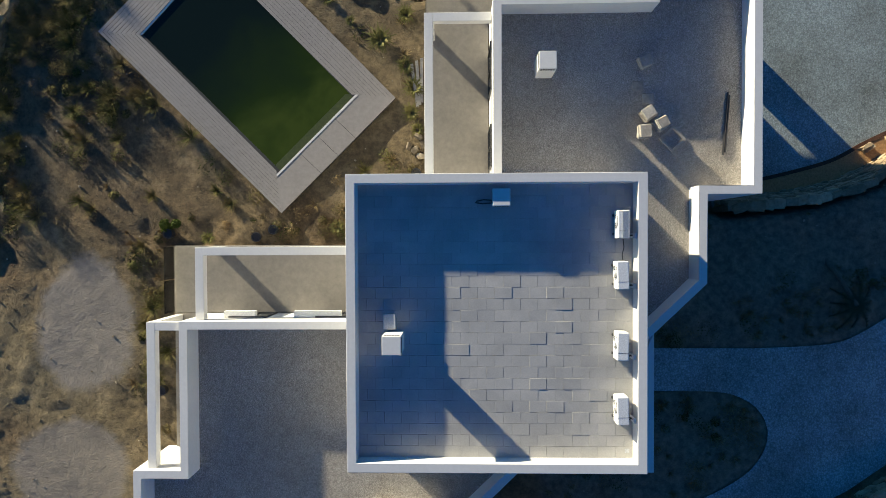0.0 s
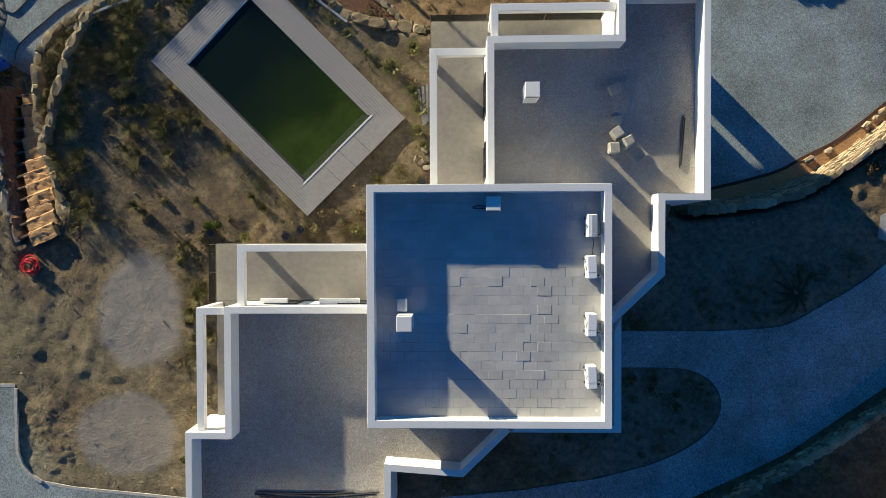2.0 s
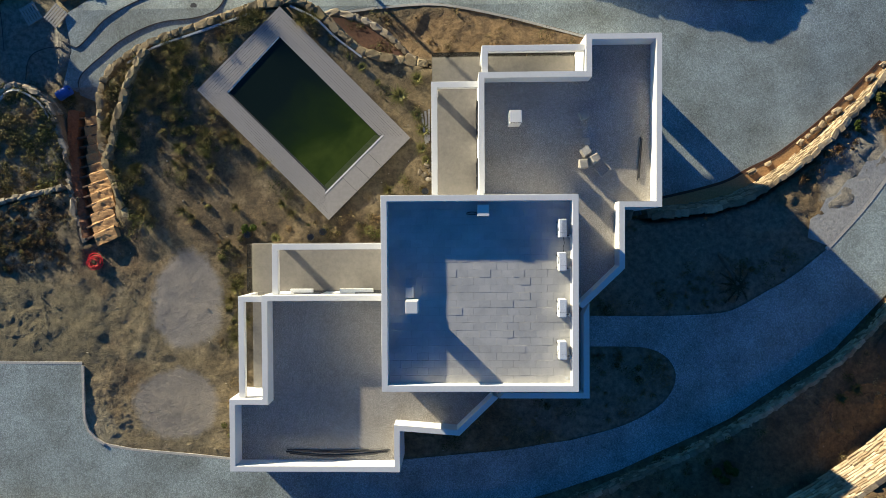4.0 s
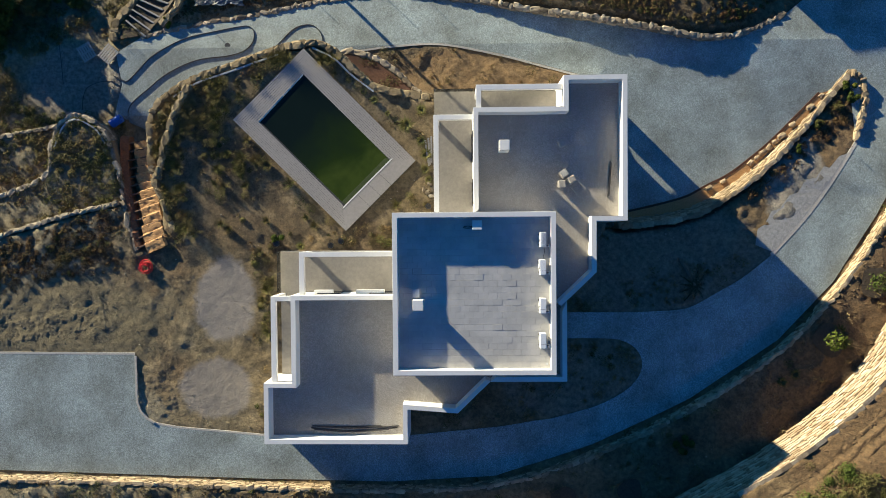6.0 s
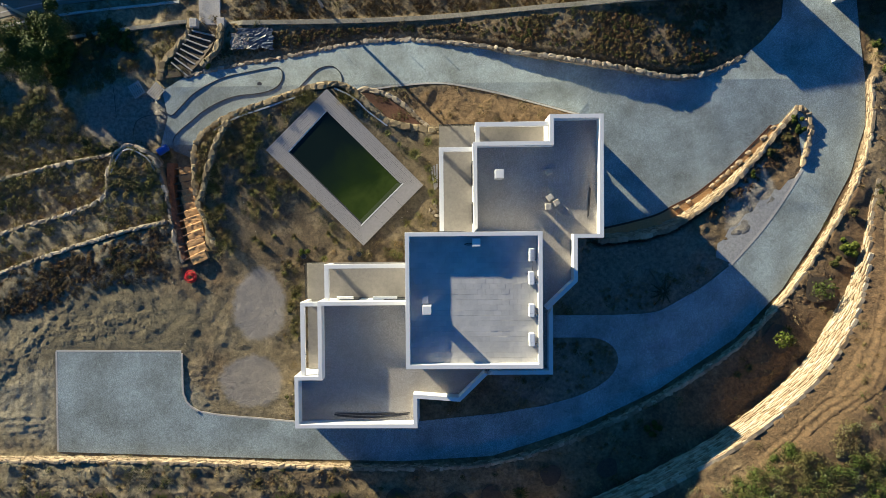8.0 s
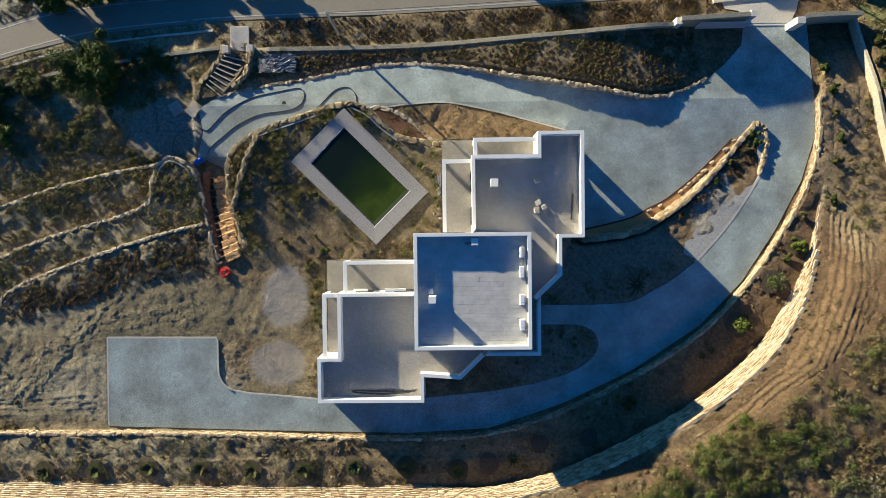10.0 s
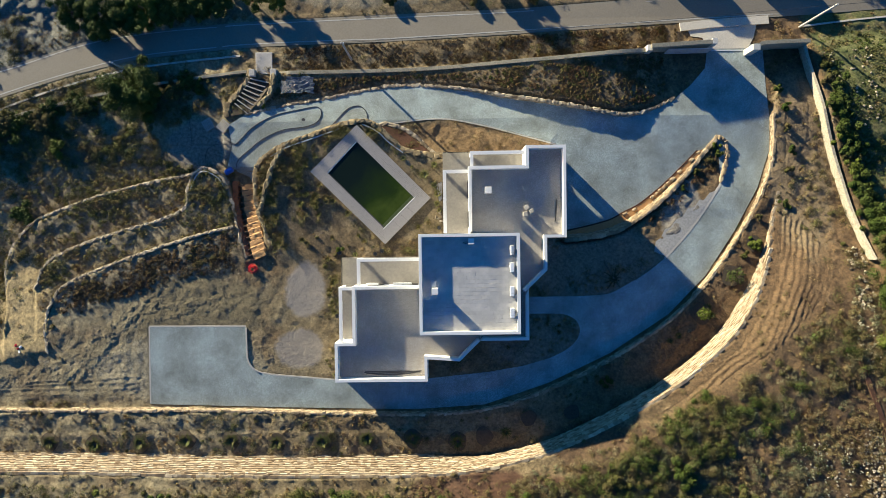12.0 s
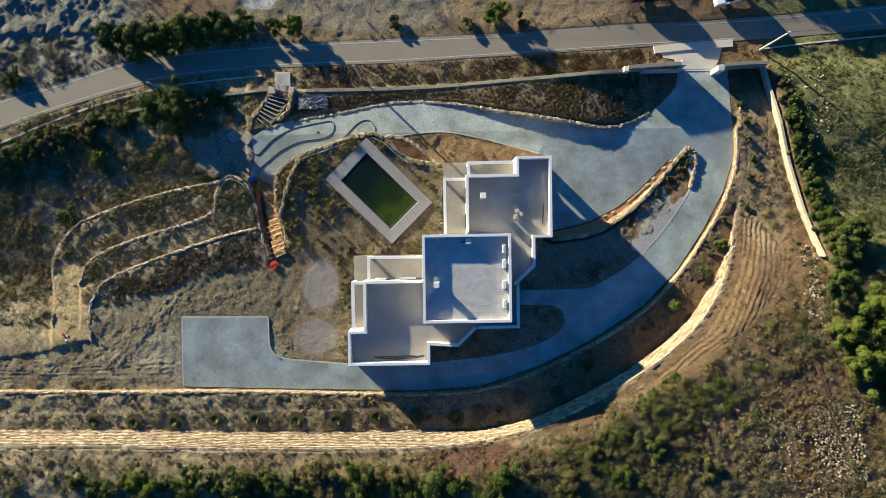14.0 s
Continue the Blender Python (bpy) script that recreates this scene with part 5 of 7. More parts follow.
def sheeting(x, y, w, d, material, label, seed):
    """Crumpled plastic sheet lying on the ground."""
    n = 16
    rnd = random.Random(seed)
    bm = bmesh.new()
    ox, oy = rnd.uniform(0, 50), rnd.uniform(0, 50)
    g = [[None] * n for _ in range(n)]
    for i in range(n):
        for j in range(n):
            u, v = i / (n - 1) - 0.5, j / (n - 1) - 0.5
            e = 1 + 0.25 * noise.noise(Vector((u * 4 + ox, v * 4 + oy, 3)))
            px, py = x + u * w * e, y + v * d * e
            z = ground_z(px, py) + 0.10 + 0.13 * abs(noise.fractal(Vector((u * 7 + ox, v * 7 + oy, 0)), 1.0, 2.0, 3))
            g[i][j] = bm.verts.new((px, py, z))
    for i in range(n - 1):
        for j in range(n - 1):
            bm.faces.new((g[i][j], g[i + 1][j], g[i + 1][j + 1], g[i][j + 1]))
    bmesh.ops.solidify(bm, geom=bm.faces[:], thickness=0.01)
    return tagged(part("plastic_sheet", bm, material), label, "plastic sheet")


sheeting(-17.6, 20.9, 3.0, 1.7, M_BLUESHEET, "crumpled pale blue plastic sheet on the ground", 4)
sheeting(-18.9, 20.7, 1.5, 1.3, M_CONC, "crumpled grey plastic sheet on the ground", 9)

# ---- loose things outside ----


def pallet(x, y, turn):
    p = thing("wooden_pallet", "grey weathered wooden pallet lying on the soil", "pallet", "pallets", at=(x, y, ground_z(x, y) + 0.06), turn=turn)
    for i in range(6):
        part("board", box(bmesh.new(), -0.6, -0.5 + i * 0.18, 0.10, 0.6, -0.38 + i * 0.18, 0.122, 0.003), M_GREYWOOD, p)
    for x0 in (-0.55, -0.05, 0.45):
        part("bearer", box(bmesh.new(), x0, -0.5, 0.0, x0 + 0.1, 0.52, 0.098, 0.004), M_GREYWOOD, p)


pallet(-27.6, 16.85, -60)
pallet(-25.9, 16.65, 48)


def hose(name, pts, r, material, label, lift=0.025):
    fine = smooth_line(pts, 0.25)
    z = height(*fine.T) + lift + r
    return tagged(part(name, tube(bmesh.new(), [(a, b, c) for (a, b), c in zip(fine, z)], r, 6), material), label, "hose")


hose("hose", [(-25.6, 15.1), (-25.0, 14.8), (-24.6, 14.7), (-23.9, 15.35), (-22.9, 16.35), (-21.5, 17.2), (-20.1, 17.8), (-18.2, 18.2), (-16.6, 18.5), (-15.8, 18.55), (-15.4, 18.1), (-15.5, 17.35), (-16.1, 16.75), (-17.3, 16.4), (-19.2, 16.2), (-20.6, 15.75), (-22.0, 15.0), (-23.0, 14.2), (-24.0, 13.4), (-24.5, 12.8), (-24.6, 12.2)], 0.032, M_BLACKPIPE, "thick dark hose winding along the cobbled path")
hose("hose", [(-14.2, 16.6), (-13.3, 17.55), (-12.6, 18.25), (-11.9, 18.55), (-11.2, 18.55), (-10.65, 18.05), (-10.45, 17.4), (-10.6, 16.95)], 0.032, M_BLACKPIPE, "thick dark hose looped on the cobbled path")
hose("hose", [(-30.0, 19.5), (-29.6, 17.0), (-29.4, 14.6)], 0.025, M_BLACKPIPE, "thin dark hose lying on bare soil", 0.04)
hose("hose", [(-25.5, 14.7), (-26.6, 14.75), (-27.6, 14.35), (-27.95, 13.65), (-28.05, 12.7)], 0.025, M_BLACKPIPE, "thin dark hose lying on bare soil", 0.04)
cover = tagged(part("manhole_cover", disc(bmesh.new(), (-17.3, 17.15, ground_z(-17.3, 17.15) + 0.01), (0, 0, 1), 0.2, 0.06, 20), M_DARK), "round dark metal drain cover in the path", "drain cover")
drum = thing("blue_drum", "bright blue plastic drum lying on its side", "drum", at=(-25.3, 11.8, ground_z(-25.3, 11.8) + 0.33), turn=25)
part("drum", disc(bmesh.new(), (0, 0, 0), (1, 0.1, 0), 0.3, 0.85, 22), M_BLUE, drum)
for s in (-0.25, 0.25):
    part("hoop", disc(bmesh.new(), (s, s * 0.1, 0), (1, 0.1, 0), 0.315, 0.05, 22), M_BLUE, drum)
part("cap", disc(bmesh.new(), (0.44, 0.044, 0.12), (1, 0.1, 0), 0.06, 0.04, 12), M_DARK, drum)
coil = thing("pipe_coil", "coil of bright red corrugated conduit on the soil", "conduit coil", at=(-22.3, 1.4, ground_z(-22.3, 1.4) + 0.08))
for k in range(7):
    r = 0.46 - 0.035 * k
    part("loop", tube(bmesh.new(), [(r * math.cos(t) + 0.09 * math.sin(k * 2.1), r * 0.95 * math.sin(t) + 0.09 * math.cos(k * 1.7), 0.0 + 0.022 * k + 0.03 * math.sin(2 * t + k)) for t in np.linspace(0, 2 * math.pi, 25)], 0.024, 6), M_RED, coil)
bag = thing("debris_heap", "small heap of red and white plastic waste by the track", "debris", at=(-47.1, -6.6, ground_z(-47.1, -6.6) + 0.05))
for i, (x, y, mm) in enumerate(((0, 0, "r"), (0.3, 0.2, "w"), (-0.2, 0.35, "r"), (0.15, -0.3, "w"))):
    ob = new("piece", STONES[i].copy())
    ob.data.materials[0] = M_RED if mm == "r" else M_METALWHITE
    ob.parent, ob.matrix_basis = bag, pose(x, y, 0.08, 5, 9, 40 * i) @ Matrix.Diagonal((0.26, 0.2, 0.14, 1))


def pot_ring(x, y, r=0.2):
    """A plastic tree-pit tube standing in the soil."""
    t = thing("planting_tube", "round black plastic tube set in the soil", "tube", "planting tubes", at=(x, y, ground_z(x, y)))
    bm = bmesh.new()
    bmesh.ops.create_cone(bm, segments=18, radius1=r, radius2=r, depth=0.5, cap_ends=False)
    bmesh.ops.solidify(bm, geom=bm.faces[:], thickness=0.03)
    part("rim", bm, M_BLACKPIPE, t)
    part("soil", disc(bmesh.new(), (0, 0, 0.05), (0, 0, 1), r - 0.035, 0.3, 18), M_DARK, t)


for x, y in ((-2.9, 5.4), (-8.85, 3.1), (-9.55, 2.8), (-13.25, 2.95), (-13.6, -3.6)):
    pot_ring(x, y)
for i in range(3):
    pl = tagged(part("plank", box(bmesh.new(), -0.06, -0.9, 0, 0.06, 0.9, 0.03, 0.004), M_GREYWOOD, m=pose(-2.95 + 0.15 * i, 9.0 + 0.1 * (i % 3), ground_z(-3.2, 9.0) + 0.09 + 0.012 * i, 2, 3, 8 - 4 * i)), "short weathered plank lying by the terrace", "plank", "loose planks")
for i, (x, y) in enumerate(((-2.7, 6.1), (-2.95, 6.35), (-3.2, 6.5), (-2.6, 6.55), (-2.8, 6.9))):
    ob = new("rubble", PALES[i])
    ob.matrix_basis = pose(x, y, ground_z(x, y) + 0.12, 10 * i, 5, 37 * i) @ Matrix.Diagonal((0.32, 0.22, 0.16, 1))
    tagged(ob, "pale lump of building rubble on the soil", "rubble", "rubble by the terrace")


def pole(x, y, tall, label="grey wooden utility pole beside the road", material=None):
    p = thing("utility_pole", label, "utility pole", at=(x, y, ground_z(x, y) - 0.3))
    part("pole", disc(bmesh.new(), (0, 0, tall / 2), (0, 0, 1), 0.13, tall, 12, 0.09), material or M_GREYWOOD, p)
    part("bracket", box(bmesh.new(), -0.2, -0.04, tall - 0.35, 0.2, 0.04, tall - 0.28, 0.006), M_ALU2, p)
    part("insulator", disc(bmesh.new(), (0.15, 0, tall - 0.22), (0, 0, 1), 0.05, 0.12, 10), M_METALWHITE, p)


pole(-12.16, 23.68, 6.2)
pole(-36.0, 22.65, 4.7, "thin grey pole standing in the hedge")
pole(36.15, 26.5, 6.8, "pale concrete utility pole beside the road", M_CONC)
za, zb = ground_z(-12.16, 23.68) + 5.7, ground_z(36.15, 26.5) + 6.3
for (x0, y0, z0), (x1, y1, z1) in (((-12.16, 23.68, za), (36.15, 26.5, zb)), ((36.15, 26.5, zb), (74.0, 29.6, zb - 0.3))):
    span = [(x0 + (x1 - x0) * q, y0 + (y1 - y0) * q, z0 + (z1 - z0) * q - 2.4 * q * (1 - q)) for q in np.linspace(0, 1, 25)]
    tagged(part("overhead_cable", tube(bmesh.new(), span, 0.02, 5), M_BLACKPIPE), "black overhead cable strung between utility poles", "cable")

M_RUST = grainy("rusty_steel", (0.08, 0.04, 0.025), (0.18, 0.09, 0.05), 4.0, 40.0, 0.8, 0.3, 0.002)
for x0, y0, x1, y1 in ((-11.1, 20.4, -9.3, 18.6), (-19.0, 18.85, -16.6, 16.4), (-6.4, 20.95, -3.5, 18.1), (-3.4, 20.7, -0.6, 17.9), (19.9, 18.95, 23.9, 15.2), (18.2, 18.35, 21.6, 15.0), (27.0, 10.6, 30.2, 8.2), (26.3, 9.3, 27.7, 7.3)):
    z0 = ground_z(x0, y0)
    tall = max(0.35, ground_z(x1, y1) + 0.1405 * math.hypot(x1 - x0, y1 - y0) - z0)
    tagged(part("stake", tube(bmesh.new(), [(x0, y0, z0 - 0.2), (x0 + 0.01, y0, z0 + tall * 0.5), (x0, y0 + 0.01, z0 + tall)], 0.02, 6), M_RUST), "thin rusty steel stake beside the driveway", "stake", "stakes")

# ---- cars parked beyond the road ----


def car(x, y, turn, paint, label):
    c = thing("car", label, "car", at=(x, y, ground_z(x, y) + 0.02), turn=turn)
    prof = [(-2.1, 0.42), (-2.12, 0.75), (-1.95, 0.92), (-1.2, 0.98), (-0.75, 1.0), (1.35, 1.0), (2.0, 0.95), (2.12, 0.6), (2.1, 0.3), (-2.0, 0.28)]
    cab = [(-1.0, 0.98), (-0.35, 1.46), (0.2, 1.52), (1.1, 1.5), (1.6, 1.42), (1.95, 0.98)]

    def extrude(profile, half0, half1, zmid):
        bm = bmesh.new()
        sides = []
        for s in (-1, 1):
            sides.append([bm.verts.new((px, s * (half0 if pz < zmid else half1), pz)) for px, pz in profile])
        n = len(profile)
        for i in range(n):
            bm.faces.new((sides[0][i], sides[0][(i + 1) % n], sides[1][(i + 1) % n], sides[1][i]))
        bm.faces.new(sides[0][::-1])
        bm.faces.new(sides[1])
        bmesh.ops.recalc_face_normals(bm, faces=bm.faces[:])
        bmesh.ops.bevel(bm, geom=bm.edges[:], offset=0.04, segments=2, affect="EDGES")
        return bm

    part("body", extrude(prof, 0.88, 0.84, 0.9), paint, c)
    part("cabin", extrude(cab, 0.80, 0.62, 1.2), M_PANE, c, "dark tinted windows")
    part("roof", box(bmesh.new(), -0.35, -0.6, 1.49, 1.5, 0.6, 1.55, 0.03), paint, c)
    for s in (-1, 1):
        part("roof_bar", box(bmesh.new(), -0.25, s * 0.55 - 0.02, 1.55, 1.4, s * 0.55 + 0.02, 1.6, 0.008), M_ALU2, c)
        for wx in (-1.32, 1.3):
            w = part("wheel", disc(bmesh.new(), (wx, s * 0.8, 0.32), (0, 1, 0), 0.32, 0.2, 20), M_DARK, c)
            part("rim", disc(bmesh.new(), (wx, s * 0.905, 0.32), (0, 1, 0), 0.2, 0.02, 16), M_ALU2, w)
        part("headlight", box(bmesh.new(), -2.13, s * 0.62 - 0.15, 0.66, -2.03, s * 0.62 + 0.15, 0.78, 0.01), M_PANE, c)
        part("mirror", box(bmesh.new(), -0.75, s * 0.95 - 0.08, 0.98, -0.6, s * 0.95 + 0.08, 1.1, 0.02), paint, c)
    return c


car(32.4, 32.9, 12, M_METALWHITE, "white hatchback parked on the verge beyond the road")
car(22.5, 33.2, 2, M_BLACKPAINT, "black car parked on the verge beyond the road")

# ---- plants ----


def leaf_material(name, dark, light, rough=0.7, dry=None):
    m = mat(name, rough)
    g = m.node_tree.nodes.new("ShaderNodeNewGeometry")
    f = noise_of(m, coords(m), 0.45, 3)
    c = ramp(m, g.outputs["Random Per Island"], (0.0, dark), (1.0, light))
    c = blend(m, ramp(m, f, (0.42, (0, 0, 0)), (0.62, (1, 1, 1))), c, dry if dry else light)
    b = m.node_tree.nodes["Principled BSDF"]
    b.inputs["Specular IOR Level"].default_value = 0.08
    return finish(m, c)


M_SCRUB = leaf_material("grey_green_scrub", (0.042, 0.05, 0.013), (0.088, 0.092, 0.027), 0.8, (0.125, 0.098, 0.042))
M_DRY = leaf_material("dry_grass", (0.13, 0.095, 0.045), (0.33, 0.25, 0.12), 0.85, (0.20, 0.13, 0.06))
M_LEAF = leaf_material("green_leaves", (0.03, 0.05, 0.009), (0.07, 0.096, 0.02), 0.6, (0.065, 0.082, 0.02))
M_BRIGHT = leaf_material("bright_leaves", (0.05, 0.075, 0.010), (0.115, 0.14, 0.024), 0.6, (0.105, 0.12, 0.024))
M_RUSSET = leaf_material("russet_scrub", (0.06, 0.035, 0.017), (0.17, 0.105, 0.05), 0.85, (0.11, 0.08, 0.036))
M_OLIVE = leaf_material("olive_shrub", (0.08, 0.08, 0.022), (0.17, 0.155, 0.055), 0.8, (0.21, 0.16, 0.066))
M_PALM = leaf_material("young_palm_leaves", (0.028, 0.04, 0.012), (0.07, 0.08, 0.026), 0.7, (0.08, 0.075, 0.028))
M_AGAVE = leaf_material("agave_leaves", (0.085, 0.085, 0.026), (0.18, 0.165, 0.055), 0.6, (0.16, 0.14, 0.05))
M_DARKLEAF = leaf_material("dark_fronds", (0.02, 0.025, 0.012), (0.05, 0.055, 0.025), 0.7, (0.04, 0.035, 0.02))
M_GREYSCRUB = leaf_material("grey_scrub", (0.075, 0.083, 0.042), (0.155, 0.155, 0.085), 0.85, (0.19, 0.15, 0.085))
M_GRASS = leaf_material("field_grass", (0.05, 0.078, 0.018), (0.11, 0.135, 0.038), 0.8, (0.165, 0.145, 0.06))
M_BARK = grainy("bark", (0.07, 0.05, 0.035), (0.16, 0.12, 0.085), 3.0, 14.0, 0.95, 0.7, 0.02)
RNG = np.random.default_rng(5)


def mesh_from(name, V, n, material):
    """Separate faces of n corners each from a run of corner points."""
    me = bpy.data.meshes.new(name)
    k = len(V) // n
    me.vertices.add(k * n)
    me.vertices.foreach_set("co", np.asarray(V, np.float32).ravel())
    me.loops.add(k * n)
    me.loops.foreach_set("vertex_index", np.arange(k * n, dtype=np.int32))
    me.polygons.add(k)
    me.polygons.foreach_set("loop_start", np.arange(0, k * n, n, dtype=np.int32))
    me.polygons.foreach_set("loop_total", np.full(k, n, np.int32))
    me.update(calc_edges=True)
    me.materials.append(material)
    return me


def leaf_cloud(centre, radius, flat, n, size, shell=0.45, lift=0.0, loose=0.26):
    """Small three-cornered leaves spread through a rounded clump; one row per centre."""
    C, R = np.repeat(centre, n, 0), np.repeat(np.asarray(radius, float), n)[:, None]
    d = RNG.normal(size=C.shape)
    d /= np.linalg.norm(d, axis=1)[:, None]
    d[:, 2] = np.abs(d[:, 2]) * 1.0 - 0.15 * (RNG.random(len(d)))
    p = C + d * R * (shell + (1 - shell) * RNG.random((len(C), 1)) ** 0.5) * np.array([1, 1, flat])
    p[:, 2] += lift
    up = d + RNG.normal(0, loose, C.shape)
    a = np.cross(up, RNG.normal(size=C.shape))
    a /= np.linalg.norm(a, axis=1)[:, None]
    b = np.cross(a, up)
    b /= np.linalg.norm(b, axis=1)[:, None]
    s = size * RNG.uniform(0.6, 1.4, (len(C), 1))
    q = np.stack([p - a * s, p + a * s * 0.6 + b * s * 0.62, p + a * s * 0.6 - b * s * 0.62], 1)
    return q.reshape(-1, 3)


def blades(centre, tall, n, lean=0.6, wide=0.02):
    """Narrow blades that fan out from a foot."""
    C, H = np.repeat(centre, n, 0), np.repeat(np.asarray(tall, float), n)[:, None]
    ang = RNG.uniform(0, 2 * np.pi, len(C))
    out = np.stack([np.cos(ang), np.sin(ang), np.zeros(len(C))], -1)
    side = np.stack([-np.sin(ang), np.cos(ang), np.zeros(len(C))], -1)
    l = RNG.uniform(0.15, 1.0, (len(C), 1)) * lean
    foot = C + out * RNG.uniform(0, 0.25, (len(C), 1)) * H
    tip = foot + out * l * H + np.array([0, 0, 1]) * H * RNG.uniform(0.55, 1.0, (len(C), 1)) * np.sqrt(np.clip(1 - (l * 0.6) ** 2, 0.2, 1))
    w = wide * RNG.uniform(0.6, 1.5, (len(C), 1))
    return np.stack([foot - side * w, foot + side * w, tip], 1).reshape(-1, 3)


NO_PLANTS = [DRIVE, ROAD_NORTH + ROAD_SOUTH[::-1], UP, N_PLAN, S_PLAN, M_PLAN, DECK, [(-2.6, 4.7), (0.2, 4.7), (0.2, 11.3), (5.8, 11.3), (5.8, 13.2), (-2.6, 13.2)], [(-13.1, -6), (-4.7, -6), (-4.7, 2.6), (-13.1, 2.6)], [(-24.6, 11), (-22.6, 11), (-20.9, 2.6), (-23, 2.4)], [(23, 24), (32.5, 24), (33, 28), (23, 27.5)], [(-32.5, 13.4), (-29, 12.7), (-25, 12.4), (-25, 17.2), (-29, 17.4), (-33, 16)], [(19.4, 2.2), (21, 2.2), (26.9, 9.8), (25, 11), (21.5, 6.2)]]


def density(x, y):
    """How thickly scrub grows, from 0 to 1."""
    d = np.full(x.shape, 0.75)
    strip = inside(x, y, [*WALL_MID, *WALL_LOW[::-1]])
    d = np.where(strip > 0, np.where(x < -6, 0.75, 0.22), d)
    d = np.where(inside(x, y, [*BED_EDGE, (25.0, 22.8), (-20, 22)]) > 0, 0.07, d)
    pool_side = inside(x, y, [*POOL_WALL, (-2.5, 4.8), (-13, 3), (-20, 3.4)])
    d = np.where(pool_side > 0, np.clip(0.12 + 0.85 * ss(-6, -13, x) * np.maximum(ss(6, 12, y), ss(-18.5, -20.5, x)) + 0.35 * ss(12.5, 14, y), 0, 1), d)
    d = np.where(inside(x, y, MUD) > 0, 0.008 + 0.5 * ss(-15.2, -14.2, x), d)
    d = np.where(inside(x, y, PLOUGHED) > 0, np.where(y < 3, 0.2, 0.12), d)
    d = np.where(inside(x, y, [(-49.6, 1.5), (-46.5, 3.5), (-45.2, -0.5), (-44.6, -8.5), (-50, -8.5)]) > 0, 0.05, d)
    d = np.where((x > 10) & (inside(x, y, [(21.5, 19.0), (26, 23), (26, 24), (21, 23.5)]) > 0), 0.05, d)
    d = np.where(inside(x, y, [*WALL_LOW[5:], (30.5, -1), (25, -8), (14.5, -15.3), (4, -19.6)]) > 0, 0.06, d)
    d = np.where((x > 37.5 + (24 - y) * 0.12) & (y > 0), 0.30, d)
    d = np.where(inside(x, y, [(7, 3.8), (10, 3.8), (20, 7), (27, 13), (24, 4), (18, 2), (7, 0)]) > 0, 0.10, d)
    d = np.where((y > 29) & (x < 50), np.where(x < -22, 0.06, 0.03 + 0.5 * ss(31.2, 30.2, y) * ss(-4, 2, x)), d)
    d = np.where(inside(x, y, [(-9, 15.2), (9, 13.4), (9, 14.4), (2, 16.3), (-5.4, 16.9), (-9, 16.6)]) > 0, 0.35, d)
    rim = inside(x, y, [*BED_EDGE, (25.0, 60.0), (-20, 60.0)])
    d = np.where((rim > 0) & (rim < 0.8), 0.0, d)
    for poly in NO_PLANTS:
        d = np.where(inside(x, y, poly) > -0.25, 0.0, d)
    return d


def scatter(n, patch, low, keep=None, box_=(-58, -34, 54, 42), thick=None):
    """Random feet for plants, thinned by the density and by patches."""
    x, y = RNG.uniform(box_[0], box_[2], n), RNG.uniform(box_[1], box_[3], n)
    d = density(x, y)
    if thick:
        d = np.where(d > 0.06, thick, d)
    f = np.array([noise.fractal(Vector((a * patch, b * patch, 7.3)), 1.0, 2.0, 3) for a, b in zip(x, y)])
    ok = RNG.random(n) < d * np.clip(0.5 + f * 2.0, low, 1)
    if keep is not None:
        ok &= keep(x, y)
    x, y = x[ok], y[ok]
    return np.stack([x, y, height(x, y) - 0.02], -1)


def stuff(name, V, n, material, label, category):
    return tagged(new(name, mesh_from(name, V, n, material)), label, category, kind="stuff")


feet = scatter(17000, 0.22, 0.15)
stuff("dry_grass", blades(feet, RNG.uniform(0.15, 0.5, len(feet)), 36, 0.9, 0.012), 3, M_DRY, "tufts of dry yellow-brown grass on the hillside", "grass")
feet = scatter(14000, 0.16, 0.04)
stuff("scrub", leaf_cloud(feet, RNG.uniform(0.2, 0.62, len(feet)), 0.7, 100, 0.045), 3, M_SCRUB, "low grey-green scrub bushes on dry soil", "scrub")
feet = scatter(9000, 0.2, 0.0)
stuff("brown_scrub", leaf_cloud(feet, RNG.uniform(0.2, 0.5, len(feet)), 0.7, 70, 0.044), 3, M_DRY, "low withered brown scrub on dry soil", "scrub")
wild = lambda x, y: ~((x > 25) & (y < -11) & (x < 41)) & ((inside(x, y, [*WALL_LOW, (200, 8), (200, -200), (-200, -200)]) > 1.6) & (inside(x, y, PLOUGHED) < 0.0)) | ((x < -27) & (y > 12.5) & (y < 22.5)) | ((x < -47) & (y > -6))
feet = scatter(9200, 0.11, 0.45, wild, thick=0.95)
stuff("dense_scrub", leaf_cloud(feet, RNG.uniform(0.35, 0.95, len(feet)), 0.75, 150, 0.062), 3, M_SCRUB, "dense dark green maquis scrub on the slope", "scrub")
west = lambda x, y: (x < -24.5) & (y > -2) & (y < 22) & (inside(x, y, MUD) < 0) & (inside(x, y, [*TERRACE_C, (-44, -9), (-24, -9)]) < -0.2)
feet = scatter(5200, 0.16, 0.25, west, (-58, -2, -24, 22), 1.0)
stuff("terrace_scrub", leaf_cloud(feet, RNG.uniform(0.18, 0.5, len(feet)), 0.75, 74, 0.05), 3, M_OLIVE, "dense olive-brown scrub on the stone terraces", "scrub")
slope = lambda x, y: (inside(x, y, [*WALL_LOW, (200, 8), (200, -200), (-200, -200)]) > 1.0) & (inside(x, y, PLOUGHED) < -0.5) & (x > 4)
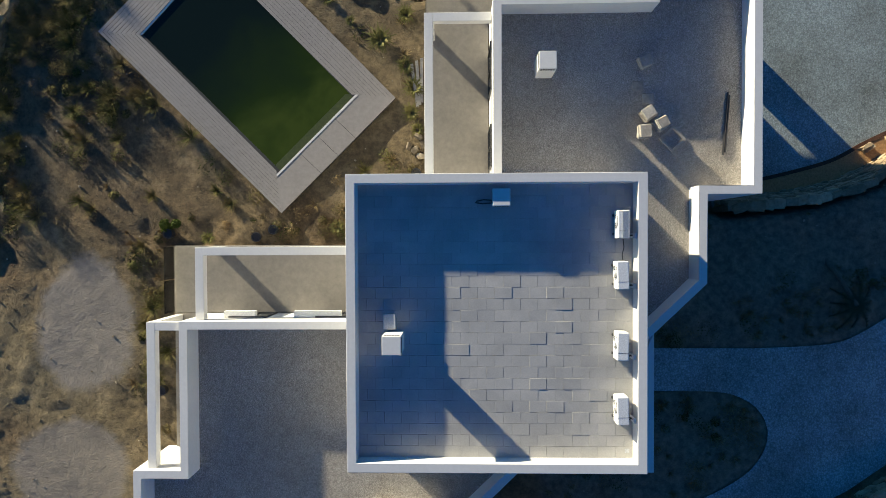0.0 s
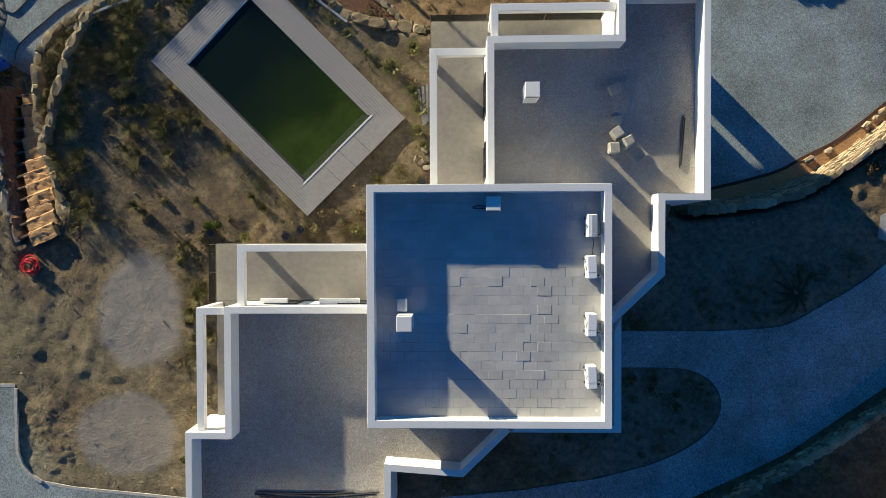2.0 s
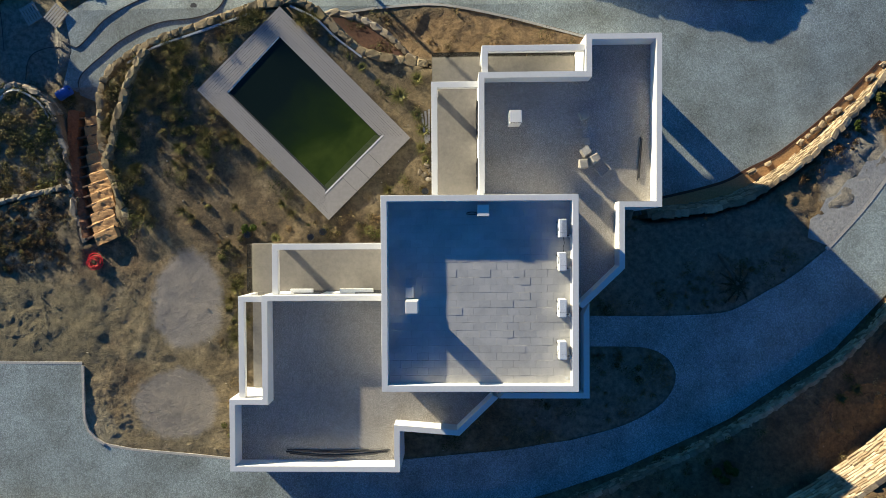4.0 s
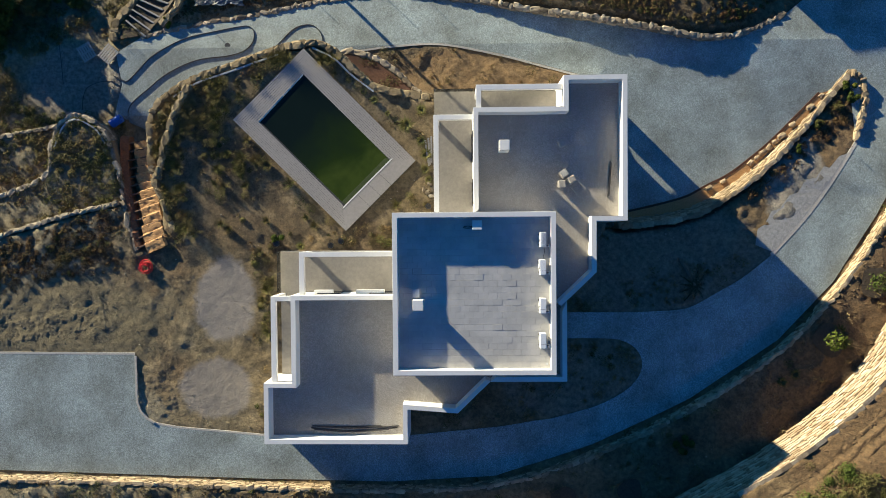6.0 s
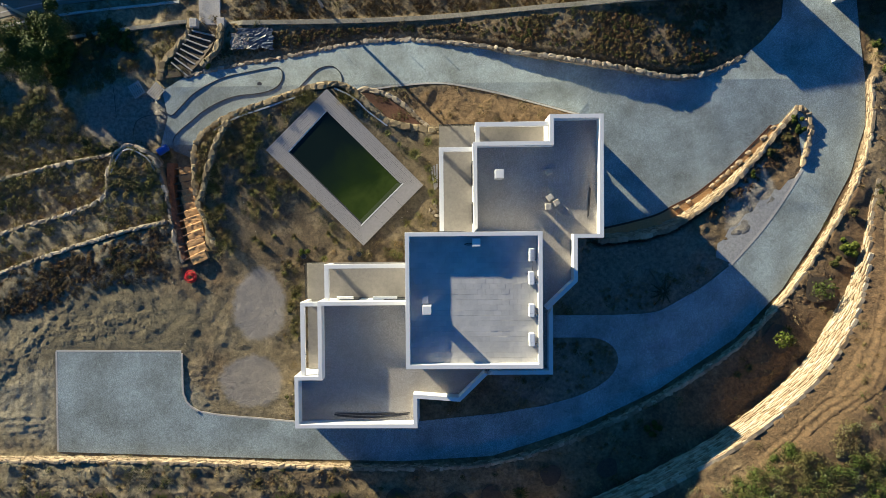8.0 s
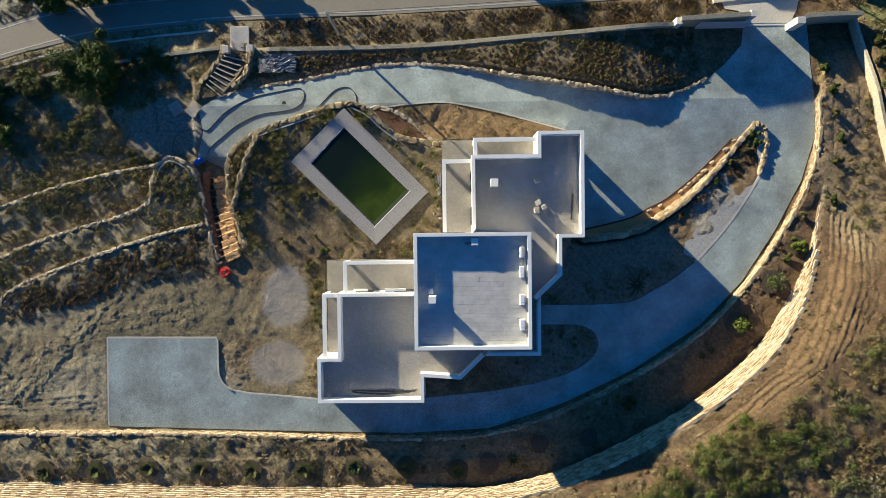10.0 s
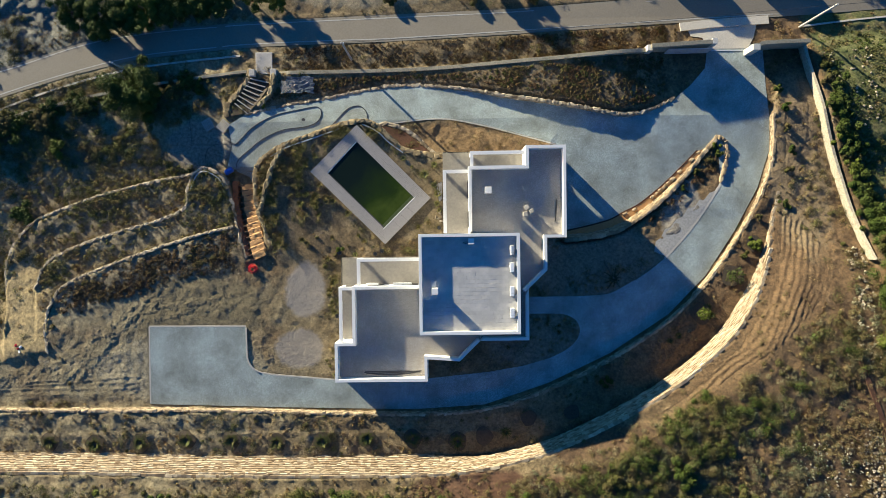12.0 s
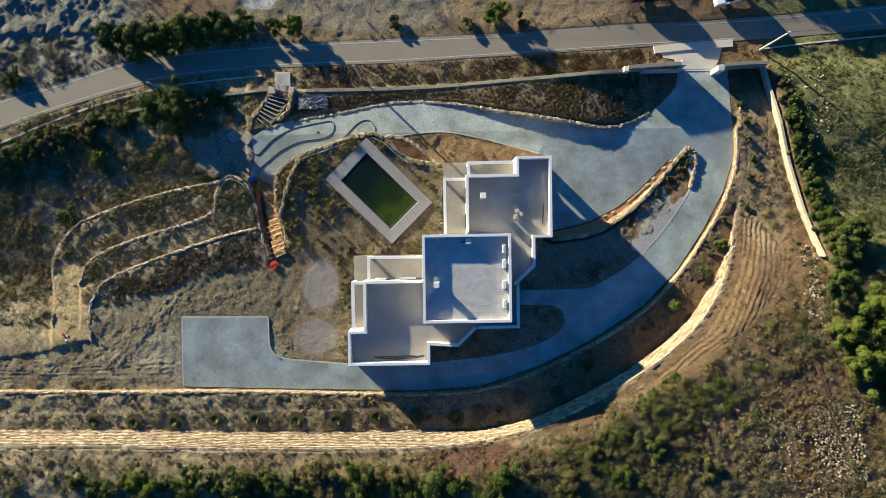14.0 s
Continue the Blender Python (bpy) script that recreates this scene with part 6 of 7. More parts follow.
feet = scatter(3800, 0.12, 0.3, slope, (4, -34, 54, 2), 1.0)
stuff("slope_scrub", leaf_cloud(feet, RNG.uniform(0.25, 0.7, len(feet)), 0.75, 120, 0.055), 3, M_GREYSCRUB, "dark green scrub spreading over the slope", "scrub")
BRUSH = [(8.8, -19.6), (12.9, -17.5), (17.9, -14.2), (22.5, -11.0), (25.6, -11.9), (29.2, -11.0), (32.3, -9.8), (34.0, -12.0), (29.0, -17.5), (22.0, -21.5), (10.4, -23.0)]
bx, by = RNG.uniform(10, 45, 2600), RNG.uniform(-25, -4, 2600)
bf = np.array([noise.fractal(Vector((a * 0.22, b * 0.22, 3.1)), 1.0, 2.0, 3) for a, b in zip(bx, by)])
ok = (inside(bx, by, BRUSH) > RNG.uniform(-0.8, 0.6, 2600)) & (RNG.random(2600) < np.clip(0.7 + 1.8 * bf, 0.1, 1))
edge_brush = (inside(bx, by, [(33.2, -4.0), (38.6, -2.0), (38.6, -13.0), (33.6, -10.5)]) > RNG.uniform(-0.6, 0.8, 2600)) & (RNG.random(2600) < np.clip(0.3 + 1.8 * bf, 0.05, 0.7))
ok |= edge_brush
feet = np.stack([bx[ok], by[ok], height(bx[ok], by[ok]) - 0.03], -1)
RNG.shuffle(feet)
track = np.min(np.hypot(feet[:, :1] - np.linspace(23.0, 35.6, 30), feet[:, 1:2] - np.interp(np.linspace(23.0, 35.6, 30), [23.0, 27.4, 31.5, 33.7, 35.6], [-19.8, -17.1, -13.8, -10.0, -5.0])), axis=1)
feet = feet[track > RNG.uniform(0.4, 1.7, len(feet))]
half = len(feet) // 3
stuff("slope_bushes", leaf_cloud(feet[:half], RNG.uniform(0.35, 0.9, half), 0.95, 190, 0.06), 3, M_LEAF, "dark green bushes above the long wall", "scrub")
feet = feet[half:]
stuff("slope_brush", leaf_cloud(feet, RNG.uniform(0.3, 0.8, len(feet)), 0.9, 150, 0.055), 3, M_SCRUB, "dark olive maquis brush above the long wall", "scrub")
dry_slope = lambda x, y: (inside(x, y, [(12, -21), (22, -20), (30, -15), (34, -10), (34, -3), (39, -3), (42, -26), (12, -26)]) > 0)
feet = scatter(6400, 0.25, 0.1, dry_slope, (12, -26, 42, -3), 0.9)
stuff("slope_grass", blades(feet, RNG.uniform(0.2, 0.5, len(feet)), 34, 1.0, 0.016), 3, M_DRY, "pale withered grass on the stony slope", "grass")
near = lambda x, y: (inside(x, y, [*POOL_WALL, (-2.5, 4.9), (-13, 3), (-20, 3.4)]) > 0.3) | ((x < -12.9) & (x > -16.0) & (y > -9) & (y < 3))
feet = scatter(1700, 0.35, 0.12, near, (-22, -9, -2.5, 16.5))
stuff("terrace_grass", blades(feet, RNG.uniform(0.3, 0.8, len(feet)), 110, 1.0, 0.011), 3, M_OLIVE, "clumps of olive and straw-coloured grass by the pool", "grass")
feet = scatter(900, 0.3, 0.05, near, (-22, -9, -2.5, 16.5))
stuff("terrace_shrubs", leaf_cloud(feet, RNG.uniform(0.2, 0.55, len(feet)), 0.8, 220, 0.036), 3, M_OLIVE, "small olive-green shrubs by the pool", "scrub")
BED = [*BED_EDGE, (24.5, 23.9), (19.4, 23.6), (12.3, 23.1), (-1.2, 22.35), (-20, 22)]
ix, iy = RNG.uniform(18, 27.5, 900), RNG.uniform(5, 14.5, 900)
ok = inside(ix, iy, [(18.6, 6.3), (22.9, 9.9), (25.4, 12.8), (26.6, 14.0), (27.1, 12.8), (26.7, 11.2), (24.2, 9.2), (21.6, 7.2), (19.2, 5.2)]) > RNG.uniform(0.0, 0.5, 900)
feet = np.stack([ix[ok], iy[ok], height(ix[ok], iy[ok]) - 0.02], -1)
stuff("island_scrub", leaf_cloud(feet, RNG.uniform(0.12, 0.34, len(feet)), 0.7, 70, 0.045), 3, M_RUSSET, "brown withered scrub behind the island wall", "scrub")
gap = smooth_line([(-20.0, 13.1), (-20.7, 12.3), (-21.1, 11.2), (-21.35, 10.0), (-21.5, 8.8), (-21.6, 8.0)], 0.12)
gx, gy = gap[:, 0] + RNG.normal(0, 0.14, len(gap)), gap[:, 1] + RNG.normal(0, 0.1, len(gap))
feet = np.stack([gx, gy, height(gx, gy) - 0.02], -1)
stuff("planter_grass", blades(feet, RNG.uniform(0.3, 0.6, len(feet)), 60, 1.0, 0.014), 3, M_DRY, "golden dry grass filling the gap between two walls", "grass")
bed = lambda x, y: inside(x, y, BED) > 0.45
feet = scatter(8500, 0.3, 0.12, bed, (-24, 16, 26, 24), 1.0)
stuff("bed_scrub", leaf_cloud(feet, RNG.uniform(0.12, 0.28, len(feet)), 0.5, 70, 0.045), 3, M_RUSSET, "withered russet scrub in the planting bed", "scrub")
feet = scatter(3600, 0.3, 0.3, bed, (-24, 16, 26, 24), 1.0)
stuff("bed_plants", leaf_cloud(feet, RNG.uniform(0.12, 0.25, len(feet)), 0.6, 80, 0.045), 3, M_SCRUB, "grey-green plants in the planting bed", "scrub")
edge = [(x, y) for x, y in zip(RNG.uniform(-22, 20, 9000), RNG.uniform(17, 22, 9000))]
ex, ey = np.array(edge).T
er = inside(ex, ey, [*BED_EDGE, (25.0, 60.0), (-20, 60.0)])
ok = (er > 0.35) & (er < 1.5)
feet = np.stack([ex[ok], ey[ok], height(ex[ok], ey[ok]) - 0.02], -1)
stuff("bed_weeds", leaf_cloud(feet, RNG.uniform(0.06, 0.13, len(feet)), 0.5, 14, 0.035), 3, M_RUSSET, "low withered weeds along the bed's stone edge", "weeds")
verge = lambda x, y: (y > np.interp(x, [-20, 0, 20], [22.6, 22.9, 24.2])) & (y < np.interp(x, [-20, 0, 24], [25.2, 25.8, 27.0])) & (x > -19.5) & (x < 24)
feet = scatter(9000, 0.4, 0.4, verge, (-20, 22, 24, 27.5), 0.95)
stuff("verge_grass", blades(feet, RNG.uniform(0.12, 0.34, len(feet)), 22, 0.9, 0.014), 3, M_RUSSET, "brown withered grass on the verge between road and wall", "grass")
FRINGE = [(-24.5, 5.2), (-30, 3.6), (-36, 1.8), (-41, -0.2), (-42.6, -3.0), (-36, -1.2), (-30, 0.6), (-24.2, 1.6)]
fx, fy = RNG.uniform(-43, -24, 3000), RNG.uniform(-4, 6, 3000)
ok = inside(fx, fy, FRINGE) > RNG.uniform(-0.6, 0.5, 3000)
feet = np.stack([fx[ok], fy[ok], height(fx[ok], fy[ok]) - 0.02], -1)
stuff("terrace_weeds", leaf_cloud(feet, RNG.uniform(0.12, 0.36, len(feet)), 0.6, 70, 0.04), 3, M_RUSSET, "brown withered weeds at the foot of the terrace wall", "weeds")
field = lambda x, y: (x > 38.0 + (24 - y) * 0.13) & (y > 0) & (y < 26)
feet = scatter(15000, 0.3, 0.3, field, (36, -1, 54, 26), 0.9)
stuff("field_grass", blades(feet, RNG.uniform(0.08, 0.25, len(feet)), 12, 1.0, 0.03), 3, M_GRASS, "short green grass and weeds in a field", "grass")


def bush(x, y, r, label, material=None, n=900, flat=0.7):
    """A bush of several leafy clumps on short stems."""
    z = ground_z(x, y)
    b = thing("bush", label, "bush", "bushes", at=(x, y, z))
    k = max(6, int(r * 13))
    flat = 0.45 if x > 37 else 0.34 if x > 9 and y < -17 else flat
    c = np.stack([RNG.normal(0, r * 0.45, k), RNG.normal(0, r * 0.45, k), RNG.uniform(0.25, 0.75, k) * r * flat], -1)
    part_me = new("foliage", mesh_from("foliage", leaf_cloud(c, RNG.uniform(0.2, 0.5, k) * r, 0.85, n // k, 0.06 + 0.01 * r, 0.2, 0.0, 0.5), 3, material or M_LEAF))
    part_me.parent = b
    bm = bmesh.new()
    for q in c[:4]:
        tube(bm, [(0, 0, -0.2), tuple(q * 0.5), tuple(q)], 0.03, 5)
    part("stems", bm, M_BARK, b)
    return b


def tree(x, y, tall, r, label, material=None, n=9000, group="trees"):
    """A tapered trunk, forking limbs and an uneven leafy crown."""
    z = ground_z(x, y)
    t = thing("tree", label, "tree", group, at=(x, y, z - 0.1))
    fork = Vector((RNG.uniform(-0.2, 0.2), RNG.uniform(-0.2, 0.2), tall * 0.38))
    bm = bmesh.new()
    disc(bm, (0, 0, tall * 0.19), (fork.x, fork.y, fork.z), 0.05 * tall, tall * 0.4, 10, 0.032 * tall)
    ends = []
    for i in range(9):
        a = i * 2.4 + RNG.uniform(-0.3, 0.3)
        e = Vector((math.cos(a) * r * RNG.uniform(0.3, 0.85), math.sin(a) * r * RNG.uniform(0.3, 0.85), tall * RNG.uniform(0.14, 0.84)))
        m = fork.lerp(e, 0.5) + Vector((0, 0, 0.12 * tall))
        tube(bm, [fork * 0.9, m, e], 0.016 * tall, 6)
        ends += [e, m.lerp(e, 0.5)]
    part("trunk", bm, M_BARK, t)
    c = np.array([tuple(e) for e in ends])
    c = np.concatenate([c, c + RNG.normal(0, r * 0.24, c.shape) * np.array([1, 1, 0.6]), c[::2] + RNG.normal(0, r * 0.3, c[::2].shape) * np.array([1, 1, 0.6])])
    c[:, 2] = np.maximum(c[:, 2], 0.12 * tall)
    crown = new("crown", mesh_from("crown", leaf_cloud(c, RNG.uniform(0.18, 0.42, len(c)) * r, 0.85, n // len(c), 0.085, 0.2, 0.1, 0.5), 3, material or M_LEAF))
    crown.parent = t
    return t


HEDGE = "dense rounded green tree at the road's edge"
for x, y, h, r, lab, mt in ((-34.7, 20.2, 3.4, 2.8, "broad dark green tree beside the boundary wall", "l"), (-38.6, 28.3, 3.0, 2.5, HEDGE, "l"), (-36.6, 28.7, 2.5, 2.0, HEDGE, "l"), (-34.4, 29.3, 2.0, 1.9, HEDGE, "b"), (-32.5, 29.4, 1.8, 1.8, HEDGE, "l"), (-30.5, 29.7, 1.5, 1.7, HEDGE, "l"), (-28.4, 29.9, 1.4, 1.6, HEDGE, "l"), (-26.4, 30.2, 1.3, 1.5, HEDGE, "l"), (-33.5, 30.6, 1.7, 1.5, HEDGE, "b"), (-29.4, 30.8, 1.4, 1.4, HEDGE, "l"), (-22.6, 30.0, 1.9, 1.0, "small dark tree at the road's edge", "l"), (-20.2, 30.2, 2.2, 1.3, "small bright green tree beyond the road", "b"), (-42.3, 29.4, 2.3, 1.5, "dark green tree beyond the road", "l"), (40.5, 35.6, 1.9, 2.2, "broad dark tree beyond the road", "l"), (45.0, 36.2, 1.9, 2.2, "broad dark tree beyond the road", "l"), (4.0, 31.0, 2.2, 1.5, "small bright green tree beyond the road", "b"), (44.7, -4.1, 3.0, 2.5, "broad bright green tree on the slope", "b"), (41.0, -6.8, 2.4, 1.9, "broad bright green tree on the slope", "b"), (42.7, -9.8, 2.6, 2.2, "broad bright green tree on the slope", "b"), (46.6, -7.6, 2.8, 2.4, "broad bright green tree on the slope", "b"), (47.0, -11.8, 2.6, 2.4, "broad green tree on the slope", "l"), (46.9, -15.6, 2.6, 2.2, "green tree on the slope", "l"), (43.0, 3.7, 2.6, 2.0, "dark green tree beside the boundary wall", "l"), (41.0, -1.4, 2.2, 1.7, "dark green tree beside the boundary wall", "l"), (27.4, 0.1, 1.1, 0.9, "small sparse tree in a planting pit", "l"), (24.0, -3.8, 1.1, 0.8, "thin young tree in a planting pit", "b")):
    tree(x, y, h, r, lab, n=int(5200 * r * r) if r > 0.95 else 420, material={"l": M_LEAF, "b": M_BRIGHT, "s": M_SCRUB}[mt])
for x, y, r, mt in ((-54.6, 24.4, 1.3, "l"), (-47.9, 7.6, 1.2, "l"), (-52.1, 15.9, 1.5, "l"), (-50.0, 16.2, 1.2, "s"), (-45.0, 17.8, 1.3, "s"), (-40.5, 19.0, 1.2, "s"), (-31.5, 20.6, 1.1, "s"), (-28.5, 20.8, 0.9, "l"), (-44.0, 14.5, 1.0, "b"), (-8.0, 30.3, 0.9, "s"), (7.6, 30.3, 0.9, "s"), (1.0, 30.4, 0.8, "s"), (39.3, 13.9, 1.0, "b"), (38.9, 16.2, 0.9, "l"), (38.2, 20.5, 0.9, "s"), (40.6, 8.6, 1.0, "l"), (41.4, 5.0, 1.2, "l"), (41.9, 2.8, 1.1, "s"), (39.9, 12.2, 0.8, "s"), (40.1, 10.9, 1.1, "b"), (41.0, 7.0, 1.3, "l"), (41.8, 0.6, 1.5, "l"), (38.8, 18.5, 0.9, "l"), (37.9, 22.3, 0.9, "s"), (38.6, 19.6, 1.1, "l"), (38.7, 17.3, 1.1, "l"), (39.1, 15.0, 1.2, "l"), (39.6, 13.0, 1.1, "l"), (40.4, 9.7, 1.2, "l"), (41.2, 7.8, 1.0, "l"), (41.9, 6.0, 1.2, "l"), (42.3, 4.0, 1.2, "l"), (42.4, 1.6, 1.3, "l"), (47.8, -11.9, 1.6, "b"), (-36.7, -22.4, 1.7, "b"), (-12.0, -22.0, 1.9, "l"), (-3.2, -22.8, 1.9, "l"), (3.7, -22.3, 1.8, "l"), (13.8, -19.8, 1.2, "s"), (-41.2, -23.0, 1.4, "l"), (-25.9, -22.5, 1.6, "l"), (-17.1, -22.0, 1.6, "s"), (10.6, -22.9, 1.6, "s"), (20.0, -18.6, 1.3, "l"), (26.2, -21.2, 1.2, "s"), (-31.0, -22.0, 1.3, "l"), (-21.5, -22.6, 1.4, "l"), (-8.0, -22.2, 1.3, "s"), (17.0, -22.4, 1.3, "l"), (29.7, 3.5, 0.8, "b"), (14.0, -10.6, 0.6, "l"), (-13.2, 3.3, 0.45, "b"), (26.9, 12.9, 0.55, "l"), (25.7, 12.3, 0.45, "s"), (24.4, 10.9, 0.4, "s"), (22.9, 9.2, 0.35, "l"), (26.4, 13.8, 0.45, "b"), (33.7, 17.6, 0.6, "l"), (34.0, 15.6, 0.5, "s"), (34.3, 13.3, 0.6, "l"), (33.4, 19.6, 0.5, "l"), (33.9, 11.1, 0.5, "s"), (33.0, 7.4, 0.5, "l"), (30.4, 6.0, 0.4, "s"), (28.6, 2.2, 0.45, "s"), (-21.6, 18.9, 0.4, "b")):
    bush(x, y, r, {"l": "rounded dark green bush on the dry slope", "b": "bright green bush among dry scrub", "s": "grey-green scrubby bush on the slope"}[mt], {"l": M_LEAF, "b": M_BRIGHT, "s": M_SCRUB}[mt], int(1400 + 4200 * r))

for i in range(26):
    q = i / 25
    x = -57.0 + 28.0 * q
    y = float(np.interp(x, [-57, -50, -42, -35, -28, -22], [14.6, 16.7, 19.2, 20.6, 21.3, 21.7])) + 0.5 * math.sin(i * 2.9)
    bush(x, y, 0.75 + 0.35 * math.sin(i * 1.9) + 0.7 * (1 - q) ** 2, "dark green bush growing over the boundary wall", (M_LEAF, M_SCRUB, M_LEAF)[i % 3], 2600, 0.55)

for i in range(30):
    x = -44.0 + i * 1.62 + 0.5 * math.sin(i * 2.3)
    bush(x, -22.6 - 1.1 * (i % 3) * 0.7 + 0.4 * math.cos(i * 1.7), 1.15 + 0.35 * math.sin(i * 4.1), "rounded dark green bush on the dry slope", (M_LEAF, M_SCRUB, M_LEAF, M_BRIGHT)[i % 4], 2600, 0.6)


def agave(x, y, r, label="spiky yellow-green agave-like plant by the terrace", material=None):
    a = thing("agave", label, "plant", "spiky plants", at=(x, y, ground_z(x, y)))
    V = []
    for i in range(46):
        t, l = i * 2.399, r * (0.55 + 0.45 * RNG.random())
        up = 0.25 + 0.75 * RNG.random()
        o, s = np.array([math.cos(t), math.sin(t), 0]), np.array([-math.sin(t), math.cos(t), 0])
        p0, p1 = o * 0.04, o * l * 0.55 + np.array([0, 0, l * up * 0.6])
        p2 = o * l + np.array([0, 0, l * up * 0.55])
        w = 0.035 * r / 0.6
        V += [p0 - s * w, p0 + s * w, p1 + s * w * 0.8, p1 - s * w * 0.8, p1 - s * w * 0.8, p1 + s * w * 0.8, p2 + s * 0.004, p2 - s * 0.004]
    ob = new("leaves", mesh_from("leaves", np.array(V), 4, material or M_AGAVE))
    ob.parent = a


for x, y, r in ((-4.35, 10.9, 0.75), (-3.3, 11.9, 0.55), (-3.0, 8.9, 0.6), (-3.35, 9.8, 0.5), (-3.1, 7.9, 0.5), (-2.85, 7.2, 0.4), (-6.5, 12.6, 0.4), (-7.2, 13.2, 0.35), (-5.6, 11.7, 0.3), (-11.6, 2.75, 0.4), (-6.2, 3.2, 0.45), (-5.6, 3.0, 0.35)):
    agave(x, y, r)
for x in (-43.5, -38.8, -34.1, -29.3, -24.6, -19.9, -15.2, -10.6, -5.9, -1.3):
    agave(x, -16.3 + 0.2 * math.sin(x), 1.1, "young spiky palm planted between the walls", M_PALM)
for x, y, r in ((24.6, -3.2, 0.6), (24.9, -4.0, 0.6), (21.5, -6.0, 0.5), (20.6, -6.5, 0.5), (3.6, -15.6, 0.8)):
    agave(x, y, r, "young spiky palm planted between the walls", M_PALM)


# a leaning dark palm in the shaded bed beside the house
palm = thing("palm", "small dark palm with a leaning trunk in shade", "palm", at=(14.2, 1.75, ground_z(14.2, 1.7)))
bm = bmesh.new()
tube(bm, [(0, 0, -0.1), (0.25, -0.6, 0.35), (0.55, -1.3, 0.6), (0.8, -1.85, 0.75)], 0.11, 8)
part("trunk", bm, M_BARK, palm)
for i in range(11):
    a = i * 0.571 + 0.2
    o, sd = np.array([math.cos(a), math.sin(a), 0]), np.array([-math.sin(a), math.cos(a), 0])
    top, l = np.array([0.8, -1.85, 0.75]), 0.8 + 0.35 * ((i * 7) % 5) / 4
    V, F = [], []
    for k in range(15):
        t = k / 14
        q = top + o * l * t + np.array([0, 0, 0.35 * t - 0.75 * t * t])
        V += [q, q + o * 0.16 + sd * 0.22 * (1.1 - t), q + o * 0.16 - sd * 0.22 * (1.1 - t)]
        if k < 14:
            F += [(3 * k, 3 * k + 3, 3 * k + 1), (3 * k, 3 * k + 2, 3 * k + 3)]
    me = bpy.data.meshes.new("frond")
    me.from_pydata([tuple(v) for v in V[:-2]], [], F)
    me.materials.append(M_DARKLEAF)
    fr = new("frond", me)
    fr.parent = palm


# clods of earth
def clods(n, region, size, name, label, box_):
    """Small lumps of earth, joined."""
    x, y = RNG.uniform(box_[0], box_[2], n), RNG.uniform(box_[1], box_[3], n)
    patch = np.array([noise.fractal(Vector((a * 0.3, b * 0.3, 1.7)), 1.0, 2.0, 3) for a, b in zip(x, y)])
    ok = (inside(x, y, region) > 0.1) & (RNG.random(n) < np.clip(0.55 + 1.6 * patch, 0.12, 1)) & (inside(x, y, DRIVE) < -0.2) & (inside(x, y, DECK) < -0.1) & (np.hypot((x + 16.9) / 2.2, (y + 0.9) / 3.1) > RNG.uniform(0.9, 1.3, n)) & (np.hypot((x + 17.6) / 2.7, (y + 7.0) / 2.2) > RNG.uniform(0.5, 1.2, n))
    x, y = x[ok], y[ok]
    k = len(x)
    c = np.stack([x, y, height(x, y) + bumps(x, y)], -1)
    s = size * RNG.uniform(0.35, 1.0, k) ** 1.5
    t = np.array([(1, 0, 0), (0, 1, 0), (-1, 0, 0), (0, -1, 0), (0, 0, 1)], float)
    a = RNG.uniform(0, 6.28, k)
    p = t[None] * RNG.uniform(0.6, 1.35, (k, 5, 1)) * s[:, None, None]
    q = np.stack([p[..., 0] * np.cos(a)[:, None] - p[..., 1] * np.sin(a)[:, None], p[..., 0] * np.sin(a)[:, None] + p[..., 1] * np.cos(a)[:, None], p[..., 2] * 0.3 + RNG.uniform(-0.1, 0.1, (k, 5)) * s[:, None]], -1) + c[:, None]
    q[:, :4, 2] -= 0.25 * s[:, None]
    f = np.array([(0, 1, 4), (1, 2, 4), (2, 3, 4), (3, 0, 4)])
    faces = (np.arange(k)[:, None, None] * 5 + f[None]).reshape(-1, 3)
    me = bpy.data.meshes.new(name)
    me.from_pydata(q.reshape(-1, 3).tolist(), [], faces.tolist())
    me.materials.append(M_SOIL)
    return tagged(new(name, me), label, "clods", kind="stuff")


STRIP = [*WALL_MID[:11], *WALL_LOW[10::-1]]
clods(16000, PLOUGHED, 0.1, "ploughed_clods", "loose clods of orange-brown ploughed earth", (14, -16, 39, 23))
clods(36000, STRIP, 0.19, "strip_clods", "rough clods of brown earth between two stone walls", (-58, -19.5, 32, 8))
clods(11000, [*WALL_LOW, (34, 6), (30, -6), (16, -18), (2, -22.5), (-60, -22)], 0.16, "bank_clods", "clods of brown earth on the bank above the wall", (-58, -23, 34, 6))
clods(15000, MUD, 0.09, "silt_clods", "small lumps of grey silt and rubble", (-58, -12.5, -14, 4))
clods(9000, [*BED_EDGE, (25.0, 22.8), (-20, 22)], 0.1, "bed_clods", "clods of dark earth in the planting bed", (-22, 16.5, 25, 23))
clods(2600, [*POOL_WALL, (-2.5, 4.9), (-13, 3), (-20, 3.4)], 0.07, "terrace_clods", "small clods of dry soil by the pool", (-22, 2, -2.5, 16.5))
clods(5000, [(8, 30), (-20, 29.6), (-40, 29), (-58, 25), (-58, 42), (20, 42)], 0.17, "rocky_clods", "broken rock and earth beyond the road", (-58, 25, 20, 42))
clods(4200, [(-20, 22.7), (20, 24.2), (24, 26.8), (-20, 25)], 0.12, "verge_clods", "clods of dry earth on the verge", (-20, 22, 24, 27))


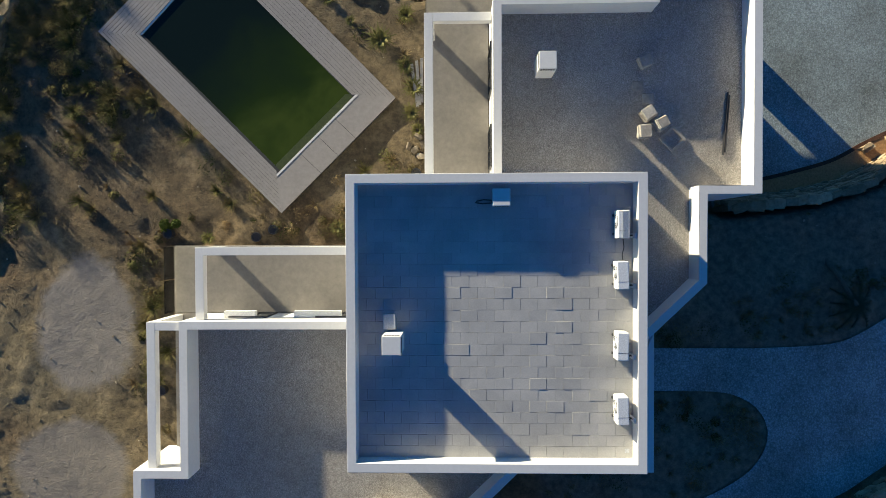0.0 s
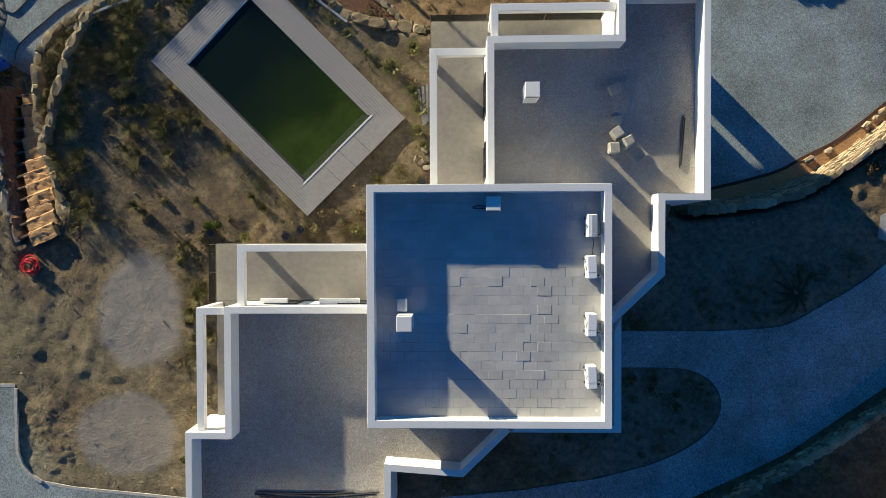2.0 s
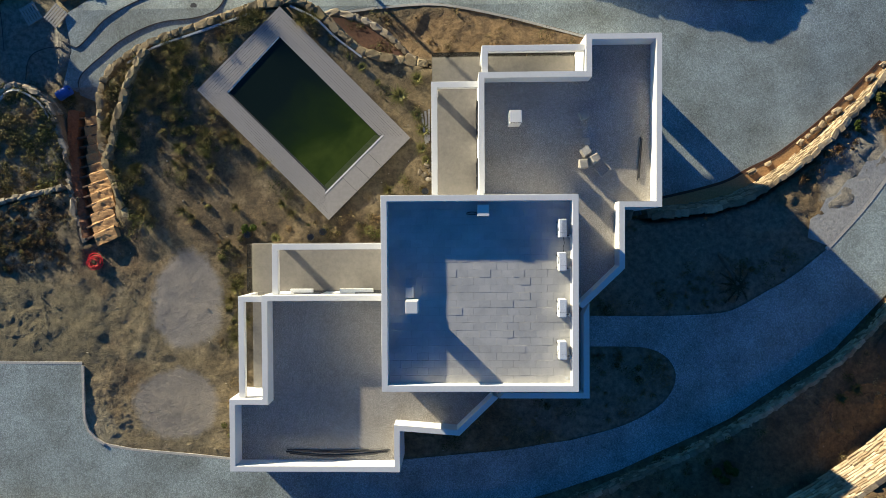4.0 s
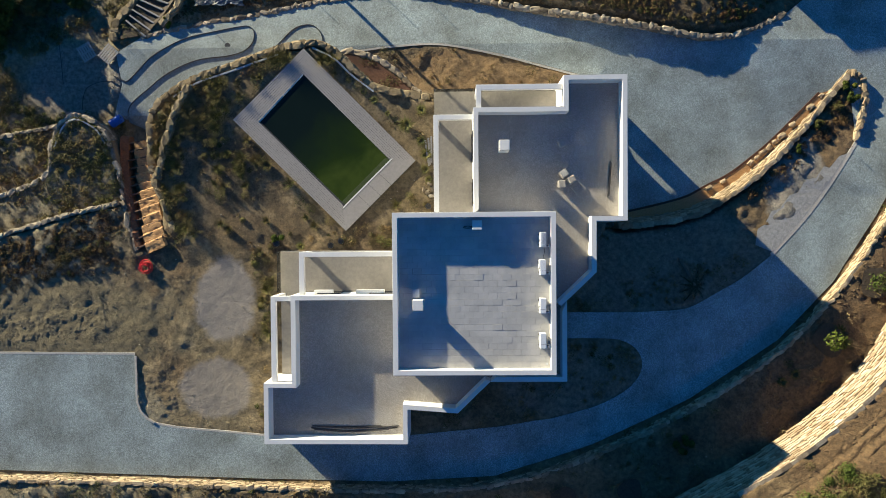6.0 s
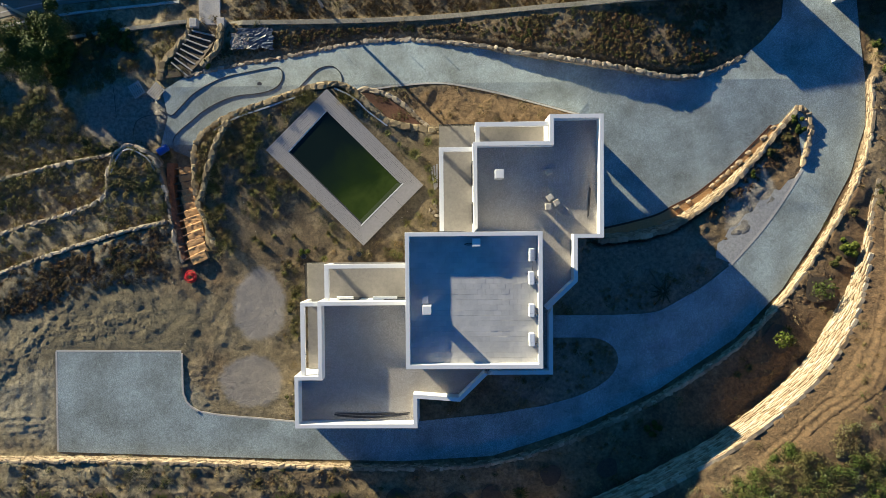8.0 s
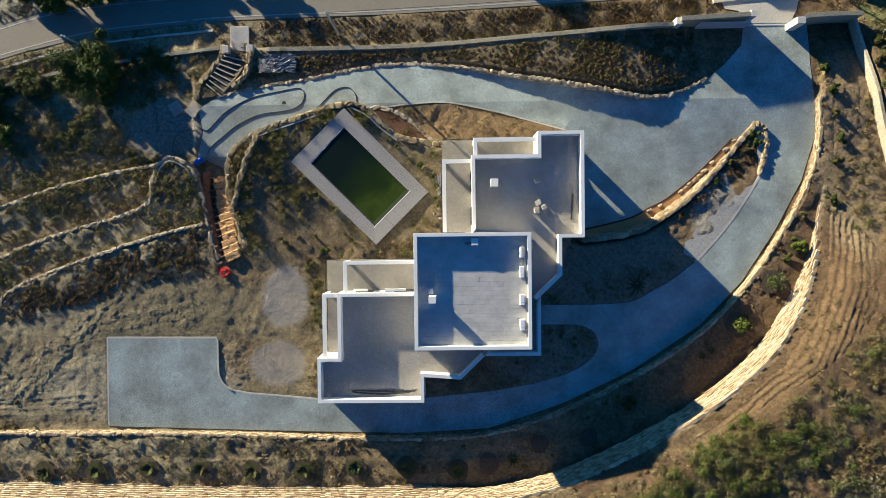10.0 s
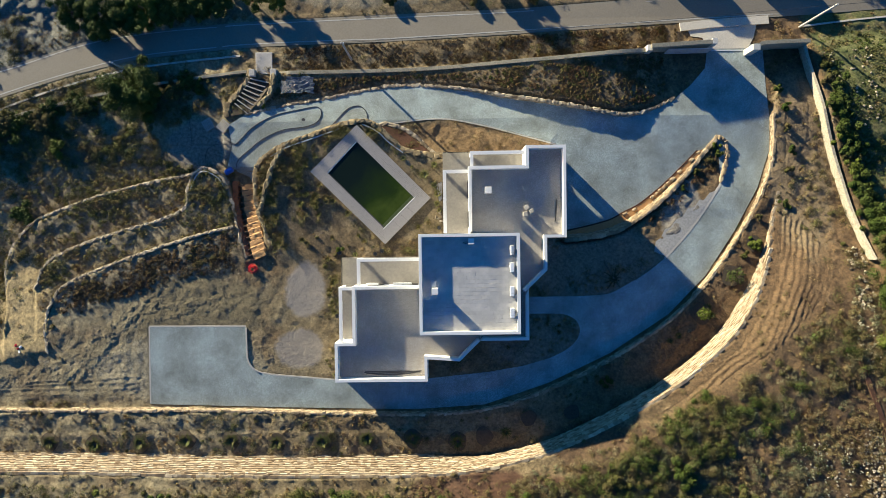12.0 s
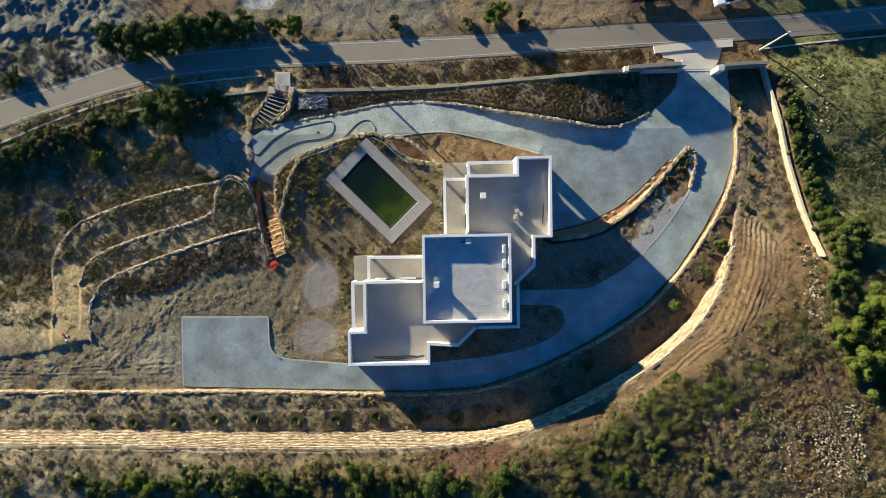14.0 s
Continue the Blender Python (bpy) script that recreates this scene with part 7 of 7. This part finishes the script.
# loose stones on the soil
def loose_stones(n, box_, size, name, label):
    places = []
    rnd = random.Random(n)
    for i in range(n):
        x, y = rnd.uniform(box_[0], box_[2]), rnd.uniform(box_[1], box_[3])
        if density(np.array([x]), np.array([y]))[0] <= 0:
            continue
        s = size * rnd.uniform(0.4, 1.5)
        places.append((Matrix.Translation((x, y, ground_z(x, y) + s * 0.15)) @ Euler((rnd.uniform(0, 6), rnd.uniform(0, 6), rnd.uniform(0, 6))).to_matrix().to_4x4() @ Matrix.Diagonal((s, s * 0.8, s * 0.6, 1)), rnd.randrange(len(PALES))))
    joined(name, places, PALES, label=label, category="stones")


LATE.append(lambda: loose_stones(110, (38.0, 15, 43, 24), 0.2, "field_stones", "pale stones lying in the green field"))
LATE.append(lambda: loose_stones(70, (38.2, -3.5, 40.0, 3.0), 0.24, "wall_rubble", "pale stones spilt at the end of the boundary wall"))
LATE.append(lambda: loose_stones(620, (31, -25, 41.5, -15.5), 0.15, "slope_stones", "pale stones strewn on the scrubby slope"))
LATE.append(lambda: loose_stones(520, (37.4, -22.5, 42.8, -14.5), 0.2, "slope_stones", "larger pale stones gathered on the scrubby slope"))
LATE.append(lambda: loose_stones(170, (37.6, -9.0, 39.6, -2.0), 0.17, "slope_stones", "pale stones strewn along the dry slope"))
LATE.append(lambda: ribbon("soil_gully", [(37.6, -8.0), (38.2, -10.0), (39.2, -13.4), (39.5, -16.0), (40.0, -18.8)], 0.45, 0.14, M_REDSOIL_SHADE, label="narrow dark red gully in the slope", category="soil"))
LATE.append(lambda: loose_stones(700, (-45, -12, 20, 17), 0.07, "soil_stones", "small pale stones strewn on dry soil"))

# ---- stones, slabs and other many small pieces ----
for job in LATE:
    job()

SLABS = []
for i in range(5):
    SLABS.append(mesh_of("roof_slab", box(bmesh.new(), -0.2762, -0.1838, -0.035, 0.2762, 0.1838, 0.0, 0.004), M_SLAB))
rnd = random.Random(12)
rest = []
for r in range(24):
    y = -4.45 + (r + 0.5) * 0.3708
    x0 = -4.45 + (0.278 if r % 2 else 0.0)
    for c in range(-1, 17):
        x = x0 + (c + 0.5) * 0.5563
        lo, hi = max(x - 0.278, -4.445), min(x + 0.278, 4.445)
        if hi - lo < 0.08:
            continue
        m = pose((lo + hi) / 2, y, F_UP + rnd.uniform(-0.002, 0.003) + 0.005 * (rnd.random() < 0.12), rnd.gauss(0, 0.16), rnd.gauss(0, 0.16), rnd.gauss(0, 0.6)) @ Matrix.Diagonal(((hi - lo) / 0.5563, 1, 1, 1))
        if y < 1.9:
            ob = new("roof_slab", SLABS[(r * 3 + c) % 5])
            ob.parent, ob.matrix_basis = house, m
        else:
            rest.append((m, (r * 3 + c) % 5))
joined("slab_paving", rest, SLABS, house, label="rest of the pale concrete roof slabs")
